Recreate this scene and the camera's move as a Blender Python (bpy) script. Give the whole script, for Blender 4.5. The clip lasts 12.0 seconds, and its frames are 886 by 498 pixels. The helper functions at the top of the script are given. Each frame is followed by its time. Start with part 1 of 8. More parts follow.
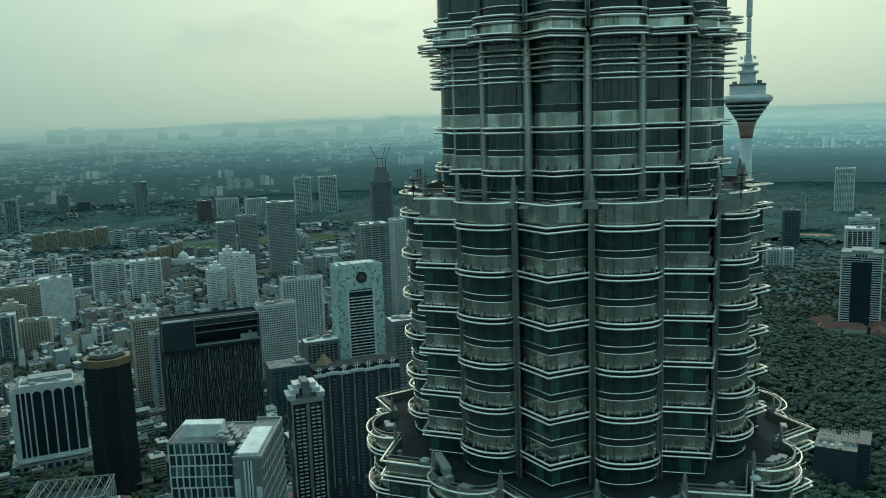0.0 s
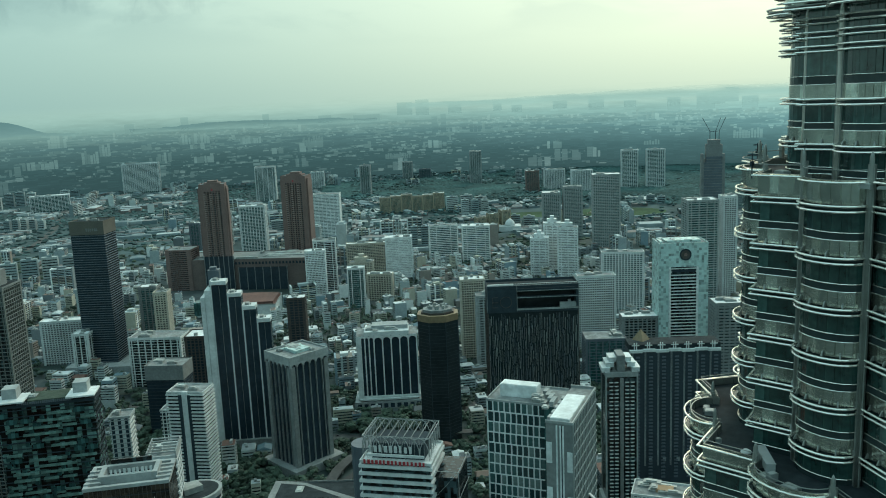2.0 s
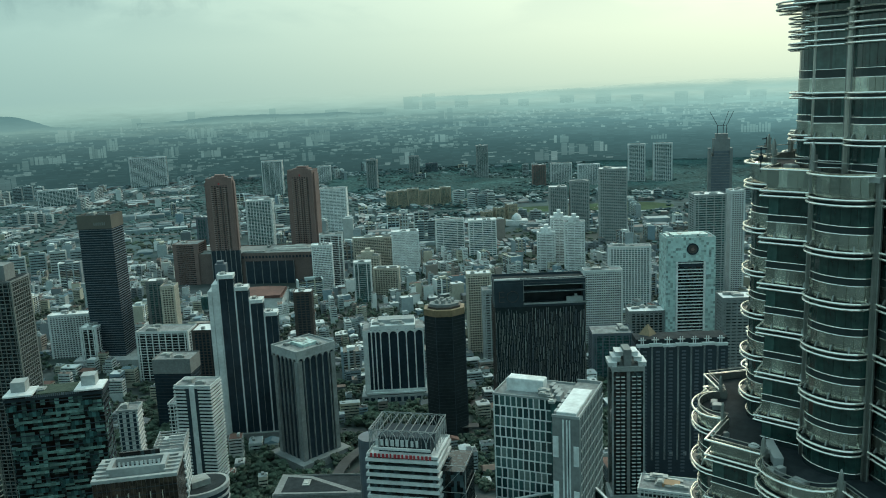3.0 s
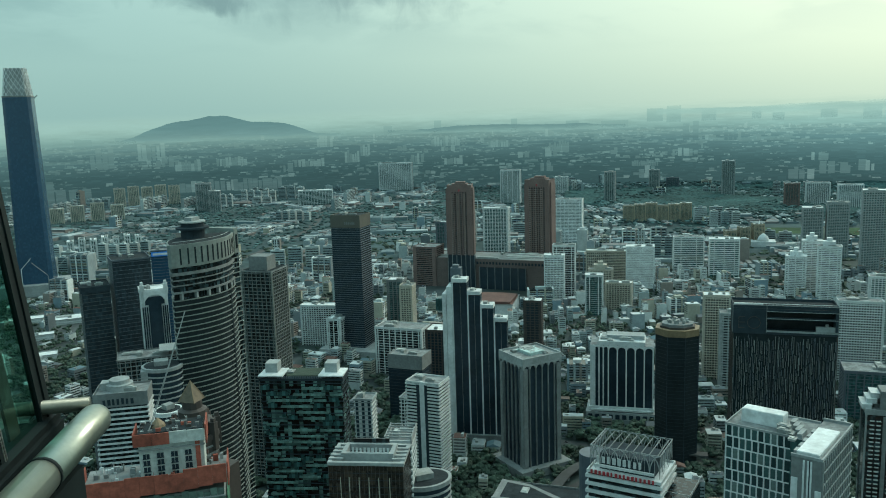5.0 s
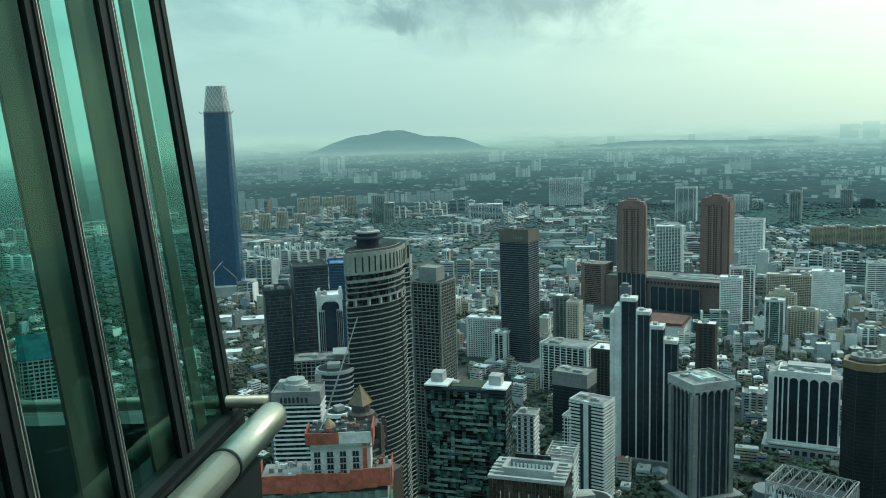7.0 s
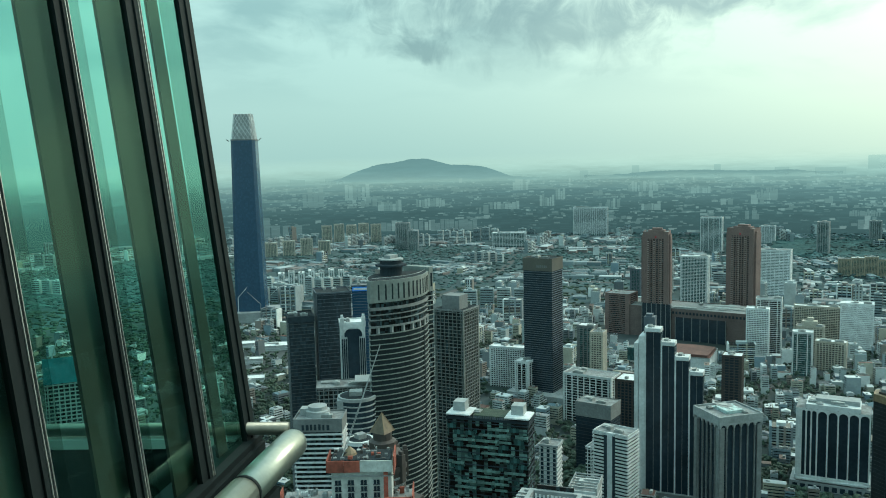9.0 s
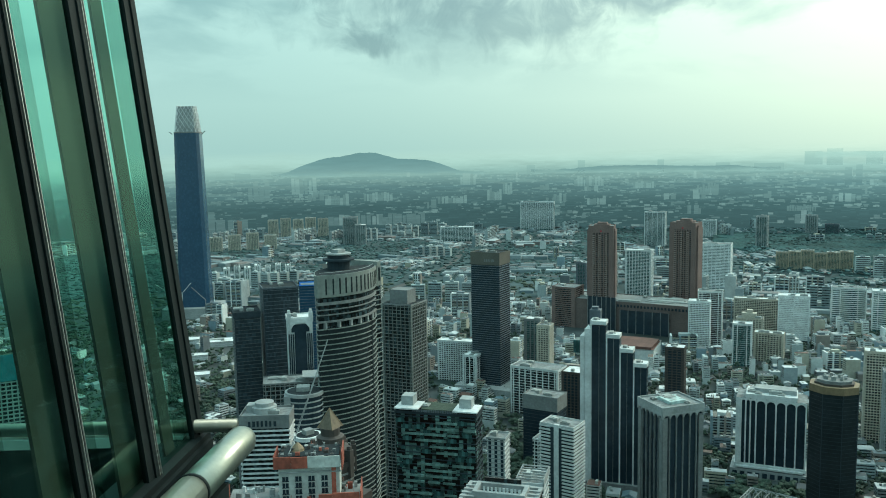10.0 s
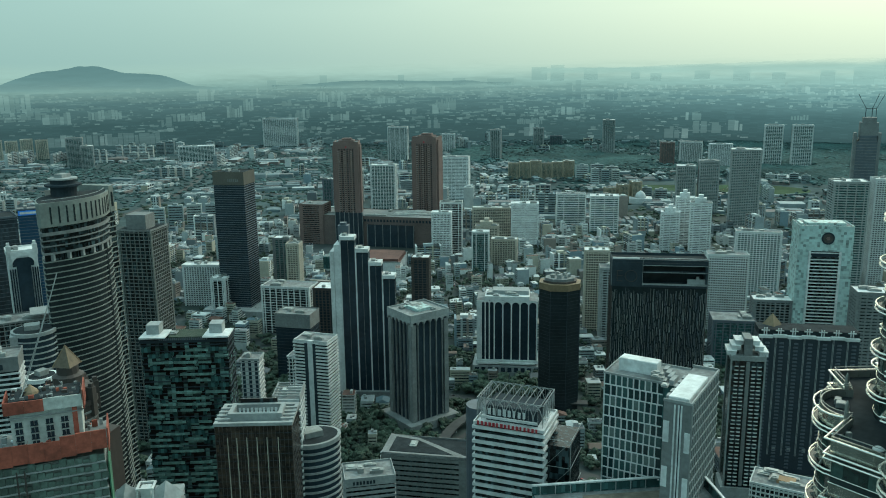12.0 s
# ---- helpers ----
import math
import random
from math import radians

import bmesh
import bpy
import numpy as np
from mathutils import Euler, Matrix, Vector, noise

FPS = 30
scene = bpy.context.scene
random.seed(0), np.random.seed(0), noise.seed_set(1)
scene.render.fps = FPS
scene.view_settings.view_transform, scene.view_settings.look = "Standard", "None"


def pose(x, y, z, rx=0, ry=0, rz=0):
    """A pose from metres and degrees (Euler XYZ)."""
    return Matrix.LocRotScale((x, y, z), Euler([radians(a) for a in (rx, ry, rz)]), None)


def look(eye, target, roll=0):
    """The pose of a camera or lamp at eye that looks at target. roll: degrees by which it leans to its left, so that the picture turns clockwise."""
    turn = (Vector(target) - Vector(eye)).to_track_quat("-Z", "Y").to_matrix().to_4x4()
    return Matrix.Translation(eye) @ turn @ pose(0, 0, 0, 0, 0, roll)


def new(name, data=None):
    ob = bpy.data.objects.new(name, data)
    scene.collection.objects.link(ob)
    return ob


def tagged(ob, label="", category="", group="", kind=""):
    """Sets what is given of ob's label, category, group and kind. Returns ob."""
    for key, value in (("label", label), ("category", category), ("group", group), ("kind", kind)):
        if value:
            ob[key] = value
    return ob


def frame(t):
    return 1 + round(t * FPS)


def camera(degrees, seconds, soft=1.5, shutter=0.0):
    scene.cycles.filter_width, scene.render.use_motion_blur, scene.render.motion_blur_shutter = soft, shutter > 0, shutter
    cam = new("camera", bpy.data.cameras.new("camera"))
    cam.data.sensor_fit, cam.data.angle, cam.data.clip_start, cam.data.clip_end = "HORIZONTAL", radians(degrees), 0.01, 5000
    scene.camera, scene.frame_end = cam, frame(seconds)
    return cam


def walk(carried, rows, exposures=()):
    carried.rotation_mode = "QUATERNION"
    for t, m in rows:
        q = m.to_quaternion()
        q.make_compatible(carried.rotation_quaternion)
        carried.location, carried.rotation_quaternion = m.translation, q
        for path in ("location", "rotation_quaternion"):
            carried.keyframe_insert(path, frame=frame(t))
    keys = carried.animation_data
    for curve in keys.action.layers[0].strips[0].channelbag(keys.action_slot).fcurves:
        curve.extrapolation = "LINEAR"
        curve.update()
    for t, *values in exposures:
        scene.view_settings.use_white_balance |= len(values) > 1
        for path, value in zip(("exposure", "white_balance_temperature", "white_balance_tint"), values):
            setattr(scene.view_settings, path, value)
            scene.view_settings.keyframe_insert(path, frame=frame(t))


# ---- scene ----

# ---------------------------------------------------------------- camera
cam = camera(56.08, 12.0, soft=1.0)
EYE = 371.0
PATH = [
    (0.0, -0.000, 0.000, 371.001, -0.400, -9.286, -1.907),
    (0.5, -0.090, 0.067, 371.026, 8.126, -9.058, -2.182),
    (1.0, -0.184, 0.039, 371.031, 15.304, -9.111, -2.251),
    (1.5, -0.286, -0.009, 371.025, 20.965, -9.774, -1.958),
    (2.0, -0.279, -0.097, 371.015, 21.888, -10.364, -2.408),
    (2.5, -0.330, -0.184, 371.008, 21.125, -10.503, -2.335),
    (4.5, -0.397, -0.275, 370.970, 34.233, -10.785, -2.589),
    (5.0, -0.414, -0.259, 370.975, 38.490, -9.417, -1.800),
    (5.5, -0.433, -0.254, 370.974, 43.084, -8.465, -1.084),
    (6.0, -0.434, -0.252, 370.975, 47.275, -8.317, -1.534),
    (6.5, -0.422, -0.254, 370.978, 49.521, -8.197, -1.857),
    (7.0, -0.421, -0.254, 370.978, 50.121, -8.064, -1.633),
    (9.0, -0.389, -0.262, 370.990, 51.695, -6.089, -1.325),
    (9.5, -0.378, -0.271, 370.995, 50.483, -6.359, -1.248),
    (10.0, -0.398, -0.273, 370.991, 48.095, -6.556, -1.035),
    (10.5, -0.398, -0.281, 370.992, 45.039, -7.152, -0.844),
    (11.0, -0.396, -0.283, 370.990, 40.247, -8.303, -1.055),
    (11.5, -0.328, -0.320, 371.009, 34.799, -10.623, -1.064),
    (12.0, -0.187, -0.314, 371.002, 30.707, -12.521, -0.699),
]
rows = [(t, pose(x, y, z, 0, 0, yaw) @ pose(0, 0, 0, 90 + pitch) @ pose(0, 0, 0, 0, 0, roll))
        for t, x, y, z, yaw, pitch, roll in PATH]
EXPOSURES = [(0.0, -0.52, 6200, -2), (0.5, -0.63, 6250, -2), (1.0, -0.30, 6350, 0), (2.5, -0.08, 6420, 2), (4.5, -0.1, 6420, 2), (5.5, 0.03, 6420, 2),
             (7.0, 0.26, 6420, 2), (9.5, 0.27, 6420, 2), (10.5, 0.2, 6420, 2), (11.5, 0.05, 6420, 2), (12.0, -0.03, 6420, 2)]
walk(cam, rows, EXPOSURES)

# ---------------------------------------------------------------- world and sun
SUN_LEFT, SUN_UP = -10.0, 36.0       # degrees left of +y, degrees above the horizon
SUN_DIR = Vector((-math.sin(radians(SUN_LEFT)) * math.cos(radians(SUN_UP)),
                  math.cos(radians(SUN_LEFT)) * math.cos(radians(SUN_UP)), math.sin(radians(SUN_UP))))


def make_world():
    world = bpy.data.worlds.new("overcast_sky")
    scene.world = world
    world.use_nodes = True
    nt = world.node_tree
    nd, ln = nt.nodes, nt.links
    bg = nd["Background"]
    bg.inputs["Strength"].default_value = 1.0
    co = nd.new("ShaderNodeTexCoord")
    sky = nd.new("ShaderNodeTexSky")
    sky.sky_type = "NISHITA"
    sky.sun_disc = False
    sky.sun_elevation = radians(SUN_UP)
    sky.sun_rotation = radians(-SUN_LEFT)
    sky.dust_density = 4.0
    dim = nd.new("ShaderNodeVectorMath")
    dim.operation = "SCALE"
    dim.inputs["Scale"].default_value = 0.1
    ln.new(sky.outputs[0], dim.inputs[0])
    sep = nd.new("ShaderNodeSeparateXYZ")
    ln.new(co.outputs["Generated"], sep.inputs[0])

    def math_node(op, a, b=None, clamp=False):
        m = nd.new("ShaderNodeMath")
        m.operation = op
        m.use_clamp = clamp
        for i, v in enumerate((a, b)):
            if v is None:
                continue
            if isinstance(v, (int, float)):
                m.inputs[i].default_value = v
            else:
                ln.new(v, m.inputs[i])
        return m.outputs[0]

    def mix(fac, a, b):
        m = nd.new("ShaderNodeMix")
        m.data_type = "RGBA"
        for sock, v in ((m.inputs[0], fac), (m.inputs[6], a), (m.inputs[7], b)):
            if isinstance(v, (int, float)):
                sock.default_value = v
            elif isinstance(v, tuple):
                sock.default_value = (*v, 1)
            else:
                ln.new(v, sock)
        return m.outputs[2]

    up = math_node("MAXIMUM", sep.outputs[2], 0.0)
    lift = math_node("ADD", up, 0.22)
    flat = nd.new("ShaderNodeCombineXYZ")
    ln.new(math_node("DIVIDE", sep.outputs[0], lift), flat.inputs[0])
    ln.new(math_node("DIVIDE", sep.outputs[1], lift), flat.inputs[1])
    cloud = nd.new("ShaderNodeTexNoise")
    cloud.inputs["Scale"].default_value = 1.7
    cloud.inputs["Detail"].default_value = 7.0
    cloud.inputs["Roughness"].default_value = 0.52
    cloud.inputs["Distortion"].default_value = 0.3
    shift = nd.new("ShaderNodeVectorMath")
    shift.operation = "ADD"
    shift.inputs[1].default_value = (3.1, 1.7, 0.0)
    ln.new(flat.outputs[0], shift.inputs[0])
    ln.new(shift.outputs[0], cloud.inputs["Vector"])
    ramp = nd.new("ShaderNodeMapRange")
    ramp.interpolation_type = "SMOOTHSTEP"
    ramp.inputs["From Min"].default_value = 0.38
    ramp.inputs["From Max"].default_value = 0.56
    ln.new(cloud.outputs[0], ramp.inputs["Value"])
    dot = nd.new("ShaderNodeVectorMath")
    dot.operation = "DOT_PRODUCT"
    dot.inputs[1].default_value = SUN_DIR
    ln.new(co.outputs["Generated"], dot.inputs[0])
    glow = math_node("POWER", math_node("MAXIMUM", dot.outputs["Value"], 0.0), 3.6)
    bright = mix(glow, (0.47, 0.74, 0.72), (1.80, 1.80, 1.28))
    dark = mix(glow, (0.29, 0.51, 0.52), (1.00, 1.12, 0.96))
    high = math_node("MULTIPLY", math_node("SUBTRACT", up, 0.06), 9.0, True)
    veil = mix(math_node("MULTIPLY", math_node("SUBTRACT", 1.0, ramp.outputs[0]), high), bright, dark)
    torn = nd.new("ShaderNodeTexNoise")
    torn.inputs["Scale"].default_value = 22.0
    torn.inputs["Detail"].default_value = 8.0
    torn.inputs["Roughness"].default_value = 0.6
    torn.inputs["Distortion"].default_value = 0.6
    ln.new(co.outputs["Generated"], torn.inputs["Vector"])
    for left, rise, wide, tall, dense in ((52.9, 7.3, 2.0, 0.9, 0.85), (50.0, 10.4, 8.0, 2.4, 0.85), (43.5, 8.8, 7.0, 2.0, 0.62), (35.5, 10.0, 6.0, 1.5, 0.85), (46.0, 9.4, 14.0, 3.6, 0.48), (22.0, 11.5, 12.0, 2.2, 0.45)):
        a, b = radians(left), radians(rise)
        mid = Vector((-math.sin(a) * math.cos(b), math.cos(a) * math.cos(b), math.sin(b)))
        side = Vector((math.cos(a), math.sin(a), 0))
        off = nd.new("ShaderNodeVectorMath")
        off.operation = "DOT_PRODUCT"
        off.inputs[1].default_value = side / radians(wide)
        ln.new(co.outputs["Generated"], off.inputs[0])
        rise_off = math_node("DIVIDE", math_node("SUBTRACT", sep.outputs[2], mid.z), radians(tall))
        far = math_node("ADD", math_node("MULTIPLY", off.outputs["Value"], off.outputs["Value"]), math_node("MULTIPLY", rise_off, rise_off))
        front = math_node("MULTIPLY", math_node("ADD", dot.outputs["Value"], 0.0), 50.0, True)
        cover = math_node("ADD", math_node("SUBTRACT", 1.0, far), math_node("MULTIPLY", math_node("SUBTRACT", torn.outputs[0], 0.5), 3.4))
        cover = math_node("MULTIPLY", math_node("MULTIPLY", math_node("MULTIPLY", cover, 0.95, True), dense), front)
        veil = mix(cover, veil, mix(glow, (0.20, 0.36, 0.38), (0.70, 0.84, 0.80)))
    lifted = nd.new("ShaderNodeVectorMath")
    lifted.operation = "SCALE"
    ln.new(veil, lifted.inputs[0])
    ln.new(math_node("ADD", math_node("MULTIPLY", math_node("POWER", up, 1.3), 0.95), 0.90), lifted.inputs["Scale"])
    cool = nd.new("ShaderNodeVectorMath")
    cool.operation = "MULTIPLY"
    cool.inputs[1].default_value = (0.97, 1.0, 1.11)
    ln.new(lifted.outputs[0], cool.inputs[0])
    veil = mix(math_node("MULTIPLY", math_node("SUBTRACT", up, 0.22), 4.0, True), lifted.outputs[0], cool.outputs[0])
    away = math_node("ADD", math_node("MULTIPLY", math_node("ADD", dot.outputs["Value"], 0.5), 0.9, True), 0.0)
    dimmed = nd.new("ShaderNodeVectorMath")
    dimmed.operation = "SCALE"
    ln.new(veil, dimmed.inputs[0])
    ln.new(math_node("ADD", math_node("MULTIPLY", away, 0.14), 0.86), dimmed.inputs["Scale"])
    veil = dimmed.outputs[0]
    low = math_node("POWER", math_node("SUBTRACT", 1.0, math_node("MULTIPLY", up, 6.0, True)), 2.0)
    hazy = mix(math_node("MULTIPLY", low, 0.55), veil, mix(glow, (0.34, 0.55, 0.53), (1.15, 1.25, 0.92)))
    ln.new(mix(0.88, dim.outputs[0], hazy), bg.inputs["Color"])


make_world()
sun = new("sun", bpy.data.lights.new("sun", "SUN"))
sun.data.energy = 1.1
sun.data.angle = radians(12)
sun.data.color = (1.0, 0.96, 0.86)
sun.matrix_world = look((0, 0, 600), Vector((0, 0, 600)) - SUN_DIR)

# ---------------------------------------------------------------- materials


def mat(name, color, rough=0.6, metal=0.0, vary=0.18, grain=0.5, big=0.03, island=0.0, cell=None, bump=0.0, spec=0.5):
    """A surface with stains (size 1/big m), grain (1/grain m), a tone of its own for each island or object, and cells of their own tone."""
    m = bpy.data.materials.new(name)
    m.use_nodes = True
    nd, ln = m.node_tree.nodes, m.node_tree.links
    b = nd["Principled BSDF"]
    b.inputs["Roughness"].default_value = rough
    b.inputs["Metallic"].default_value = metal
    b.inputs["Specular IOR Level"].default_value = spec
    co = nd.new("ShaderNodeTexCoord")
    tone = None

    def add(value, amount):
        nonlocal tone
        k = nd.new("ShaderNodeMapRange")
        k.inputs["To Min"].default_value = 1 - amount
        k.inputs["To Max"].default_value = 1 + amount
        ln.new(value, k.inputs["Value"])
        if tone is None:
            tone = k.outputs[0]
        else:
            t = nd.new("ShaderNodeMath")
            t.operation = "MULTIPLY"
            ln.new(tone, t.inputs[0])
            ln.new(k.outputs[0], t.inputs[1])
            tone = t.outputs[0]

    for scale, amount, detail in ((big, vary, 4.0), (grain, vary * 0.7, 5.0)):
        n = nd.new("ShaderNodeTexNoise")
        n.inputs["Scale"].default_value = scale
        n.inputs["Detail"].default_value = detail
        n.inputs["Roughness"].default_value = 0.6
        ln.new(co.outputs["Object"], n.inputs["Vector"])
        k = nd.new("ShaderNodeMapRange")
        k.inputs["From Min"].default_value = 0.3
        k.inputs["From Max"].default_value = 0.7
        ln.new(n.outputs[0], k.inputs["Value"])
        add(k.outputs[0], amount)
        last = n
    if island:
        g = nd.new("ShaderNodeNewGeometry")
        add(g.outputs["Random Per Island"], island)
        o = nd.new("ShaderNodeObjectInfo")
        add(o.outputs["Random"], island * 0.4)
    if cell:
        sn = nd.new("ShaderNodeVectorMath")
        sn.operation = "SNAP"
        sn.inputs[1].default_value = cell[:3]
        ln.new(co.outputs["Object"], sn.inputs[0])
        w = nd.new("ShaderNodeTexWhiteNoise")
        ln.new(sn.outputs[0], w.inputs["Vector"])
        p = nd.new("ShaderNodeMath")
        p.operation = "POWER"
        p.inputs[1].default_value = 3.0
        ln.new(w.outputs["Value"], p.inputs[0])
        add(p.outputs[0], cell[3])
    mx = nd.new("ShaderNodeVectorMath")
    mx.operation = "SCALE"
    mx.inputs[0].default_value = color
    ln.new(tone, mx.inputs["Scale"])
    ln.new(mx.outputs[0], b.inputs["Base Color"])
    if bump:
        bp = nd.new("ShaderNodeBump")
        bp.inputs["Strength"].default_value = bump
        bp.inputs["Distance"].default_value = 0.5 / grain
        ln.new(last.outputs[0], bp.inputs["Height"])
        ln.new(bp.outputs[0], b.inputs["Normal"])
    return m


def palette(name, colors, rough=0.8, vary=0.15, grain=0.3):
    """A material that gives each island one of several colours."""
    m = mat(name, (1, 1, 1), rough, 0, vary, grain, 0.05)
    nd, ln = m.node_tree.nodes, m.node_tree.links
    g = nd.new("ShaderNodeNewGeometry")
    r = nd.new("ShaderNodeValToRGB")
    r.color_ramp.interpolation = "CONSTANT"
    while len(r.color_ramp.elements) < len(colors):
        r.color_ramp.elements.new(0.5)
    for i, c in enumerate(colors):
        r.color_ramp.elements[i].position = i / len(colors)
        r.color_ramp.elements[i].color = (*c, 1)
    ln.new(g.outputs["Random Per Island"], r.inputs[0])
    scaled = [n for n in nd if n.type == "VECT_MATH" and n.operation == "SCALE"][0]
    ln.new(r.outputs[0], scaled.inputs[0])
    return m


STEEL = mat("brushed_steel_panel", (0.61, 0.63, 0.57), 0.20, 0.92, 0.3, 0.9, 0.25, cell=(1.3, 1.3, 9.0, 0.35))
TUBE = mat("polished_steel_tube", (0.94, 0.89, 0.81), 0.26, 0.75, 0.05, 2.0, 0.3)
BRIGHTPOST = mat("bright_steel_column", (0.78, 0.75, 0.68), 0.4, 0.2, 0.15, 1.0, 0.2)
POST = mat("steel_column", (0.24, 0.255, 0.24), 0.4, 0.5, 0.15, 1.0, 0.2)
TGLASS = mat("dark_green_curtain_glass", (0.030, 0.070, 0.064), 0.06, 0, 0.35, 1.2, 0.3, cell=(0.8, 0.8, 8.0, 0.5), spec=0.9)
TDARK = mat("dark_spandrel_glass", (0.026, 0.040, 0.042), 0.25, 0, 0.2, 1.0, 0.2)
DECK = mat("dark_roof_deck", (0.022, 0.030, 0.034), 0.95, 0, 0.4, 1.0, 0.15, spec=0.2)
# GLASS, BLACKGLASS and SMOKED are raised a little in colour to imitate haze
GLASS = mat("dark_window_glass", (0.027, 0.045, 0.051), 0.18, 0, 0.25, 0.3, 0.05, cell=(1.7, 1.7, 3.6, 0.9), spec=0.4)
BLACKGLASS = mat("black_glass", (0.020, 0.034, 0.046), 0.25, 0, 0.3, 0.2, 0.03, spec=0.3)
NAVYGLASS = mat("navy_curtain_glass", (0.030, 0.046, 0.058), 0.3, 0, 0.25, 0.2, 0.03, cell=(2.0, 2.0, 3.8, 0.35), spec=0.3)
SMOKED = mat("smoked_black_glass", (0.018, 0.025, 0.028), 0.25, 0, 0.3, 0.2, 0.03, spec=0.28)
BLUEGLASS = mat("blue_window_glass", (0.026, 0.072, 0.128), 0.25, 0, 0.08, 0.2, 0.02, cell=(3, 3, 4.2, 0.10))
TEALGLASS = mat("teal_window_glass", (0.045, 0.115, 0.115), 0.2, 0, 0.2, 0.2, 0.05, cell=(2, 2, 3.6, 0.5))
WHITE = mat("white_painted_concrete", (0.54, 0.57, 0.57), 0.7, 0, 0.18, 0.4, 0.06)
PALE = mat("pale_grey_concrete", (0.27, 0.295, 0.295), 0.8, 0, 0.22, 0.4, 0.06)
GREY = mat("grey_concrete", (0.175, 0.19, 0.19), 0.85, 0, 0.22, 0.4, 0.05)
STONEGREY = mat("weathered_grey_stone", (0.185, 0.212, 0.198), 0.8, 0, 0.2, 0.4, 0.05)
BEIGE = mat("beige_grey_concrete", (0.142, 0.158, 0.146), 0.8, 0, 0.2, 0.4, 0.05)
CREAM = mat("cream_plaster", (0.40, 0.375, 0.315), 0.8, 0, 0.18, 0.4, 0.05)
BROWN = mat("brown_red_cladding", (0.168, 0.116, 0.106), 0.8, 0, 0.18, 0.4, 0.05)
PALEBROWN = mat("pale_brown_balcony", (0.28, 0.215, 0.195), 0.8)
OCHRE = mat("ochre_plaster", (0.30, 0.26, 0.19), 0.8, 0, 0.18, 0.4, 0.05)
PODIUM = mat("dull_brown_podium_stone", (0.125, 0.095, 0.088), 0.8, 0, 0.2, 0.4, 0.05)
DARKBROWN = mat("dark_brown_stone", (0.050, 0.042, 0.038), 0.6, 0, 0.2, 0.4, 0.05)
CHARCOAL = mat("charcoal_cladding", (0.026, 0.040, 0.050), 0.75, 0, 0.25, 0.3, 0.05, spec=0.2)
BLUEGREY = mat("blue_grey_cladding", (0.085, 0.108, 0.13), 0.5, 0, 0.2, 0.3, 0.04)
MINT = mat("mint_green_tile", (0.29, 0.385, 0.375), 0.55, 0, 0.12, 0.4, 0.06, cell=(3.2, 3.2, 3.2, -0.5))
SLATE = mat("slate_grey_cladding", (0.062, 0.078, 0.082), 0.6, 0, 0.2, 0.3, 0.04)
GOLD = mat("gold_band", (0.20, 0.145, 0.085), 0.55, 0.1, 0.25, 0.4, 0.06)
BRONZE = mat("bronze_pyramid_glass", (0.115, 0.088, 0.060), 0.35, 0.2, 0.3, 0.6, 0.1)
ROOFGREY = mat("stained_roof_screed", (0.20, 0.215, 0.215), 0.95, 0, 0.4, 0.35, 0.08, spec=0.2)
ROOFWHITE = mat("white_roof_sheet", (0.60, 0.63, 0.63), 0.7, 0, 0.24, 0.3, 0.06)
ROOFRED = mat("red_clay_roof", (0.115, 0.056, 0.046), 0.85, 0, 0.25, 0.4, 0.05)
PLANT = mat("rooftop_plant_metal", (0.288, 0.312, 0.304), 0.6, 0.2, 0.3, 0.5, 0.1, island=0.35)
ORANGE = mat("orange_safety_screen", (0.30, 0.078, 0.050), 0.8, 0, 0.35, 0.4, 0.1, island=0.25)
CORE = mat("raw_pale_concrete", (0.43, 0.46, 0.44), 0.85, 0, 0.3, 0.5, 0.08)
SITENET = mat("dusty_green_site_net", (0.085, 0.125, 0.108), 0.9, 0, 0.4, 0.4, 0.08, island=0.3)
GREENNET = mat("green_safety_net", (0.05, 0.16, 0.10), 0.9, 0, 0.3, 0.3, 0.08)
REDSIGN = mat("red_sign", (0.35, 0.03, 0.04), 0.5, 0, 0.08, 0.5, 0.1)
BLUESIGN = mat("blue_sign", (0.05, 0.25, 0.8), 0.4, 0, 0.08, 0.5, 0.1)
ASPHALT = mat("road_asphalt", (0.055, 0.058, 0.058), 0.9, 0, 0.25, 0.3, 0.03)
GRASS = mat("grass_field", (0.042, 0.075, 0.040), 0.95, 0, 0.35, 0.05, 0.01, spec=0.1)
# grass darkened in colour to paint the shade under the park trees
UNDERGROWTH = mat("shade_dark_undergrowth", (0.030, 0.052, 0.036), 0.95, 0, 0.4, 0.2, 0.02, spec=0.1)
LEAF = mat("tree_foliage", (0.034, 0.058, 0.040), 0.9, 0, 0.35, 0.25, 0.01, island=0.35, bump=0.6)
# far leaf colours are bluer and paler than LEAF, painting haze on them
CANOPY = mat("haze_tinted_canopy_foliage", (0.037, 0.078, 0.078), 0.95, 0, 0.5, 0.10, 0.005, bump=0.6, spec=0.1)
FARLEAF = mat("haze_tinted_woodland_foliage", (0.055, 0.092, 0.092), 0.95, 0, 0.35, 0.06, 0.003, island=0.5, spec=0.1)
EARTHROOF = mat("dull_brown_roof_bed", (0.16, 0.14, 0.11), 0.95, 0, 0.4, 0.3, 0.08)
EARTH = mat("bare_earth", (0.30, 0.20, 0.12), 0.95, 0, 0.3, 0.1, 0.02)
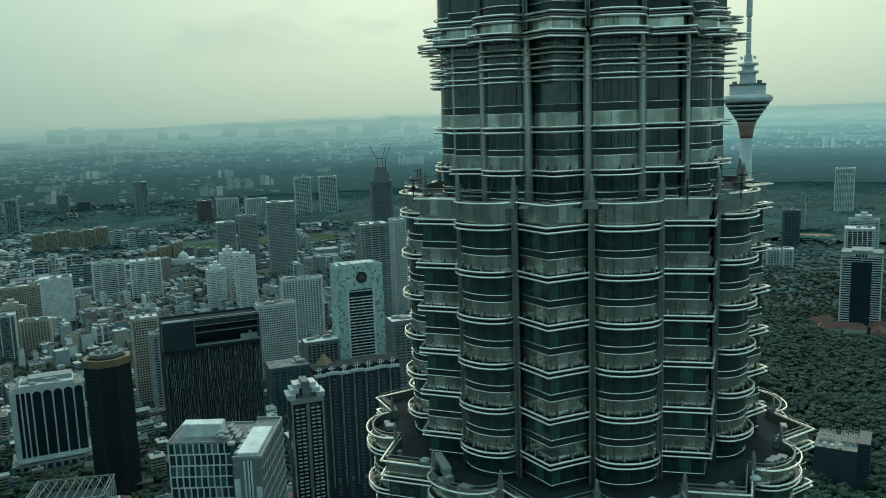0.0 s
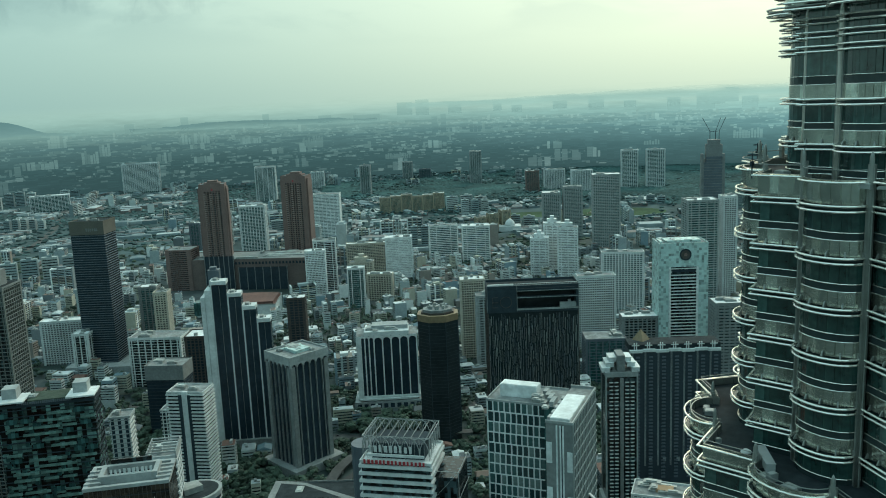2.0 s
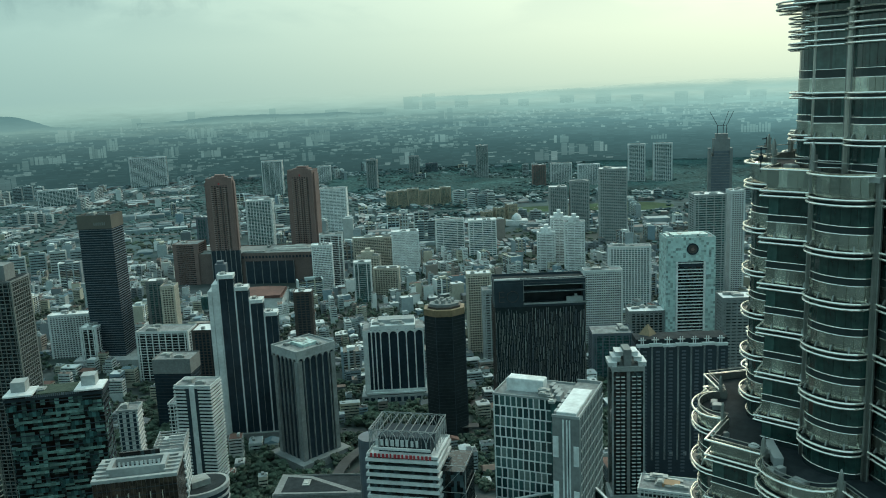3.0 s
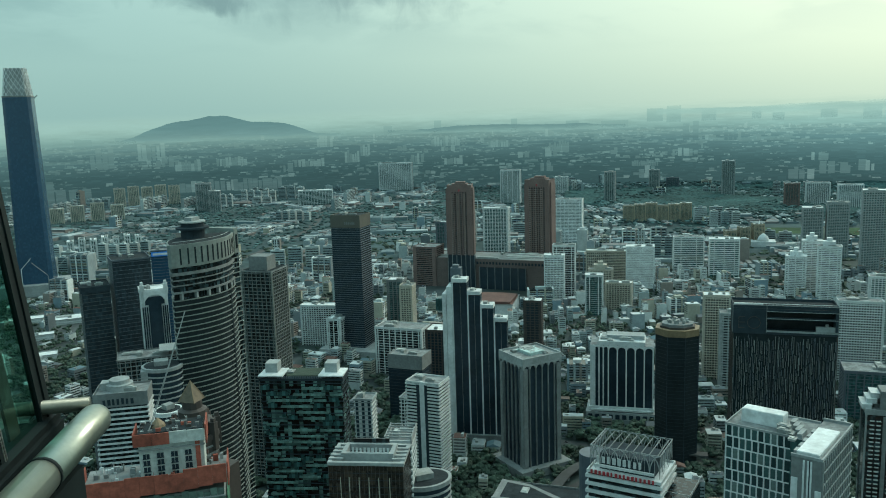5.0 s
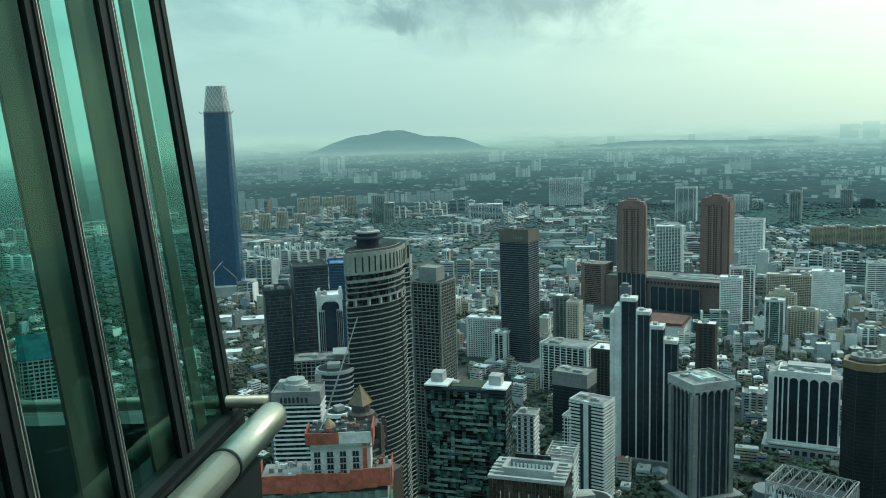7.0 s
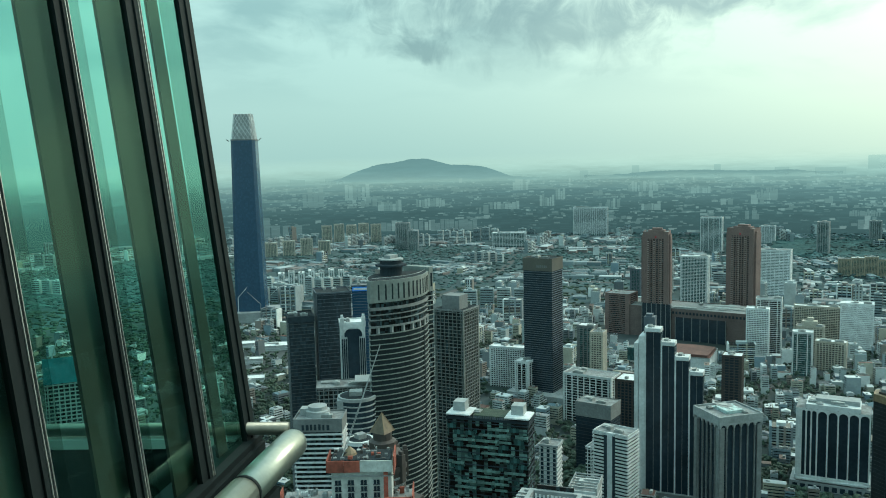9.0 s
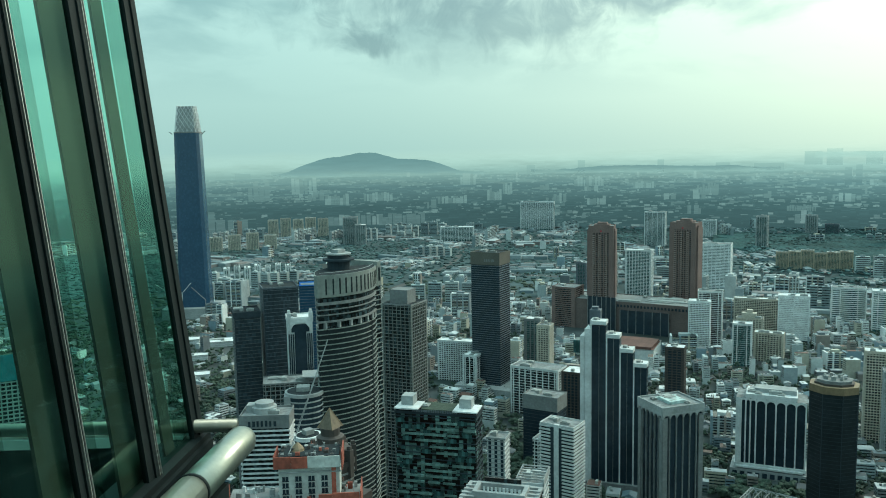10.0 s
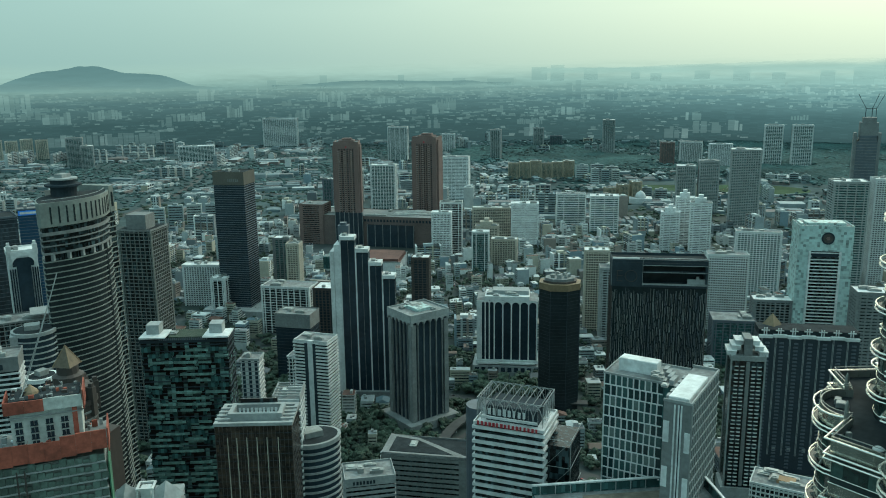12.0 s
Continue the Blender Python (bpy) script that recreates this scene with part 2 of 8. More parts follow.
HOUSES = palette("low_house_walls", [(0.315, 0.372, 0.378), (0.440, 0.490, 0.486), (0.180, 0.215, 0.232), (0.335, 0.335, 0.270), (0.540, 0.572, 0.568), (0.130, 0.155, 0.168), (0.220, 0.200, 0.180), (0.175, 0.250, 0.290), (0.385, 0.420, 0.418), (0.375, 0.372, 0.310), (0.262, 0.318, 0.336), (0.680, 0.715, 0.705)])
HROOFS = palette("low_house_roofs", [(0.112, 0.132, 0.144), (0.192, 0.216, 0.228), (0.128, 0.068, 0.054), (0.068, 0.084, 0.092), (0.416, 0.448, 0.448), (0.136, 0.100, 0.084), (0.256, 0.288, 0.296), (0.080, 0.136, 0.160), (0.320, 0.352, 0.360), (0.540, 0.575, 0.575)])
# distant walls, roofs and ground carry haze in their pale blue base colours
FARHOUSES = palette("haze_tinted_house_walls", [(0.313, 0.374, 0.381), (0.394, 0.449, 0.449), (0.218, 0.279, 0.292), (0.190, 0.245, 0.258), (0.340, 0.381, 0.374), (0.245, 0.286, 0.292)])
FARROOFS = palette("haze_tinted_sheet_roofs", [(0.145, 0.191, 0.205), (0.198, 0.251, 0.264), (0.158, 0.145, 0.139), (0.119, 0.165, 0.178), (0.343, 0.389, 0.396), (0.178, 0.178, 0.178), (0.238, 0.290, 0.304), (0.132, 0.191, 0.211)])
OUTSKIRTS = mat("haze_tinted_outskirts_ground", (0.058, 0.086, 0.090), 0.95, 0, 0.4, 0.03, 0.004, spec=0.1)


def ground_material():
    m = mat("city_ground", (0.075, 0.085, 0.075), 0.95, 0, 0.35, 0.04, 0.004)
    nd, ln = m.node_tree.nodes, m.node_tree.links
    co = [n for n in nd if n.type == "TEX_COORD"][0]
    n = nd.new("ShaderNodeTexNoise")
    n.inputs["Scale"].default_value = 0.006
    n.inputs["Detail"].default_value = 8.0
    ln.new(co.outputs["Object"], n.inputs["Vector"])
    r = nd.new("ShaderNodeValToRGB")
    for i, (p, c) in enumerate(((0.38, (0.020, 0.036, 0.032)), (0.5, (0.034, 0.050, 0.049)), (0.56, (0.040, 0.052, 0.054)), (0.66, (0.075, 0.090, 0.092)))):
        if i > 1:
            r.color_ramp.elements.new(p)
        r.color_ramp.elements[i].position = p
        r.color_ramp.elements[i].color = (*c, 1)
    ln.new(n.outputs[0], r.inputs[0])
    scaled = [k for k in nd if k.type == "VECT_MATH" and k.operation == "SCALE"][0]
    ln.new(r.outputs[0], scaled.inputs[0])
    return m


RING = 4150.0        # distance of the hazy backdrop


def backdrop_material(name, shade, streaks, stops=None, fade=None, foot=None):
    """Far country on a plain glowing backdrop: haze is painted into the emission, paler towards the horizon."""
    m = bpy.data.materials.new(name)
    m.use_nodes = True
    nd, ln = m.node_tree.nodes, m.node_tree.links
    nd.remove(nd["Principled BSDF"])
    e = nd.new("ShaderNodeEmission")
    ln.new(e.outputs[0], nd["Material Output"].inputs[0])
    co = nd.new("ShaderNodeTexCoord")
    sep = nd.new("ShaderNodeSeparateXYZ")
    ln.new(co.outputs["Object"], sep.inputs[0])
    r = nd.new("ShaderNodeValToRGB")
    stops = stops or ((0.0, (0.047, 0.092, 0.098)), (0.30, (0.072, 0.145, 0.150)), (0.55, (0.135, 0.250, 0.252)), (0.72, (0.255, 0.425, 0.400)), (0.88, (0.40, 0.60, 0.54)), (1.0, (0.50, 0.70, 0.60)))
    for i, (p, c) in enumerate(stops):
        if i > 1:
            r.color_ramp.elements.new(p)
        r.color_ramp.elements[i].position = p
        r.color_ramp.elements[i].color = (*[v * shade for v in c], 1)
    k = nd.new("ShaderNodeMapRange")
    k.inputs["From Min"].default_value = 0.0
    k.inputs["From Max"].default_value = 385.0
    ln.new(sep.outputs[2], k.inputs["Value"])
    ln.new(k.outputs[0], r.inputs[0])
    st = nd.new("ShaderNodeMapping")
    st.inputs["Scale"].default_value = (0.004, 0.004, 0.045)
    ln.new(co.outputs["Object"], st.inputs[0])
    n = nd.new("ShaderNodeTexNoise")
    n.inputs["Scale"].default_value = 1.0
    n.inputs["Detail"].default_value = 6.0
    n.inputs["Roughness"].default_value = 0.65
    ln.new(st.outputs[0], n.inputs["Vector"])
    sn = nd.new("ShaderNodeVectorMath")
    sn.operation = "SNAP"
    sn.inputs[1].default_value = (34.0, 34.0, 5.0)
    ln.new(co.outputs["Object"], sn.inputs[0])
    wn = nd.new("ShaderNodeTexWhiteNoise")
    ln.new(sn.outputs[0], wn.inputs["Vector"])
    pw = nd.new("ShaderNodeMath")
    pw.operation = "POWER"
    pw.inputs[1].default_value = 4.0
    ln.new(wn.outputs["Value"], pw.inputs[0])
    thin = nd.new("ShaderNodeMath")      # specks fade out towards the horizon
    thin.operation = "MULTIPLY"
    ln.new(pw.outputs[0], thin.inputs[0])
    thinning = nd.new("ShaderNodeMapRange")
    thinning.inputs["From Max"].default_value = 330.0
    thinning.inputs["To Min"].default_value = streaks * 1.6
    thinning.inputs["To Max"].default_value = streaks * 0.25
    ln.new(sep.outputs[2], thinning.inputs["Value"])
    ln.new(thinning.outputs[0], thin.inputs[1])
    q0 = nd.new("ShaderNodeMapRange")
    q0.inputs["From Min"].default_value = 0.3
    q0.inputs["From Max"].default_value = 0.7
    q0.inputs["To Min"].default_value = 1 - streaks * 0.8
    q0.inputs["To Max"].default_value = 1 + streaks * 0.5
    ln.new(n.outputs[0], q0.inputs["Value"])
    q = nd.new("ShaderNodeMath")
    q.operation = "ADD"
    ln.new(q0.outputs[0], q.inputs[0])
    ln.new(thin.outputs[0], q.inputs[1])
    sunward = nd.new("ShaderNodeMapRange")      # painted haze is brighter below the sun
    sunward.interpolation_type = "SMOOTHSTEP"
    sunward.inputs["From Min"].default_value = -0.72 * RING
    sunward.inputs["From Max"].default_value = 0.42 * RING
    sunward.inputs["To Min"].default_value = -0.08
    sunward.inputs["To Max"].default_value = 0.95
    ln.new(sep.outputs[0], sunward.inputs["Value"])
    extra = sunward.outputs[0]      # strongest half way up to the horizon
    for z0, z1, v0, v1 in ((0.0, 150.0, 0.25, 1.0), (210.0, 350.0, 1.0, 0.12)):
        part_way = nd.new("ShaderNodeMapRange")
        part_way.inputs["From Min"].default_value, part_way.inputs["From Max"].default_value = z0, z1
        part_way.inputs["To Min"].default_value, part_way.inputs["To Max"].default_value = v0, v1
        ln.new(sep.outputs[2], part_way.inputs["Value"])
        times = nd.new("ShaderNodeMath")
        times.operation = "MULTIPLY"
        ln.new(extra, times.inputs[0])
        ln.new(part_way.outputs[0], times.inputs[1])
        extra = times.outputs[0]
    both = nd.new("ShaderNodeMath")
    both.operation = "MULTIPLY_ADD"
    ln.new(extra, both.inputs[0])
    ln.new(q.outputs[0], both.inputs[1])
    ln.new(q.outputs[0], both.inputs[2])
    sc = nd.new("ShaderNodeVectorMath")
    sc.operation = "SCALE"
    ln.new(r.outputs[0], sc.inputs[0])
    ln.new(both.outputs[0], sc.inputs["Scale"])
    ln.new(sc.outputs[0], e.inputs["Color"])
    alpha = None
    for span, up_side in ((fade, True), (foot, False)):
        if span is None:
            continue
        wob = nd.new("ShaderNodeMapRange")      # uneven wisps along the edge
        wob.inputs["From Min"].default_value = 0.3
        wob.inputs["From Max"].default_value = 0.7
        wob.inputs["To Min"].default_value = -9.0
        wob.inputs["To Max"].default_value = 9.0
        ln.new(n.outputs[0], wob.inputs["Value"])
        add = nd.new("ShaderNodeMath")
        ln.new(sep.outputs[2], add.inputs[0])
        ln.new(wob.outputs[0], add.inputs[1])
        f = nd.new("ShaderNodeMapRange")
        f.interpolation_type = "SMOOTHSTEP"
        f.inputs["From Min"].default_value, f.inputs["From Max"].default_value = span
        f.inputs["To Min"].default_value, f.inputs["To Max"].default_value = (1, 0) if up_side else (0, 1)
        ln.new(add.outputs[0], f.inputs["Value"])
        if alpha is None:
            alpha = f.outputs[0]
        else:
            mu = nd.new("ShaderNodeMath")
            mu.operation = "MULTIPLY"
            ln.new(alpha, mu.inputs[0])
            ln.new(f.outputs[0], mu.inputs[1])
            alpha = mu.outputs[0]
    if alpha is not None:
        clear = nd.new("ShaderNodeBsdfTransparent")
        mx = nd.new("ShaderNodeMixShader")
        ln.new(alpha, mx.inputs[0])
        ln.new(clear.outputs[0], mx.inputs[1])
        ln.new(e.outputs[0], mx.inputs[2])
        ln.new(mx.outputs[0], nd["Material Output"].inputs[0])
    return m


def facade_glass(name, tint):
    """Window glass: tinted see-through with a mirror sheen."""
    m = bpy.data.materials.new(name)
    m.use_nodes = True
    nd, ln = m.node_tree.nodes, m.node_tree.links
    nd.remove(nd["Principled BSDF"])
    t = nd.new("ShaderNodeBsdfTransparent")
    t.inputs["Color"].default_value = (*tint, 1)
    g = nd.new("ShaderNodeBsdfGlossy")
    g.inputs["Color"].default_value = (0.36, 0.62, 0.52, 1)
    g.inputs["Roughness"].default_value = 0.02
    f = nd.new("ShaderNodeFresnel")
    f.inputs["IOR"].default_value = 1.5
    x = nd.new("ShaderNodeMixShader")
    ln.new(f.outputs[0], x.inputs[0])
    ln.new(t.outputs[0], x.inputs[1])
    ln.new(g.outputs[0], x.inputs[2])
    ln.new(x.outputs[0], nd["Material Output"].inputs[0])
    return m


PANEGLASS = facade_glass("green_pane_glass", (0.47, 0.90, 0.75))
# tint of the strips added behind the panes to imitate a reflection
REFLECTGLASS = facade_glass("reflection_strip_glass", (0.66, 0.68, 0.66))
FRAMEDARK = mat("dark_window_frame", (0.011, 0.017, 0.018), 0.6, 0, 0.2, 8.0, 1.0, spec=0.14)
BLIND = mat("olive_interior_column", (0.0554, 0.0386, 0.0328), 0.6, 0, 0.3, 3.0, 0.6)
TRIMSTEEL = mat("bright_steel_trim", (0.62, 0.62, 0.58), 0.3, 0.7, 0.1, 6.0, 1.0)
# the thick pipe's steel again, darkened in colour to paint down its reflections
DIMSTEEL = mat("dimmed_steel_pipe", (0.20, 0.215, 0.19), 0.42, 0.8, 0.15, 30.0, 2.0)
RAILSTEEL = mat("satin_steel_pipe", (0.36, 0.385, 0.335), 0.34, 0.85, 0.10, 30.0, 2.0)
PLASTER = mat("white_plaster", (0.7, 0.7, 0.68), 0.9, 0, 0.06, 2.0, 0.4)
CARPET = mat("dark_carpet", (0.06, 0.06, 0.065), 0.95, 0, 0.2, 30.0, 1.0)

# ---------------------------------------------------------------- mesh helpers


class Shape:
    """Collects boxes, prisms and pipes, and makes one mesh of them."""

    def __init__(self):
        self.v, self.f = [], []

    def box(self, x0, x1, y0, y1, z0, z1, open_bottom=False):
        k = len(self.v)
        self.v += [(x0, y0, z0), (x1, y0, z0), (x1, y1, z0), (x0, y1, z0), (x0, y0, z1), (x1, y0, z1), (x1, y1, z1), (x0, y1, z1)]
        q = [(4, 5, 6, 7), (0, 1, 5, 4), (1, 2, 6, 5), (2, 3, 7, 6), (3, 0, 4, 7)]
        if not open_bottom:
            q.append((3, 2, 1, 0))
        self.f += [tuple(k + i for i in p) for p in q]
        return self

    def prism(self, pts, z0, z1, cap=True, scale=1.0):
        k, n = len(self.v), len(pts)
        self.v += [(x, y, z0) for x, y in pts] + [(x * scale, y * scale, z1) for x, y in pts]
        self.f += [(k + i, k + (i + 1) % n, k + n + (i + 1) % n, k + n + i) for i in range(n)]
        if cap:
            self.f += [tuple(k + n + i for i in range(n)), tuple(k + i for i in reversed(range(n)))]
        return self

    def strip(self, pts, z0, z1, thick=0.0, centre=(0, 0)):
        """An upright sheet over an open line of plan points; with thickness it is a slab towards the centre."""
        if thick:
            inner = []
            for x, y in pts:
                r = math.hypot(x - centre[0], y - centre[1])
                inner.append((centre[0] + (x - centre[0]) * (1 - thick / r), centre[1] + (y - centre[1]) * (1 - thick / r)))
            return self.prism(list(pts) + inner[::-1], z0, z1)
        k, n = len(self.v), len(pts)
        self.v += [(x, y, z0) for x, y in pts] + [(x, y, z1) for x, y in pts]
        self.f += [(k + i, k + i + 1, k + n + i + 1, k + n + i) for i in range(n - 1)]
        return self

    def pipe(self, pts, r, sides=8, squash=1.0):
        """A round bar along a line of 3D points, mitred at the bends."""
        pts = [Vector(p) for p in pts]
        k, n = len(self.v), len(pts)
        for i, p in enumerate(pts):
            a = (p - pts[i - 1]).normalized() if i else (pts[1] - p).normalized()
            b = (pts[i + 1] - p).normalized() if i < n - 1 else a
            d = (a + b).normalized()
            side = d.cross(Vector((0, 0, 1)))
            side = side.normalized() if side.length > 1e-3 else Vector((1, 0, 0))
            up = side.cross(d)
            grow = 1 / max(0.5, math.sqrt(max(0.0, (1 + a.dot(b)) / 2)))
            for j in range(sides):
                w = 2 * math.pi * (j + (0.0 if sides == 6 else 0.5)) / sides
                self.v.append(tuple(p + side * (r * grow * math.cos(w)) + up * (r * squash * math.sin(w))))
        for i in range(n - 1):
            for j in range(sides):
                j2 = (j + 1) % sides
                self.f.append((k + i * sides + j, k + i * sides + j2, k + (i + 1) * sides + j2, k + (i + 1) * sides + j))
        self.f += [tuple(k + j for j in reversed(range(sides))), tuple(k + (n - 1) * sides + j for j in range(sides))]
        return self

    def lathe(self, prof, n=24, cx=0, cy=0):
        """A turned shape from (radius, height) pairs, bottom first."""
        k = len(self.v)
        for r, z in prof:
            self.v += [(cx + r * math.cos(2 * math.pi * i / n), cy + r * math.sin(2 * math.pi * i / n), z) for i in range(n)]
        for s in range(len(prof) - 1):
            self.f += [(k + s * n + i, k + s * n + (i + 1) % n, k + (s + 1) * n + (i + 1) % n, k + (s + 1) * n + i) for i in range(n)]
        self.f += [tuple(k + (len(prof) - 1) * n + i for i in range(n)), tuple(k + i for i in reversed(range(n)))]
        return self

    def mesh(self, name, material, smooth=False):
        me = bpy.data.meshes.new(name)
        me.from_pydata(self.v, [], self.f)
        me.materials.append(material)
        if smooth:
            me.polygons.foreach_set("use_smooth", [True] * len(me.polygons))
        me.update()
        return me


def part(name, shape, material, parent, label="", m=None, smooth=False):
    """Links a shape (or a mesh made before) as one mesh object under a thing."""
    me = shape.mesh(name, material, smooth) if isinstance(shape, Shape) else shape
    ob = new(name, me)
    ob.parent = parent
    if m is not None:
        ob.matrix_basis = m
    if label:
        ob["label"] = label
    return ob


def thing(name, x, y, z, rz, label, category, group="", kind=""):
    ob = new(name)
    ob.empty_display_size = 1.0
    ob.matrix_basis = pose(x, y, z, 0, 0, rz)
    return tagged(ob, label, category, group, kind)


def solo(name, shape, material, label, category, kind="", group="", m=None, smooth=False):
    ob = new(name, shape.mesh(name, material, smooth))
    if m is not None:
        ob.matrix_basis = m
    return tagged(ob, label, category, group, kind)


FOOT = []       # circles on the plan that are built over

# ---------------------------------------------------------------- ground, far backdrop, hill


def make_ground():
    s = Shape()
    s.prism([(4200 * math.cos(2 * math.pi * i / 96), 4200 * math.sin(2 * math.pi * i / 96)) for i in range(96)], -2.0, 0.0)
    solo("ground", s, ground_material(), "mixed asphalt, grass and bare ground of a city plain", "ground", "structure")
    o = Shape()
    for i in range(97):
        a = 2 * math.pi * i / 96
        for rad in (2150 + 130 * noise.noise((3 * math.cos(a), 3 * math.sin(a), 0)), 4200):
            o.v.append((rad * math.cos(a), rad * math.sin(a), 0.03))
    o.f += [(2 * i, 2 * i + 1, 2 * i + 3, 2 * i + 2) for i in range(96)]
    solo("ground_outskirts", o, OUTSKIRTS, "open ground of the outskirts, paled for haze", "ground", "structure")
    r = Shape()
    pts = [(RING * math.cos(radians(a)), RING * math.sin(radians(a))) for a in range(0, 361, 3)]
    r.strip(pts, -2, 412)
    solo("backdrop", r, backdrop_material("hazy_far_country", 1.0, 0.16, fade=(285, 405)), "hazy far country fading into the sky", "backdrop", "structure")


def far_country():
    """Relief on the backdrop: far blocks and woods, drawn together towards the horizon as they recede."""
    rng = random.Random(5)
    light, mid, dark, dim = Shape(), Shape(), Shape(), Shape()

    def relief(s, left, far, w, h, jut=0.0):
        sc = RING / far
        a, z = radians(left), EYE * (1 - sc)
        rad = RING - 62 + 55 * (1 - sc) - jut
        turned_box(s, -rad * math.sin(a), rad * math.cos(a), w * sc / 2, 1.6, z - 3.0, z + h * sc, a)

    for i in range(19000):
        far = math.sqrt(rng.uniform(RING ** 2, 14000 ** 2)) if i % 2 else rng.uniform(RING, 8000)
        left = rng.uniform(-38, 106)
        a = radians(left)
        wood = woodland(-far * math.sin(a), far * math.cos(a))
        if rng.random() < wood * 1.05:
            relief(dark, left, far, rng.uniform(60, 260), rng.uniform(8, 16), rng.uniform(0, 2))
            continue
        w, h = rng.uniform(8, 34) * (1 + far / 16000), rng.uniform(4, 12)
        if rng.random() < 0.010:
            n = rng.randrange(1, 5)
            h0 = rng.uniform(30, 75)
            for k in range(n):
                wk = rng.uniform(14, 40)
                relief(light if rng.random() < 0.35 else mid, left, far, wk, h0 * rng.uniform(0.6, 1.1), 3)
                left += math.degrees(wk * rng.uniform(0.9, 1.7) / far)
            continue
        relief(light if rng.random() < 0.34 else mid, left, far, w, h, rng.uniform(0, 2))

    def block(s, left, far, w, h, n=1):
        """A far estate: n slabs side by side."""
        n *= 2
        for k in range(n):
            relief(s if rng.random() < 0.6 else mid, left - math.degrees(w / far) * ((k + 0.5) / n - 0.5), far, w / n * rng.uniform(0.6, 1.05), h * rng.uniform(0.55, 1.0), 4 + rng.uniform(0, 1.5))

    block(mid, 62.7, 4264, 223, 111, 2)
    block(light, 54.1, 4554, 293, 60, 5)
    block(mid, 50.9, 4501, 253, 60, 5)
    block(light, 57.5, 8448, 255, 160, 3)
    block(light, 55.3, 6479, 182, 78, 4)
    block(mid, 60.5, 7330, 191, 162, 2)
    block(light, 47.4, 6351, 230, 58, 4)
    block(light, 46.3, 10095, 190, 154, 3)
    block(light, 44.5, 6666, 115, 94, 3)
    block(light, 43.6, 7687, 90, 108, 2)
    block(light, 50.4, 14124, 57, 199)
    block(mid, 30.4, 7457, 180, 90, 4)
    block(mid, 24.7, 5401, 163, 34, 6)
    block(light, 38.1, 9220, 315, 105, 5)
    block(light, 37.6, 6001, 133, 60, 3)
    block(light, 34.5, 8600, 210, 70, 4)
    block(mid, 7.6, 5900, 110, 30, 3)
    block(mid, 1.6, 6400, 200, 70, 5)
    block(light, 52.5, 6900, 240, 70, 5)
    # towers in the haze
    block(dark, 21.8, 9130, 190, 215)
    block(dark, 19.2, 8942, 170, 105, 2)
    for left, far, w, h in ((22.9, 19000, 300, 330), (24.1, 20000, 360, 280), (20.7, 19500, 310, 250), (26.7, 15500, 480, 110), (11.2, 17500, 310, 250), (6.2, 14500, 210, 210),
                            (4.2, 15000, 300, 250), (3.4, 19000, 260, 260), (1.5, 15200, 260, 180), (2.6, 21000, 300, 320), (16.5, 18000, 220, 140), (29.5, 16000, 240, 120), (33.4, 15000, 110, 200),
                            (38.6, 13000, 110, 230), (42.0, 14000, 140, 150), (59.0, 12000, 260, 150), (61.5, 12500, 220, 130), (65.0, 12000, 300, 150), (13.6, 20000, 330, 170), (9.0, 19000, 260, 130), (17.8, 20500, 200, 220)):
        relief(dim, left, far, w, h, 1.0)
    # emission ramps paint the haze into the relief, paler with height
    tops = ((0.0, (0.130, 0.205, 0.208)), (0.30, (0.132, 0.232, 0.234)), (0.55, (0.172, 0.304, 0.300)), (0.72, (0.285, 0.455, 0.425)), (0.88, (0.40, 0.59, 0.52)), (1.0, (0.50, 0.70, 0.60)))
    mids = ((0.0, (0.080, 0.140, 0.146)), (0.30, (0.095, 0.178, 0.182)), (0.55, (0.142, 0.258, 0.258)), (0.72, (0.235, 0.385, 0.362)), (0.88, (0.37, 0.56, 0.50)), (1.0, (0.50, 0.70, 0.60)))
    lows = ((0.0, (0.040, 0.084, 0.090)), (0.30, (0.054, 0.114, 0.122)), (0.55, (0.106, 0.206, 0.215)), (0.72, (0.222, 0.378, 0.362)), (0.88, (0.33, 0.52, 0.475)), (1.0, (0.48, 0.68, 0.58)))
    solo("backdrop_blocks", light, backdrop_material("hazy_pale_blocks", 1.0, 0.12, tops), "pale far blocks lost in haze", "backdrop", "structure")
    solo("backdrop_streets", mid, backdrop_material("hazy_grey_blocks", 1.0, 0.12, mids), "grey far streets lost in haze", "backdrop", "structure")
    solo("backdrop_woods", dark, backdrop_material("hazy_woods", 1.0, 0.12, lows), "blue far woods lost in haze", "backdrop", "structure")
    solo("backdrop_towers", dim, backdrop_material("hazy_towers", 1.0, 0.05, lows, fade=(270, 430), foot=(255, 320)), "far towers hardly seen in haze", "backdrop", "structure")


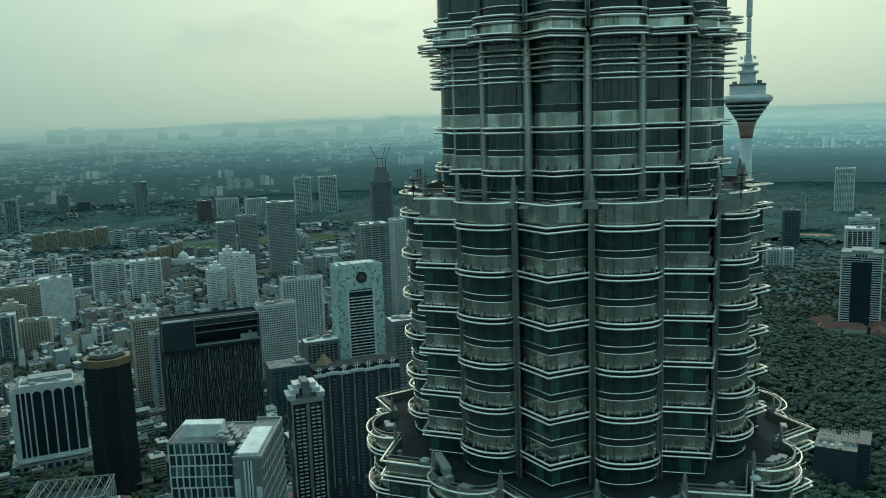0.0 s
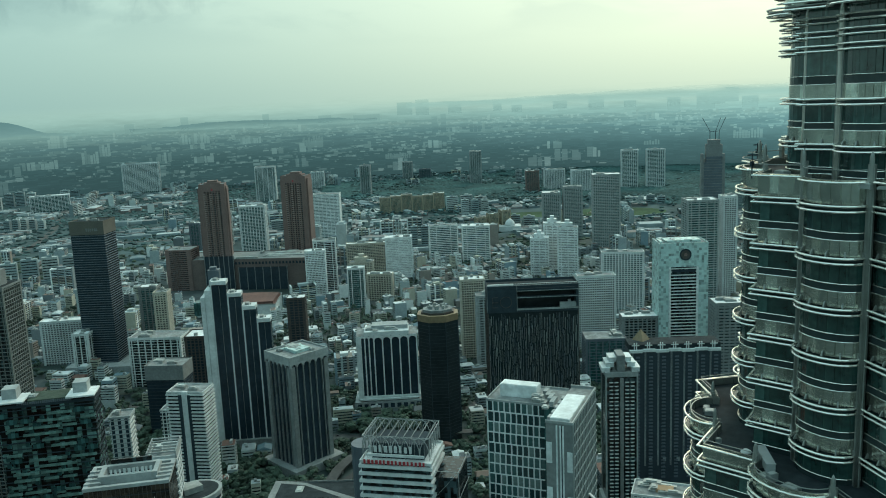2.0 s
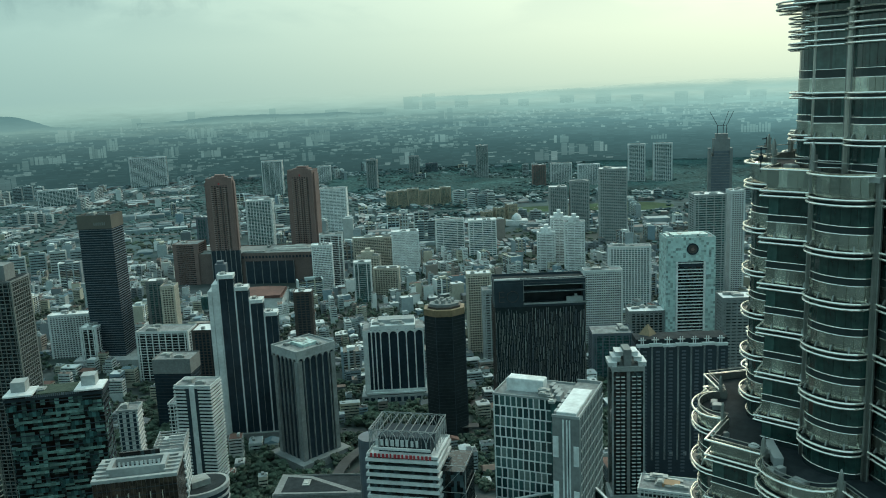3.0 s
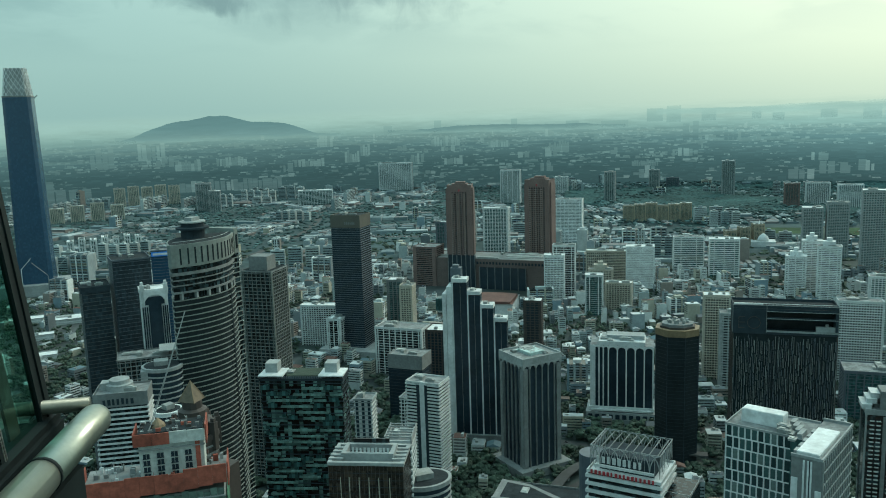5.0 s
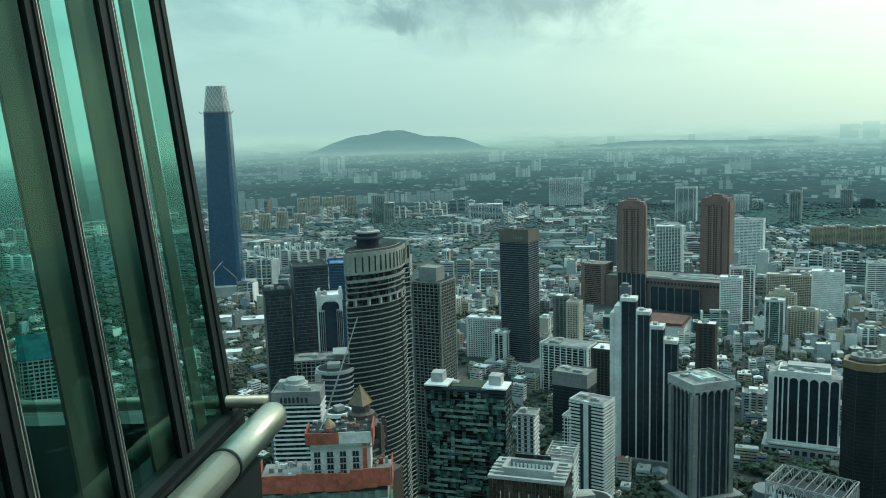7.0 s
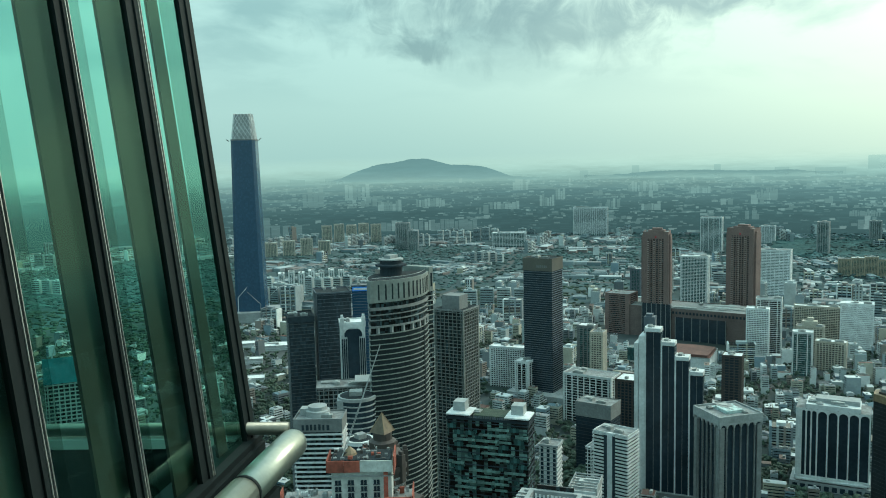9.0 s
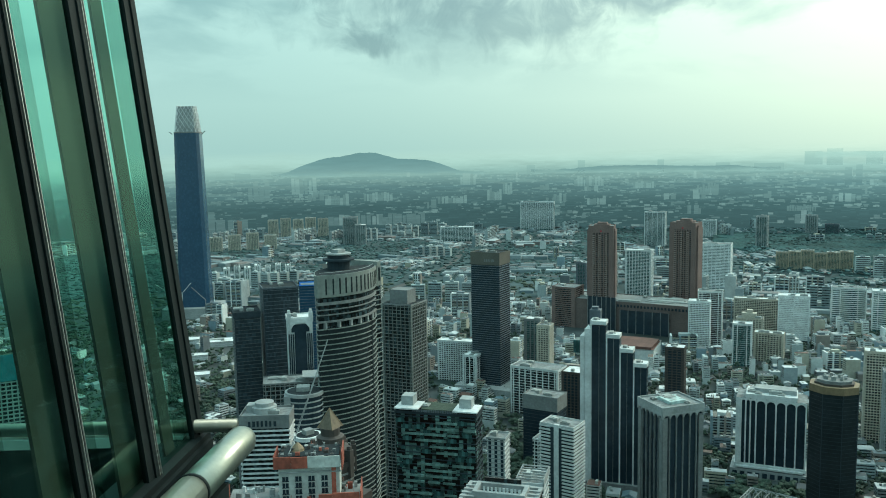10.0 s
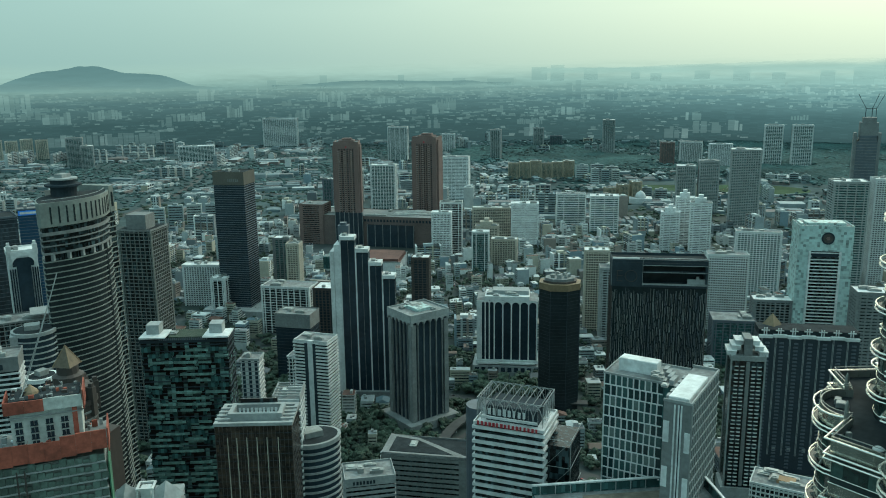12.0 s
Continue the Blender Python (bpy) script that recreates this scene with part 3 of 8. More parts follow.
def ridge(name, label, left0, left1, rad, bumps, base, stops, fade, foot):
    """A wooded rise on the horizon, glowing in painted haze colours; bumps are (degrees left, half width, height)."""
    h = Shape()
    n = 150
    for i in range(n + 1):
        left = left0 + (left1 - left0) * i / n
        z = base + sum(k * math.exp(-abs((left - c) / w) ** 2.7) for c, w, k in bumps)
        z += 4.0 * noise.noise((left * 1.7, 0.3, base)) + 1.6 * noise.noise((left * 11.0, 4.3, base))
        a = radians(90 + left)
        for r, zz in ((rad, base - 60), (rad + 22, z), (rad + 44, base - 60)):
            h.v.append((r * math.cos(a), r * math.sin(a), zz))
    for i in range(n):
        for j in range(2):
            h.f.append((i * 3 + j, (i + 1) * 3 + j, (i + 1) * 3 + j + 1, i * 3 + j + 1))
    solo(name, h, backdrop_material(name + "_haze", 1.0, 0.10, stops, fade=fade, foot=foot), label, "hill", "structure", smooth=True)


def make_hill():
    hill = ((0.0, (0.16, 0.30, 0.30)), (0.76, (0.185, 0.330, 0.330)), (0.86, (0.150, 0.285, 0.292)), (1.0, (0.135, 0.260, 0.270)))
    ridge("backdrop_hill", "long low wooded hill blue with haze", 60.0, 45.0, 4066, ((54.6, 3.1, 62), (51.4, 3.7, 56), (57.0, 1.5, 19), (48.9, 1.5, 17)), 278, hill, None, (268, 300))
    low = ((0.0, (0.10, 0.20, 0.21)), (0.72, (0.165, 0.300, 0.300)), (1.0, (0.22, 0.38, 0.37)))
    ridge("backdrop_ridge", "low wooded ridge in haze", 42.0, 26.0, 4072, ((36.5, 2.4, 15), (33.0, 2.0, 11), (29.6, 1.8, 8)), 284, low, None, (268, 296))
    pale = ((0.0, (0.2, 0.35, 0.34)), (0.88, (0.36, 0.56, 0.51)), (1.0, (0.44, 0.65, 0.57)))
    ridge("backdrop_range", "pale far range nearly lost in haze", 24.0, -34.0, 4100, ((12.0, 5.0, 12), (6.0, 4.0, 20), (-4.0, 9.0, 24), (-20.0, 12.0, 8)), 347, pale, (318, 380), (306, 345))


make_ground()
make_hill()

# ---------------------------------------------------------------- the observation room round the camera and the bay beside it


def make_room():
    m = pose(0, 0, EYE, 0, 0, 26)
    s = Shape().box(-7, 7, -6, 0.5, -1.85, -1.65)
    solo("floor", s, CARPET, "dark carpeted floor of the viewing room", "floor", "structure", m=m)
    s = Shape().box(-7, 7, -6, 0.5, 1.25, 1.45)
    solo("ceiling", s, PLASTER, "plain white ceiling of the viewing room", "ceiling", "structure", m=m)
    s = Shape().box(-7, 7, -6.2, -6, -1.85, 1.45)
    solo("wall_back", s, PLASTER, "plain white back wall of the viewing room", "wall", "structure", m=m)
    s = Shape().box(6.8, 7, -6, 0.5, -1.65, 1.25)
    solo("wall_side", s, PLASTER, "plain white end wall of the viewing room", "wall", "structure", m=m)
    s = Shape().box(-2.4, 7, 0.42, 0.56, -1.65, -1.0)
    solo("wall_front", s, FRAMEDARK, "low dark wall under the viewing window", "wall", "structure", m=m)


make_room()


def make_bay():
    """Leaning glazed bay of the camera's own tower. Local x runs along the sill, z up the lean, y outward."""
    root = thing("window_bay", -4.801, 1.761, EYE - 1.6, -45.1, "leaning green glass window bay with dark frames and steel trims", "window bay")
    lean = pose(0, 0, 0, 6.1, 0, 0)
    # each upright: start, width of the dark frame; then the lining and an added glass strip in place of a reflection
    uprights = ((-0.03, 0.125), (0.600, 0.125), (1.262, 0.082), (1.885, 0.110), (2.52, 0.110), (3.16, 0.110))
    linings = ((0.240, 0.365), (0.540, 0.895), (1.190, 1.510), (1.82, 2.13), (2.46, 2.77))
    fins = ((-0.030, 0.235), (1.055, 1.180), (1.70, 1.80), (2.34, 2.44), (2.98, 3.08))
    for i, (x, w) in enumerate(uprights):
        f = Shape().box(x, x + w * 0.45, -0.015, 0.024, 0.0, 4.2).box(x + w * 0.45, x + w, -0.015, 0.014, 0.0, 4.2)
        fr = part("mullion", f, FRAMEDARK, root, "dark upright window frame", lean)
        if i:
            t = Shape().box(x - 0.004, x - 0.001, 0.012, 0.028, 0.0, 4.2)
            t.box(x + 0.016, x + 0.020, 0.023, 0.028, 0.0, 4.2)
            part("trim", t, TRIMSTEEL, fr, "bright steel edge trim")
        if i == len(uprights) - 1:
            break
        g = Shape().strip([(uprights[i + 1][0], 0.0), (x + w, 0.0)], 0.02, 4.2)
        p = part("pane", g, PANEGLASS, root, "green tinted glass pane", lean)
        p.visible_shadow = False
        a, b = linings[i]
        part("blind_column", Shape().box(a, b, -0.06, -0.045, 0.0, 4.2), BLIND, root, "dark olive lining behind the glass", lean)
        a, b = fins[i]
        q = part("inner_glass", Shape().strip([(b, -0.04), (a, -0.04)], 0.02, 4.2), REFLECTGLASS, root, "added grey-green glass strip imitating a reflection", lean)
        q.visible_shadow = False
    s = Shape().box(-0.06, 3.4, -0.16, 0.05, -0.09, 0.015)
    s.box(-0.03, 3.4, 0.05, 0.075, -0.12, -0.02)
    part("sill", s, FRAMEDARK, root, "dark window sill")
    w = Shape().box(0.0, 3.4, -0.10, 0.02, -1.2, -0.09)
    part("apron", w, FRAMEDARK, root, "dark panel under the sill")
    # stainless pipes outside
    pipe_root = thing("sunshade_pipe", -4.472, 1.825, EYE - 1.59, -47.3, "thick satin stainless steel sunshade pipe with a rounded end", "pipe")
    a = Shape().pipe([(-0.10, 0, 0), (-0.085, 0, 0), (-0.05, 0, 0), (0.615, 0, 0)], 0.084, 20)
    for j in range(20):      # rounded end
        a.v[j] = (-0.135, a.v[j][1] * 0.80, a.v[j][2] * 0.80)
    part("pipe_end", a, RAILSTEEL, pipe_root, smooth=True)
    b = Shape().pipe([(0.63, 0, 0), (3.2, 0, 0)], 0.084, 20)
    part("pipe_run", b, RAILSTEEL, pipe_root, smooth=True)
    c = Shape().pipe([(0.612, 0, 0), (0.634, 0, 0)], 0.088, 20)
    part("joint_ring", c, FRAMEDARK, pipe_root, "black rubber joint ring", smooth=True)
    d = Shape().box(0.3, 3.0, 0.03, 0.06, -0.62, -0.09)
    part("bracket_plate", d, FRAMEDARK, pipe_root, "dark bracket plate")
    e = thing("cross_pipe", -4.61, 1.91, EYE - 1.525, 229.0, "slim satin stainless steel pipe meeting the thick one", "pipe")
    g = Shape().pipe([(0.0, 0, 0), (3.6, 0, 0)], 0.038, 14)
    part("pipe_run", g, DIMSTEEL, e, smooth=True)
    # far side of the bay, seen through the panes
    f = thing("bay_ledge", -4.61, 1.91, EYE - 1.5, 229.0, "pale ledge on a dark panel behind the bay glass", "ledge")
    part("ledge_top", Shape().box(0.30, 3.6, -0.03, 0.05, -0.125, -0.07), PLASTER, f, "pale ledge top")
    part("dark_panel", Shape().box(0.30, 3.6, -0.02, 0.03, -1.9, -0.125), FRAMEDARK, f, "dark panel under the ledge")


make_bay()

# ---------------------------------------------------------------- the tower opposite: star-shaped storeys of steel and glass

TIP0 = -107.35
POST_AT = 11.7


def star_line(r):
    a = radians(POST_AT - 0.7)
    q = 0.872 * r
    return [(q * math.cos(a), -q * math.sin(a)), (r, 0.0), (q * math.cos(a), q * math.sin(a))]


def arc_line(r, n=12):
    half = 22.5 - POST_AT - 0.6
    pts = []
    for i in range(n + 1):
        p = -math.pi / 2 + math.pi * i / n
        s = math.sin(p)
        rad = 0.864 * r * math.cos(radians(half)) / math.cos(radians(half * s)) + 0.125 * r * math.cos(p)
        a = radians(22.5 + half * s)
        pts.append((rad * math.cos(a), rad * math.sin(a)))
    return pts


def ring_line(r):
    pts = []
    for k in range(8):
        c, s = math.cos(radians(45 * k)), math.sin(radians(45 * k))
        pts += [(x * c - y * s, x * s + y * c) for x, y in star_line(r) + arc_line(r)]
    return pts


def along(pts, step):
    """Points every step metres along a line, with the outward direction."""
    out, left = [], step * 0.5
    for (x0, y0), (x1, y1) in zip(pts, pts[1:]):
        ln = math.hypot(x1 - x0, y1 - y0)
        while left < ln:
            u = left / ln
            out.append((x0 + (x1 - x0) * u, y0 + (y1 - y0) * u, (y1 - y0) / ln, -(x1 - x0) / ln))
            left += step
        left -= ln
    return out


def panes(line, z0, z1, step, gap=0.05):
    """Upright panes side by side along a line, with shallow joints."""
    s = Shape()
    pts = []
    for (x0, y0), (x1, y1) in zip(line, line[1:]):
        ln = math.hypot(x1 - x0, y1 - y0)
        n = max(1, round(ln / step))
        u = gap / ln
        for i in range(n):
            a, b = i / n, (i + 1) / n
            # a shallow joint at each pane edge
            for q, deep in ((a, 0.05), (a + u, 0.0), (b - u, 0.0)):
                x, y = x0 + (x1 - x0) * q, y0 + (y1 - y0) * q
                r = math.hypot(x, y)
                pts.append((x * (1 - deep / r), y * (1 - deep / r)))
    pts.append(line[-1])
    return s.strip(pts, z0, z1)


def brackets(line, z0, z1, depth, step):
    s = Shape()
    for x, y, nx, ny in along(line, step):
        tx, ty = -ny * 0.06, nx * 0.06
        k = len(s.v)
        for z, d in ((z0, depth), (z1, depth * 0.25)):
            s.v += [(x - tx, y - ty, z), (x + tx, y + ty, z), (x + tx + nx * d, y + ty + ny * d, z), (x - tx + nx * d, y - ty + ny * d, z)]
        s.f += [(k, k + 1, k + 5, k + 4), (k + 1, k + 2, k + 6, k + 5), (k + 2, k + 3, k + 7, k + 6), (k + 3, k, k + 4, k + 7), (k + 4, k + 5, k + 6, k + 7)]
    return s


def pipes(lines, r):
    s = Shape()
    for line, z in lines:
        s.pipe([(x, y, z) for x, y in line], r, 6)
    return s


def bay_meshes(line_of, r, fh):
    """The meshes of one bay of a usual storey, hung from its sunshade at height 0."""
    out, inn = line_of(r), line_of(r - 0.72)
    plate = Shape().prism(line_of(r - 0.14) + line_of(r - 0.75)[::-1], -0.22, -0.16)
    return [
        ("sunshade", pipes([(out, 0.0), (out, -0.42)], 0.098).mesh("sunshade", TUBE), ""),
        ("shade_plate", plate.mesh("shade_plate", TDARK), "thin dark shade plate"),
        ("window", panes(inn, -fh * 0.52, -0.42, 1.25).mesh("window", TGLASS), "dark green glass"),
        ("spandrel_glass", Shape().strip(line_of(r - 0.70), -fh * 0.67, -fh * 0.52).mesh("spandrel_glass", TDARK), "dark glass strip"),
        ("rail", pipes([(line_of(r - 0.66), -fh * 0.52), (line_of(r - 0.62), -fh * 0.67)], 0.042).mesh("rail", TUBE), "thin bright steel rail"),
        ("spandrel_panel", panes(line_of(r - 0.66), -fh + 0.05, -fh * 0.67, 1.3, 0.03).mesh("spandrel_panel", STEEL), "mottled steel panels"),
        ("bracket", brackets(line_of(r - 0.64), -fh + 0.02, -fh + 0.42, 0.26, 1.3).mesh("bracket", POST), "dark shade brackets"),
    ]


def make_tower():
    root = thing("skyscraper", 14.1, 82.27, 0, TIP0, "tall star-plan skyscraper of dark glass and bright steel sunshades", "skyscraper")

    def storeys(r, tops, fh):
        kinds = (bay_meshes(star_line, r, fh), bay_meshes(arc_line, r, fh))
        for z in tops:
            for k in range(8):
                for meshes in kinds:
                    for name, me, label in meshes:
                        ob = part(name, me, None, root, label, pose(0, 0, EYE + z, 0, 0, 45 * k))
                        if name == "bracket":
                            ob["kind"] = "stuff"

    def core(r, z0, z1):
        part("core", Shape().prism(ring_line(r), EYE + z0, EYE + z1), TDARK, root, "dark glass core")

    def posts(r, z0, z1, w, tip, metal=POST):
        s = Shape().lathe([(w, z0), (w, z1 - tip), (w * 0.75, z1 - tip * 0.6), (0.03, z1)], 10)
        s2 = Shape().box(-w * 1.2, w * 0.4, -w * 1.5, w * 1.5, z0, z1 - tip - 0.5)
        me, me2 = s.mesh("column", metal, True), s2.mesh("column_back", POST)
        for k in range(8):
            for sg in (-1, 1):
                a = radians(45 * k + sg * POST_AT)
                q = 0.868 * r
                c = part("column", me, None, root, "round grey steel column", pose(q * math.cos(a), q * math.sin(a), EYE, 0, 0, math.degrees(a)))
                part("column_back", me2, None, c)

    def deck(r, z, rail_top, rail_r):
        """Setback roof with a paneled parapet and a rail."""
        part("roof_deck", Shape().prism(ring_line(r - 0.6), EYE + z - 0.12, EYE + z), DECK, root, "dark stained roof deck")
        for k in range(8):
            for line_of in (star_line, arc_line):
                m = pose(0, 0, EYE, 0, 0, 45 * k)
                p = part("parapet", panes(line_of(r - 0.5), rail_top - 1.5, rail_top, 1.3, 0.03).mesh("parapet", STEEL), None, root, "steel parapet panels", m)
                part("parapet_back", Shape().strip(line_of(r - 0.56), rail_top - 1.5, rail_top, 0.12).mesh("parapet_back", POST), None, p)
                part("parapet_rail", pipes([(line_of(r), rail_top - 0.15)], 0.10).mesh("parapet_rail", TUBE), None, p)
                part("top_rail", pipes([(line_of(r - 0.55), rail_top + rail_r)], 0.04).mesh("top_rail", POST), None, p)

    # upper tier
    R1 = 14.35
    storeys(R1, (-1.45, -5.10), 3.66)
    core(R1 - 1.0, -9.5, 24)
    posts(R1, -8.5, 6.2, 0.24, 0.6, BRIGHTPOST)
    for k in range(8):
        for line_of in (star_line, arc_line):
            m = pose(0, 0, EYE, 0, 0, 45 * k)
            part("window", panes(line_of(R1 - 0.72), 0.42, 2.55, 1.25).mesh("window", TGLASS), None, root, "dark green glass", m)
            part("spandrel_glass", Shape().strip(line_of(R1 - 0.7), -0.30, 0.42).mesh("spandrel_glass", TDARK), None, root, "dark glass strip", m)
            part("rail", pipes([(line_of(R1 - 0.64), -0.28), (line_of(R1 - 0.64), 0.42)], 0.032).mesh("rail", TUBE), None, root, "", m)
            part("spandrel_panel", panes(line_of(R1 - 0.66), -1.40, -0.30, 1.3, 0.03).mesh("spandrel_panel", STEEL), None, root, "", m)
            for z in (2.75, 3.85, 4.95):
                part("sunshade", pipes([(line_of(R1 + 0.25), z), (line_of(R1 + 0.25), z - 0.42)], 0.085).mesh("sunshade", TUBE), None, root, "", m)
                part("window", panes(line_of(R1 - 0.72), z + 0.05, z + 0.75, 1.25).mesh("window", TGLASS), None, root, "", m)
            for z, r in ((6.25, R1 + 1.35), (7.75, R1 + 0.75), (12.0, R1 + 0.4), (13.4, R1 + 0.2)):
                part("sunshade", pipes([(line_of(r), z), (line_of(r), z - 0.52)], 0.10).mesh("sunshade", TUBE), None, root, "", m)
                part("shade_plate", Shape().prism(line_of(r) + line_of(R1 - 0.8)[::-1], z - 0.30, z - 0.22).mesh("shade_plate", POST), None, root, "", m)
            part("spandrel_panel", panes(line_of(R1 - 0.1), 6.35, 7.25, 1.3, 0.03).mesh("spandrel_panel", STEEL), None, root, "", m)
            part("rail", pipes([(line_of(R1 - 0.3), 8.6)], 0.05).mesh("rail", TUBE), None, root, "", m)
            part("window", panes(line_of(R1 - 0.6), 8.7, 11.4, 1.25).mesh("window", TGLASS), None, root, "", m)
            part("spandrel_glass", Shape().strip(line_of(R1 - 0.58), 7.8, 8.6).mesh("spandrel_glass", TDARK), None, root, "", m)
    posts(R1 + 0.3, 6.6, 13.0, 0.14, 0.3)
    part("roof_deck", Shape().prism(ring_line(R1 - 0.8), EYE + 24, EYE + 24.3), DECK, root)
    # middle tier
    R2 = 18.07
    storeys(R2, [-9.29 - 3.97 * i for i in range(6)], 3.97)
    core(R2 - 1.0, -34, -8.2)
    posts(R2, -32.5, -5.2, 0.18, 0.5)
    deck(R2, -8.0, -7.35, 0.75)
    for k in range(8):
        for line_of in (star_line, arc_line):
            part("spandrel_panel", panes(line_of(R2 - 0.66), -9.25, -7.6, 1.3, 0.03).mesh("spandrel_panel", STEEL), None, root, "", pose(0, 0, EYE, 0, 0, 45 * k))
    # lower tier
    R3 = 22.5
    storeys(R3, [-32.47 - 4.0 * i for i in range(4)], 4.0)
    core(R3 - 1.0, -50, -31.8)
    posts(R3, -50, -29.4, 0.19, 0.5)
    deck(R3, -31.7, -30.95, 0.35)
    for k in range(8):
        for line_of in (star_line, arc_line):
            part("spandrel_panel", panes(line_of(R3 - 0.66), -32.4, -31.2, 1.3, 0.03).mesh("spandrel_panel", STEEL), None, root, "", pose(0, 0, EYE, 0, 0, 45 * k))
    # the shaft below, down to the street
    low = Shape().prism(ring_line(R3 - 0.9), 0, EYE - 48.5)
    part("lower_shaft", low, TDARK, root, "dark glass lower shaft")
    rings = Shape()
    for i in range(78):
        rings.prism(ring_line(R3), EYE - 48.9 - 4.0 * i, EYE - 48.4 - 4.0 * i)
    part("lower_sunshades", rings, STEEL, root, "steel sunshade rings of the lower storeys")["kind"] = "stuff"
    # machines on the setbacks
    rng = random.Random(3)
    for r, z, n in ((16.0, -8.0, 26), (20.0, -31.7, 30)):
        for i in range(n):
            a = radians(rng.uniform(0, 360))
            s = Shape()
            w, d, h = rng.uniform(0.15, 0.7), rng.uniform(0.15, 0.5), rng.uniform(0.2, 0.8)
            s.box(-w, w, -d, d, 0.05, h)
            s.box(-w * 0.8, w * 0.8, -d * 0.8, d * 0.8, h, h + 0.06)
            s.box(-w, -w + 0.06, -d, d, 0, 0.06).box(w - 0.06, w, -d, d, 0, 0.06)
            q = r + rng.uniform(-0.5, 0.3)
            part("roof_machine", s, PLANT, root, "small grey rooftop unit", pose(q * math.cos(a), q * math.sin(a), EYE + z, 0, 0, math.degrees(a) + 90))
    # long pale cleaning cradle and white domed lamps on the lower setback
    for a, q in ((-38, 19.3), (24, 20.5), (52, 20.8)):
        a = radians(a)
        s = Shape().lathe([(0.08, 0), (0.08, 0.6), (0.46, 0.7), (0.45, 0.8), (0.24, 0.95), (0.0, 0.98)], 14)
        part("domed_lamp", s, WHITE, root, "white domed roof lamp", pose(q * math.cos(a), q * math.sin(a), EYE - 31.7), smooth=True)
    a = radians(-33)
    s = Shape().box(-1.9, 1.9, -0.35, 0.35, 0.3, 1.0).box(-1.9, 1.9, -0.4, 0.4, 1.0, 1.08).box(-1.5, -1.3, -0.3, 0.3, 0, 0.3).box(1.3, 1.5, -0.3, 0.3, 0, 0.3)
    part("cleaning_cradle", s, PALE, root, "pale long cleaning cradle", pose(18.6 * math.cos(a), 18.6 * math.sin(a), EYE - 31.7, 0, 0, -33 + 64))
    # aerials on the upper setback
    for a in (-52, 38, 60, -95):
        q, a = 17.2, radians(a)
        s = Shape().pipe([(0, 0, 0), (0, 0, 2.2)], 0.05, 6)
        s.pipe([(-0.5, 0, 1.6), (0.5, 0, 1.6)], 0.04, 6).pipe([(0, -0.4, 2.0), (0, 0.5, 2.05)], 0.06, 6)
        s.box(-0.3, 0.3, -0.1, 0.1, 1.1, 1.45)
        part("aerial", s, CHARCOAL, root, "dark roof aerial", pose(q * math.cos(a), q * math.sin(a), EYE - 8.0))
    FOOT.append((14.1, 82.3, 45))


make_tower()

# ---------------------------------------------------------------- buildings of the city


def box_parapet(s, w, d, z, hgt=1.2, t=0.4):
    s.box(-w / 2, w / 2, -d / 2, -d / 2 + t, z, z + hgt).box(-w / 2, w / 2, d / 2 - t, d / 2, z, z + hgt)
    s.box(-w / 2, -w / 2 + t, -d / 2 + t, d / 2 - t, z, z + hgt).box(w / 2 - t, w / 2, -d / 2 + t, d / 2 - t, z, z + hgt)
    return s


def roof_plant(root, w, d, z, n, seed, material=None):
    rng = random.Random(seed)
    for i in range(n):
        a, b, c = rng.uniform(1.5, w * 0.16), rng.uniform(1.5, d * 0.16), rng.uniform(1.2, 4.0)
        x, y = rng.uniform(-w * 0.34, w * 0.34), rng.uniform(-d * 0.34, d * 0.34)
        s = Shape().box(x - a, x + a, y - b, y + b, z, z + c)
        s.box(x - a * 0.7, x + a * 0.5, y - b * 0.6, y + b * 0.6, z + c, z + c + rng.uniform(0.3, 0.9))
        s.box(x - a - 0.2, x + a + 0.2, y - b - 0.2, y + b + 0.2, z + c - 0.3, z + c - 0.1)
        part("roof_unit", s, material or PLANT, root, "rooftop plant housing")


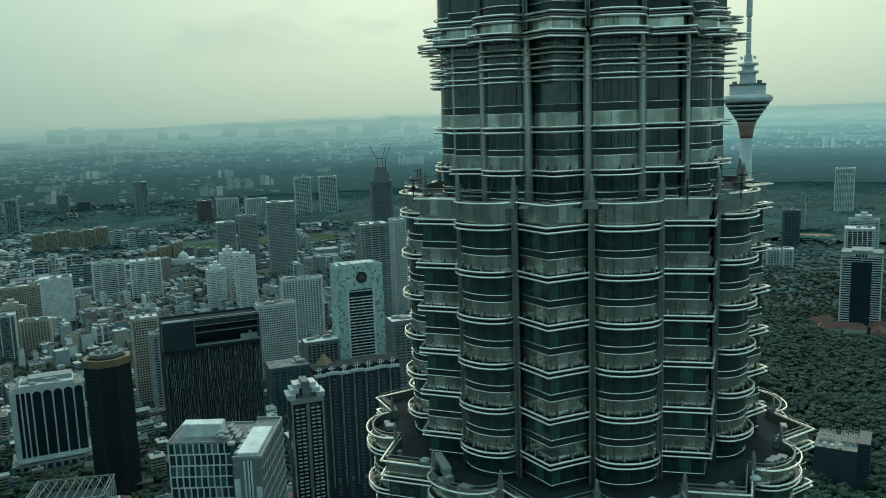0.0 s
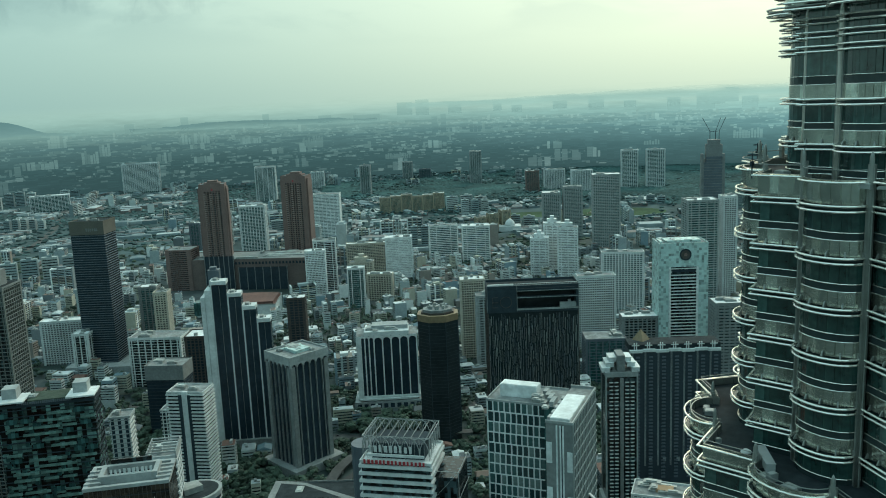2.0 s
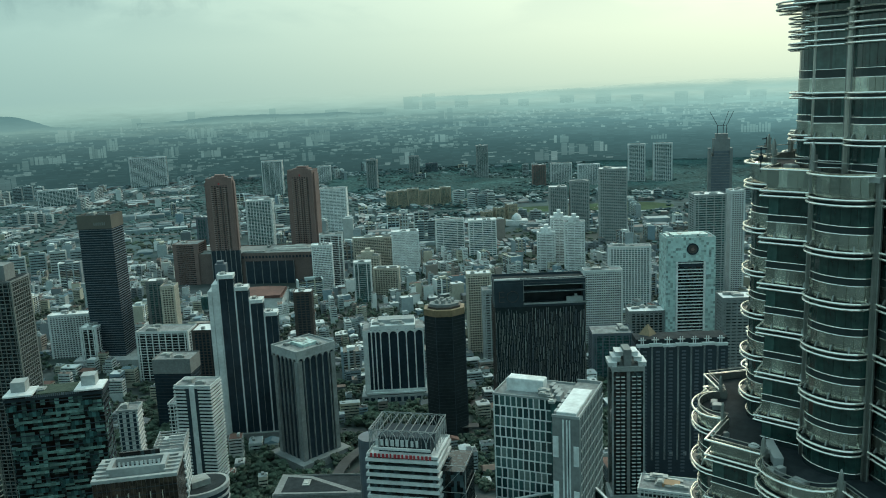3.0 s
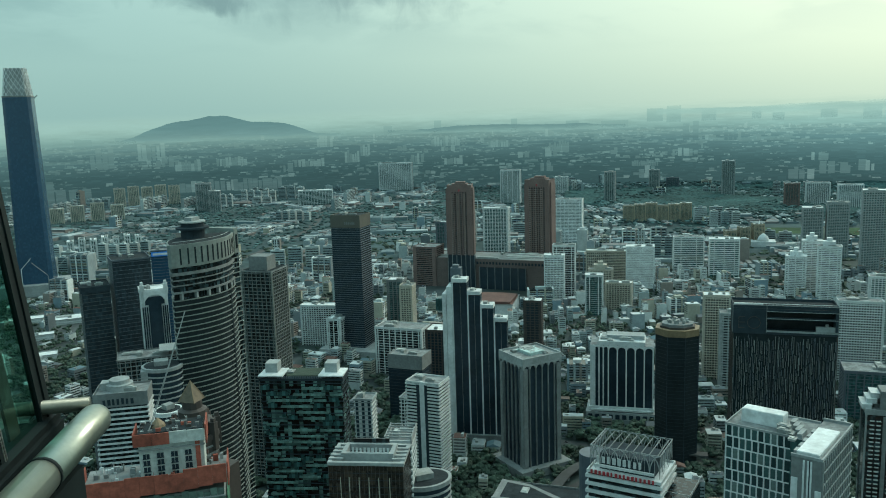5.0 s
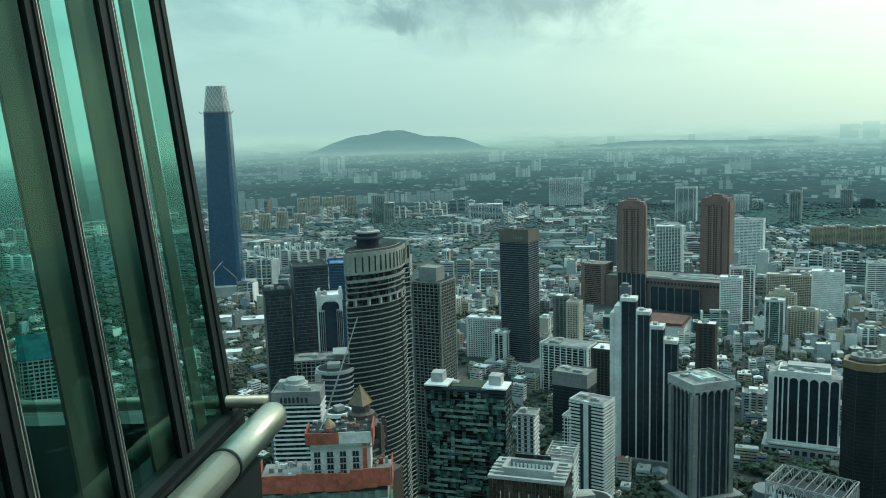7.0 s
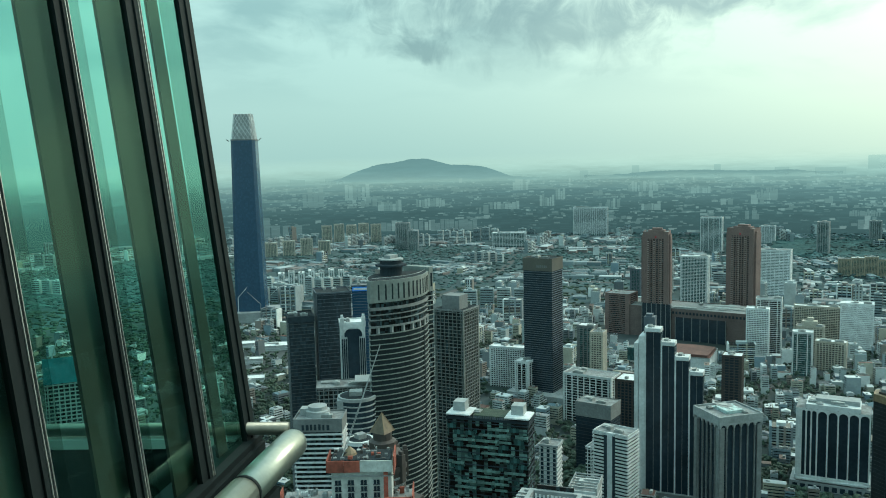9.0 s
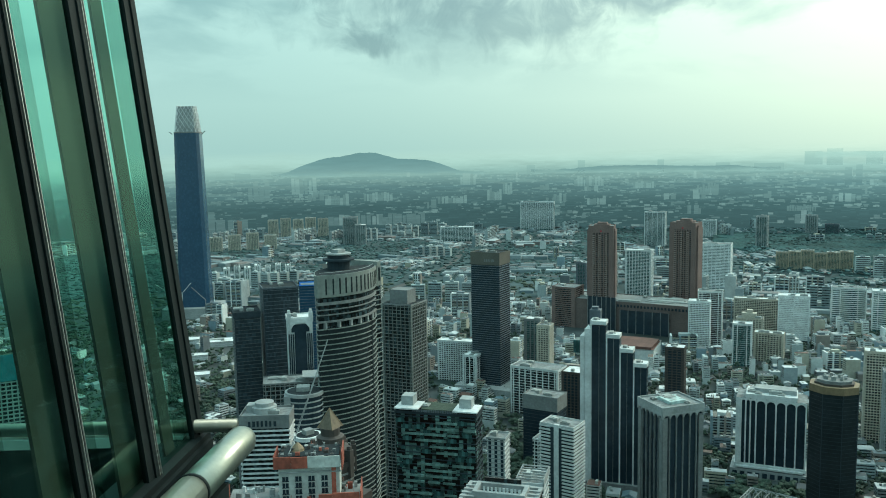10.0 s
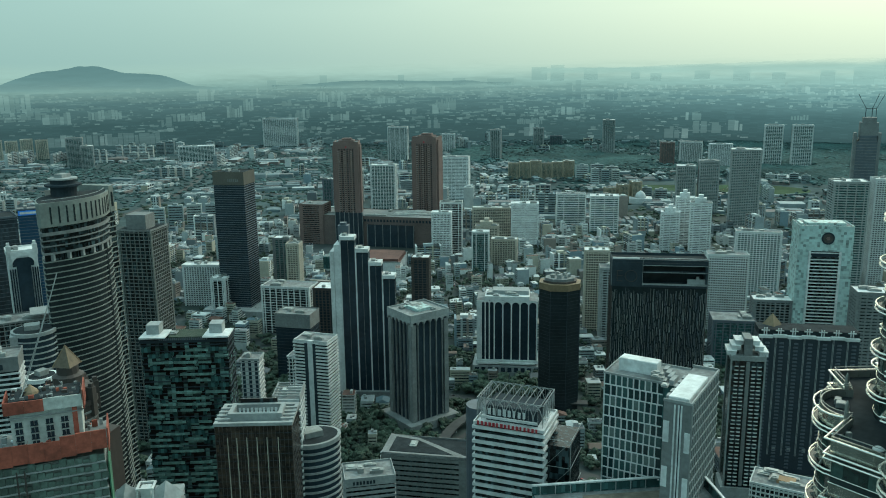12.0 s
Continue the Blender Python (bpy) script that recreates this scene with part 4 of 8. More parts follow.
def tower(name, x, y, rz, w, d, h, label, glass=None, band=None, fin=None, side_fin=None, fh=3.7, crown=None, roof=None,
          plant=4, corner=None, plinth=None, each=True, front=True, category="building", group="", z0=0.0, seed=1):
    """A block with recessed glass, a band at every storey, upright fins, a crown and a roof with plant.
    x, y: the middle of the facing wall when front is set, else of the plan. band: (material, height, proud). fin: (material, step, width, proud)."""
    if front:
        x, y = x - math.sin(radians(rz)) * d / 2, y + math.cos(radians(rz)) * d / 2
    root = thing(name, x, y, z0, rz, label, category, group)
    FOOT.append((x, y, max(w, d) * 0.62))
    part("body", Shape().box(-w / 2 + 0.4, w / 2 - 0.4, -d / 2 + 0.4, d / 2 - 0.4, 0, h - 0.2), glass or GLASS, root, "dark glazed walls")
    ch = crown[1] if crown else 0.0
    n = int((h - ch) / fh)
    if band:
        m, bh, out = band
        me = Shape().box(-w / 2 - out, w / 2 + out, -d / 2 - out, d / 2 + out, -bh / 2, bh / 2).mesh("floor_band", m)
        if each:
            for i in range(1, n + 1):
                part("floor_band", me, None, root, "", pose(0, 0, h - ch - i * fh + fh * 0.5))
        else:
            s = Shape()
            for i in range(1, n + 1):
                z = h - ch - i * fh + fh * 0.5
                s.box(-w / 2 - out, w / 2 + out, -d / 2 - out, d / 2 + out, z - bh / 2, z + bh / 2)
            part("storey_grid", s, m, root)["kind"] = "stuff"
    for spec, along_x in ((fin, True), (side_fin, False)):
        if not spec:
            continue
        m, step, fw, out = spec
        length = w if along_x else d
        k = max(1, round(length / step))
        if along_x:
            me = Shape().box(-fw / 2, fw / 2, -d / 2 - out, d / 2 + out, 0, h - ch).mesh("fin", m)
        else:
            me = Shape().box(-w / 2 - out, w / 2 + out, -fw / 2, fw / 2, 0, h - ch).mesh("fin", m)
        s = Shape()
        for i in range(k):
            q = -length / 2 + length * (i + 0.5) / k
            if each:
                part("fin", me, None, root, "", pose(q, 0, 0) if along_x else pose(0, q, 0))
            elif along_x:
                s.box(q - fw / 2, q + fw / 2, -d / 2 - out, d / 2 + out, 0, h - ch)
            else:
                s.box(-w / 2 - out, w / 2 + out, q - fw / 2, q + fw / 2, 0, h - ch)
        if not each:
            part("fin_grid", s, m, root)["kind"] = "stuff"
    if corner:
        m, cw = corner
        me = Shape().box(-cw / 2, cw / 2, -cw / 2, cw / 2, 0, h).mesh("corner_pier", m)
        for sx in (-1, 1):
            for sy in (-1, 1):
                part("corner_pier", me, None, root, "", pose(sx * (w / 2 - cw / 2 + 0.35), sy * (d / 2 - cw / 2 + 0.35), 0))
    top = (crown or band or fin or (PALE,))[0]
    if crown:
        s = Shape().box(-w / 2 - 0.3, w / 2 + 0.3, -d / 2 - 0.3, d / 2 + 0.3, h - ch, h - 0.1)
        part("crown", s, crown[0], root, "solid crown wall")
    part("roof", Shape().box(-w / 2 + 0.4, w / 2 - 0.4, -d / 2 + 0.4, d / 2 - 0.4, h - 0.2, h + 0.05), roof or ROOFGREY, root, "stained flat roof")
    part("parapet", box_parapet(Shape(), w + 0.9, d + 0.9, h - 0.4, 1.7, 0.6), top, root)
    if plinth:
        part("podium", Shape().box(-w / 2 - plinth[1], w / 2 + plinth[1], -d / 2 - plinth[1], d / 2 + plinth[1], 0, plinth[2]), plinth[0], root, "low podium")
    roof_plant(root, w, d, h + 0.05, plant, seed)
    return root


def corner_plan(nx, ny, a1, w1, a2, w2):
    """Middle and turn of a plan from its near corner and the directions and lengths of the two walls seen."""
    cx = nx + 0.5 * (w1 * math.cos(radians(a1)) + w2 * math.cos(radians(a2)))
    cy = ny + 0.5 * (w1 * math.sin(radians(a1)) + w2 * math.sin(radians(a2)))
    return cx, cy, ((a1 + 180) % 360 + (a2 - 90) % 360) / 2 - 360


def arch_header(s, x0, x1, y0, y1, z_spring, z_top, n=8):
    """Wall over a round-headed opening, from springing to top, as one solid."""
    r, c = (x1 - x0) / 2, (x0 + x1) / 2
    k = len(s.v)
    for i in range(n + 1):
        x, z = c + r * math.cos(math.pi * i / n), z_spring + r * math.sin(math.pi * i / n)
        s.v += [(x, y0, z), (x, y0, z_top), (x, y1, z), (x, y1, z_top)]
    for i in range(n):
        a, b = k + 4 * i, k + 4 * i + 4
        s.f += [(a, a + 1, b + 1, b), (a, b, b + 2, a + 2), (a + 1, a + 3, b + 3, b + 1), (a + 2, b + 2, b + 3, a + 3)]
    return s


def sign_bars(root, name, x, y, z, w, hgt, n, material, rz=0.0):
    """Lettering too small to read, as plain bars."""
    rng = random.Random(int(abs(x * 7 + z)))
    step = w / n
    for i in range(n):
        a = -w / 2 + i * step
        s = Shape().box(a, a + step * rng.uniform(0.45, 0.7), -0.12, 0.12, 0, hgt * rng.uniform(0.85, 1.0))
        part("sign_bar", s, material, root, "plain raised sign bar", pose(x, y, z, 0, 0, rz))


# --- the white stepped tower with black glass bays
def stepped_tower():
    x, y, rz = -522.0, 745.0, 27.5
    root = thing("office_tower", x, y, 0, rz, "white and black office tower stepping down in five bays", "office tower")
    FOOT.append((x, y, 44))
    tops = (187, 173, 158, 143, 103)
    x0 = -46.0
    for i, t in enumerate(tops):
        w = 17.0 if i == 0 else 14.6
        b = Shape().box(x0 + 1.4, x0 + w - 0.2, -11.5, 3.0, 0, t - 5)
        bay = part("glass_bay", b, BLACKGLASS, root, "black glass bay")
        s = Shape().box(x0, x0 + 1.5, -12.4, 3.6, 0, t + 1)
        part("white_pier", s, WHITE, bay, "white upright pier")
        s = Shape().box(x0 + 1.5, x0 + w, -12.3, 3.5, t - 4, t)
        part("white_cap", s, WHITE, bay, "white cap")
        m = Shape().box(x0 + w * 0.55, x0 + w * 0.55 + 0.35, -11.9, 3.2, 0, t - 5)
        part("mullion", m, GREY, bay)
        part("roof_unit", Shape().box(x0 + 3, x0 + 7, -8, 0, t, t + 2.2).box(x0 + 8, x0 + 9.5, -6, -3, t, t + 1.4), PLANT, bay)
        x0 += w
    part("end_pier", Shape().box(x0, x0 + 1.3, -12.4, 3.6, 0, 103), WHITE, root)
    s = Shape().box(-57, -52.5, -13, 16, 0, 170).box(-52.0, -46.0, -13.5, 16, 0, 178)
    part("side_wall", s, WHITE, root, "white blank side wall")
    part("dark_core", Shape().box(-50, -38, 4, 16, 0, 196).box(-48, -41, 6, 14, 196, 199), BLUEGREY, root, "dark lift core")
    part("podium", Shape().box(-56, 32, -16, 14, 0, 7), GREY, root)
    part("plant_room", Shape().box(-65, -57, -10, 4, 150, 164), TEALGLASS, root)


stepped_tower()


# --- grey tower with an arched crown and tall dark bays
def arched_tower():
    x, y, rz = corner_plan(-436, 670, 155, 44, 70, 46)
    h, w, d = 123.0, 42.0, 46.0
    root = thing("office_tower", x, y, 0, rz, "pale grey concrete tower with arched crown and tall dark bays", "office tower")
    FOOT.append((x, y, 36))
    part("body", Shape().box(-w / 2 + 1, w / 2 - 1, -d / 2 + 1, d / 2 - 1, 0, h - 2), BLACKGLASS, root, "dark glass bays")
    part("crown", Shape().box(-w / 2 - 1, w / 2 + 1, -d / 2 - 1, d / 2 + 1, h - 5, h), PALE, root, "pale crown wall")
    for side in range(4):
        ln, dp = (w, d) if side % 2 == 0 else (d, w)
        m = pose(0, 0, 0, 0, 0, 90 * side)
        n = 6
        for i in range(n + 1):
            q = -ln / 2 + ln * i / n
            fw = 5.0 if i in (0, n) else 0.9
            q = max(-ln / 2 + fw / 2, min(ln / 2 - fw / 2, q))
            part("pier", Shape().box(q - fw / 2, q + fw / 2, -dp / 2 - 0.6, -dp / 2 + 1.2, 0, h - 9), GREY, root, "", m)
        for i in range(n):
            s = Shape()
            a = -ln / 2 + ln * i / n
            arch_header(s, a + 0.7, a + ln / n - 0.7, -dp / 2 - 1.1, -dp / 2 + 1.0, h - 9.5, h - 4.9)
            s.box(a - 0.7, a + 0.7, -dp / 2 - 1.1, -dp / 2 + 1.0, h - 9.5, h - 4.9)
            part("arch_head", s, PALE, root, "small pale arch", m)
    part("roof", Shape().box(-w / 2 + 1, w / 2 - 1, -d / 2 + 1, d / 2 - 1, h, h + 0.2), ROOFGREY, root)
    part("parapet", box_parapet(Shape(), w + 2, d + 2, h, 1.8, 1.0), PALE, root)
    part("helipad", Shape().box(-9, 11, -8, 10, h + 0.2, h + 3.2).box(-13, -10, -15, 14, h + 0.2, h + 2.0), MINT, root, "mint green roof housing")
    roof_plant(root, w, d, h + 0.2, 5, 4)
    part("podium", Shape().box(-w / 2 - 8, w / 2 + 8, -d / 2 - 8, d / 2 + 8, 0, 9), GREY, root)


arched_tower()


# --- white hotel with tall round-headed bays
def arched_hotel():
    x, y, rz = -429.0, 872.0, 24.0
    w, d, h = 74.0, 34.0, 94.0
    x, y = x - math.sin(radians(rz)) * d / 2, y + math.cos(radians(rz)) * d / 2
    root = thing("hotel", x, y, 0, rz, "white hotel slab with tall round-headed dark bays", "hotel")
    FOOT.append((x, y, 45))
    part("body", Shape().box(-w / 2 + 1, w / 2 - 1, -d / 2 + 1.5, d / 2 - 1, 0, h - 3), BLACKGLASS, root, "dark glass bays")
    edges = [-37, -31.5, -26.5, -21.5, -15.5, -5.1, 5.3, 15.7, 26.1, 36.5]
    for i, (a, b) in enumerate(zip(edges, edges[1:])):
        if i == 0:
            part("side_wall", Shape().box(a, b, -d / 2 - 0.4, d / 2, 8, h - 3), WHITE, root, "white blank wall")
            continue
        part("pier", Shape().box(a - 0.75, a + 0.75, -d / 2 - 0.6, -d / 2 + 2, 14, h - 4), WHITE, root)
        r = (b - a) / 2 - 0.7
        s = arch_header(Shape(), a + 0.7, b - 0.7, -d / 2 - 0.5, -d / 2 + 2, h - 4 - r - 1.2, h - 3)
        part("arch_head", s, WHITE, root, "white round arch head")
    part("pier", Shape().box(35.4, 37, -d / 2 - 0.6, -d / 2 + 2, 14, h - 4), WHITE, root)
    part("base_band", Shape().box(-w / 2 - 1, w / 2 + 1, -d / 2 - 1.2, d / 2 + 1, 11, 15).box(-w / 2 + 2, w / 2 - 2, -d / 2 - 3.5, -d / 2 - 1.2, 10.5, 12.5), WHITE, root)
    part("podium", Shape().box(-w / 2 - 5, w / 2 + 4, -d / 2 - 4, d / 2 + 4, 0, 9), PALE, root, "pale arcade podium")
    for i in range(10):
        part("arcade_opening", Shape().box(-w / 2 - 2 + i * 8, -w / 2 + 3 + i * 8, -d / 2 - 4.3, -d / 2 - 3.8, 1, 6.5), BLACKGLASS, root)
    part("crown", Shape().box(-w / 2 + 10, w / 2 - 10, -d / 2 - 0.5, d / 2, h - 3, h + 2), WHITE, root)
    part("attic", Shape().box(-18, 26, -8, 10, h + 2, h + 7).box(-24, -18, -6, 10, h - 3, h + 4), PALE, root)
    part("roof", Shape().box(-w / 2, w / 2, -d / 2, d / 2, h - 3, h - 2.8), ROOFGREY, root)
    roof_plant(root, w, d, h + 2, 6, 8)


arched_hotel()


# --- black rounded tower with a gold band
def black_cylinder():
    x, y = -333.0, 805.0
    root = thing("office_tower", x, y, 0, 30, "black glass eight-sided tower with a gold roof band", "office tower")
    FOOT.append((x, y, 30))
    el = lambda a, b, n=8: [(a * 1.05 * math.cos(2 * math.pi * (i + 0.3) / n), b * 1.05 * math.sin(2 * math.pi * (i + 0.3) / n)) for i in range(n)]
    part("body", Shape().prism(el(22, 19), 0, 136), SMOKED, root, "smooth black glass wall")
    part("gold_band", Shape().prism(el(22.4, 19.4), 136, 143), GOLD, root, "dull gold band")
    part("roof_ring", Shape().prism(el(18, 15), 143, 145), DARKBROWN, root)
    part("roof", Shape().prism(el(16, 13), 145, 147.5), GREY, root)
    for px, py in el(22, 19):
        part("corner_strip", Shape().box(px - 0.3, px + 0.3, py - 0.3, py + 0.3, 0, 136), CHARCOAL, root)
    ms = Shape().prism(el(22.05, 19.05), 0, 0.35).mesh("storey_line", CHARCOAL)
    for i in range(34):
        part("storey_line", ms, None, root, "", pose(0, 0, 132 - i * 3.8))
    for i in range(7):
        a = i * 0.9
        part("roof_unit", Shape().box(-2, 2, -1.5, 1.5, 147.5, 149.5 + i % 3).box(-1, 1, -1, 1, 149.5, 151), PLANT, root, "", pose(9 * math.cos(a), 7 * math.sin(a), 0, 0, 0, i * 40))


black_cylinder()


# --- black hotel tower with fine uneven fins and a framed sky terrace
def fin_tower():
    x, y, rz, w, d, h = -162.3, 577.0, 22.0, 68.0, 24.0, 232.0
    x, y = x - math.sin(radians(rz)) * d / 2, y + math.cos(radians(rz)) * d / 2
    root = thing("hotel_tower", x, y, 0, rz, "black hotel tower with fine grey fins and a roof terrace", "hotel tower")
    FOOT.append((x, y, 46))
    part("body", Shape().box(-w / 2 + 1, w / 2 - 1, -d / 2 + 1, d / 2 - 1, 0, h - 20), SMOKED, root, "black glass wall")
    part("crown_block", Shape().box(-w / 2, -w / 2 + 22, -d / 2 + 0.3, d / 2 - 0.3, h - 20, h - 2), CHARCOAL, root, "black sign wall")
    for z in (h + 0.3, h - 4.0, h - 9.0, h - 18.2):
        part("edge_line", Shape().box(-w / 2 + (0 if z > h else 22), w / 2 + 0.05, -d / 2 - 0.25, -d / 2 - 0.05, z, z + 0.35), PALE, root, "thin pale edge")
    for px in (-w / 2, -w / 2 + 22, w / 2 - 0.4):
        part("edge_line", Shape().box(px, px + 0.35, -d / 2 - 0.25, -d / 2 - 0.05, h - 19, h), GREY, root)
    part("terrace_back", Shape().box(-w / 2 + 22, w / 2 - 1, -d / 2 + 10, d / 2 - 1, h - 20, h - 2), SMOKED, root)
    part("terrace_floor", Shape().box(-w / 2 + 22, w / 2, -d / 2, -d / 2 + 10, h - 20, h - 18.4), CHARCOAL, root)
    part("terrace_rail", Shape().box(-w / 2 + 22, w / 2, -d / 2 - 0.1, -d / 2 + 0.2, h - 18.4, h - 17), PLANT, root, "glass and metal rail")
    part("terrace_bar", Shape().box(20, 33, -d / 2 + 1.5, -d / 2 + 4, h - 18.4, h - 14).box(26, 28, -d / 2 + 2, -d / 2 + 3, h - 14, h - 12), PALE, root, "pale terrace counter")
    part("beam", Shape().box(-w / 2 + 22, w / 2, -d / 2, -d / 2 + 1.2, h - 9.5, h - 8).box(w / 2 - 2, w / 2, -d / 2, d / 2, h - 20, h - 2).box(-w / 2 + 22, w / 2, -d / 2, -d / 2 + 2, h - 4, h - 2), CHARCOAL, root, "black frame beam")
    part("roof", Shape().box(-w / 2, w / 2, -d / 2 + 1.2, d / 2, h - 2, h - 1.4), DECK, root)
    part("parapet", box_parapet(Shape(), w, d, h - 1.6, 1.8, 0.5), CHARCOAL, root)
    part("roof_rail", Shape().box(-w / 2 + 1, w / 2 - 1, -d / 2 + 1, -d / 2 + 1.3, h + 1.2, h + 1.5).box(-w / 2 + 1, -w / 2 + 20, -d / 2 + 3, -d / 2 + 6, h - 1.4, h + 0.6), WHITE, root)
    rng = random.Random(11)
    mats = (CHARCOAL, BLUEGREY, GREY, PALE)
    blades = [[Shape().box(-0.15, 0.15, -0.8, 0.2, 0, hh).mesh("fin", mt) for hh in (4.0, 6.5, 9.0, 12.0)] for mt in mats]
    lower = [Shape() for _ in mats]
    for i in range(56):
        px = -w / 2 + 0.8 + i * (w - 1.6) / 55 + rng.uniform(-0.2, 0.2)
        z = h - 21 - rng.uniform(0, 5)
        while z > 22:
            k, c, o = rng.randrange(4), rng.choice((1, 1, 2, 2, 3)), rng.choice((-0.3, 0.0, 0.3))
            hh = (4.0, 6.5, 9.0, 12.0)[k]
            z -= hh
            if z > h - 68:
                part("fin", blades[c][k], None, root, "slim grey fin", pose(px + o, -d / 2 + 0.8, z))
            else:
                lower[c].box(px + o - 0.15, px + o + 0.15, -d / 2, -d / 2 + 1.0, z, z + hh)
            z -= rng.uniform(0.3, 2.0)
    for c in (1, 2, 3):
        part("lower_fin", lower[c], mats[c], root, "slim grey fins")["kind"] = "stuff"
    me = Shape().box(-w / 2 - 0.2, -w / 2 + 1.2, -0.2, 0.2, 0, h - 20).mesh("fin", DARKBROWN)
    for sx in (0, w - 1):
        for i in range(12):
            part("fin", me, None, root, "", pose(sx, -d / 2 + 2 + i * 2.7, 0))
    n = 18
    ring = [(-w / 2 + 14 + 4.2 * math.cos(2 * math.pi * i / n), -d / 2 + 0.05, h - 12 + 4.2 * math.sin(2 * math.pi * i / n)) for i in range(n + 1)]
    g = Shape().pipe(ring, 0.22, 6).box(-w / 2 + 4, -w / 2 + 4.4, -d / 2 - 0.1, -d / 2 + 0.3, h - 16, h - 8)
    for zz in (-16, -12.2, -8.4):
        g.box(-w / 2 + 4, -w / 2 + 8, -d / 2 - 0.1, -d / 2 + 0.3, h + zz, h + zz + 0.4)
    part("sign", g, DARKBROWN, root, "dull bronze sign outline")


fin_tower()


# --- dark slab with a white comb-like roof edge and paired white downpipes
def comb_slab():
    x, y, rz, w, d, h = -80.0, 765.0, 20.0, 84.0, 24.0, 133.0
    x, y = x - math.sin(radians(rz)) * d / 2, y + math.cos(radians(rz)) * d / 2
    root = thing("apartment_slab", x, y, 0, rz, "dark blue-grey apartment slab with a white roof edge", "apartment building")
    FOOT.append((x, y, 48))
    part("body", Shape().box(-w / 2, w / 2, -d / 2, d / 2, 0, h - 2), mat("navy_wall", (0.022, 0.034, 0.046), 0.6, 0, 0.2, 0.3, 0.05), root, "navy wall")
    bal = Shape().box(-1.7, 1.7, -1.1, 0, 0, 1.1).box(-1.9, 1.9, -1.2, 0, -0.25, 0).mesh("balcony", BLUEGREY)
    for i in range(7):
        px = -w / 2 + 6 + i * 12
        for j in range(36):
            part("balcony", bal, None, root, "", pose(px + 1.5, -d / 2, h - 8 - j * 3.4))
        for dx in (-4.3, -3.4):
            part("downpipe", Shape().box(px + dx, px + dx + 0.45, -d / 2 - 0.5, -d / 2, 18, h - 2), PALE, root, "pale downpipe")
    for i in range(7):
        px = -w / 2 + i * 12
        part("cornice", Shape().box(px, px + 11.6, -d / 2 - 1.6, -d / 2 + 2, h - 3 + (i % 2) * 0.8, h - 0.6 + (i % 2) * 0.8), WHITE, root, "white roof edge")
        s = Shape().box(px + 4, px + 4.8, -d / 2 + 0.5, -d / 2 + 1.3, h - 1, h + 6).box(px + 6, px + 6.8, -d / 2 + 0.5, -d / 2 + 1.3, h - 1, h + 6).box(px + 2, px + 9, -d / 2 + 0.6, -d / 2 + 1.2, h + 3.2, h + 4)
        part("roof_frame", s, WHITE, root, "white roof frame")
    part("roof", Shape().box(-w / 2, w / 2, -d / 2 + 2, d / 2, h - 1.5, h + 4), DECK, root)
    part("gold_pyramid", Shape().lathe([(8.5, h + 4), (4.5, h + 9), (0.3, h + 14)], 4, -28, 7), GOLD, root, "small gold roof pyramid")
    for i in range(6):
        part("lamp_panel", Shape().box(-w / 2 + 5 + i * 13, -w / 2 + 8 + i * 13, -d / 2 - 0.4, -d / 2, 22, 26), PALE, root, "pale wall panel")


comb_slab()


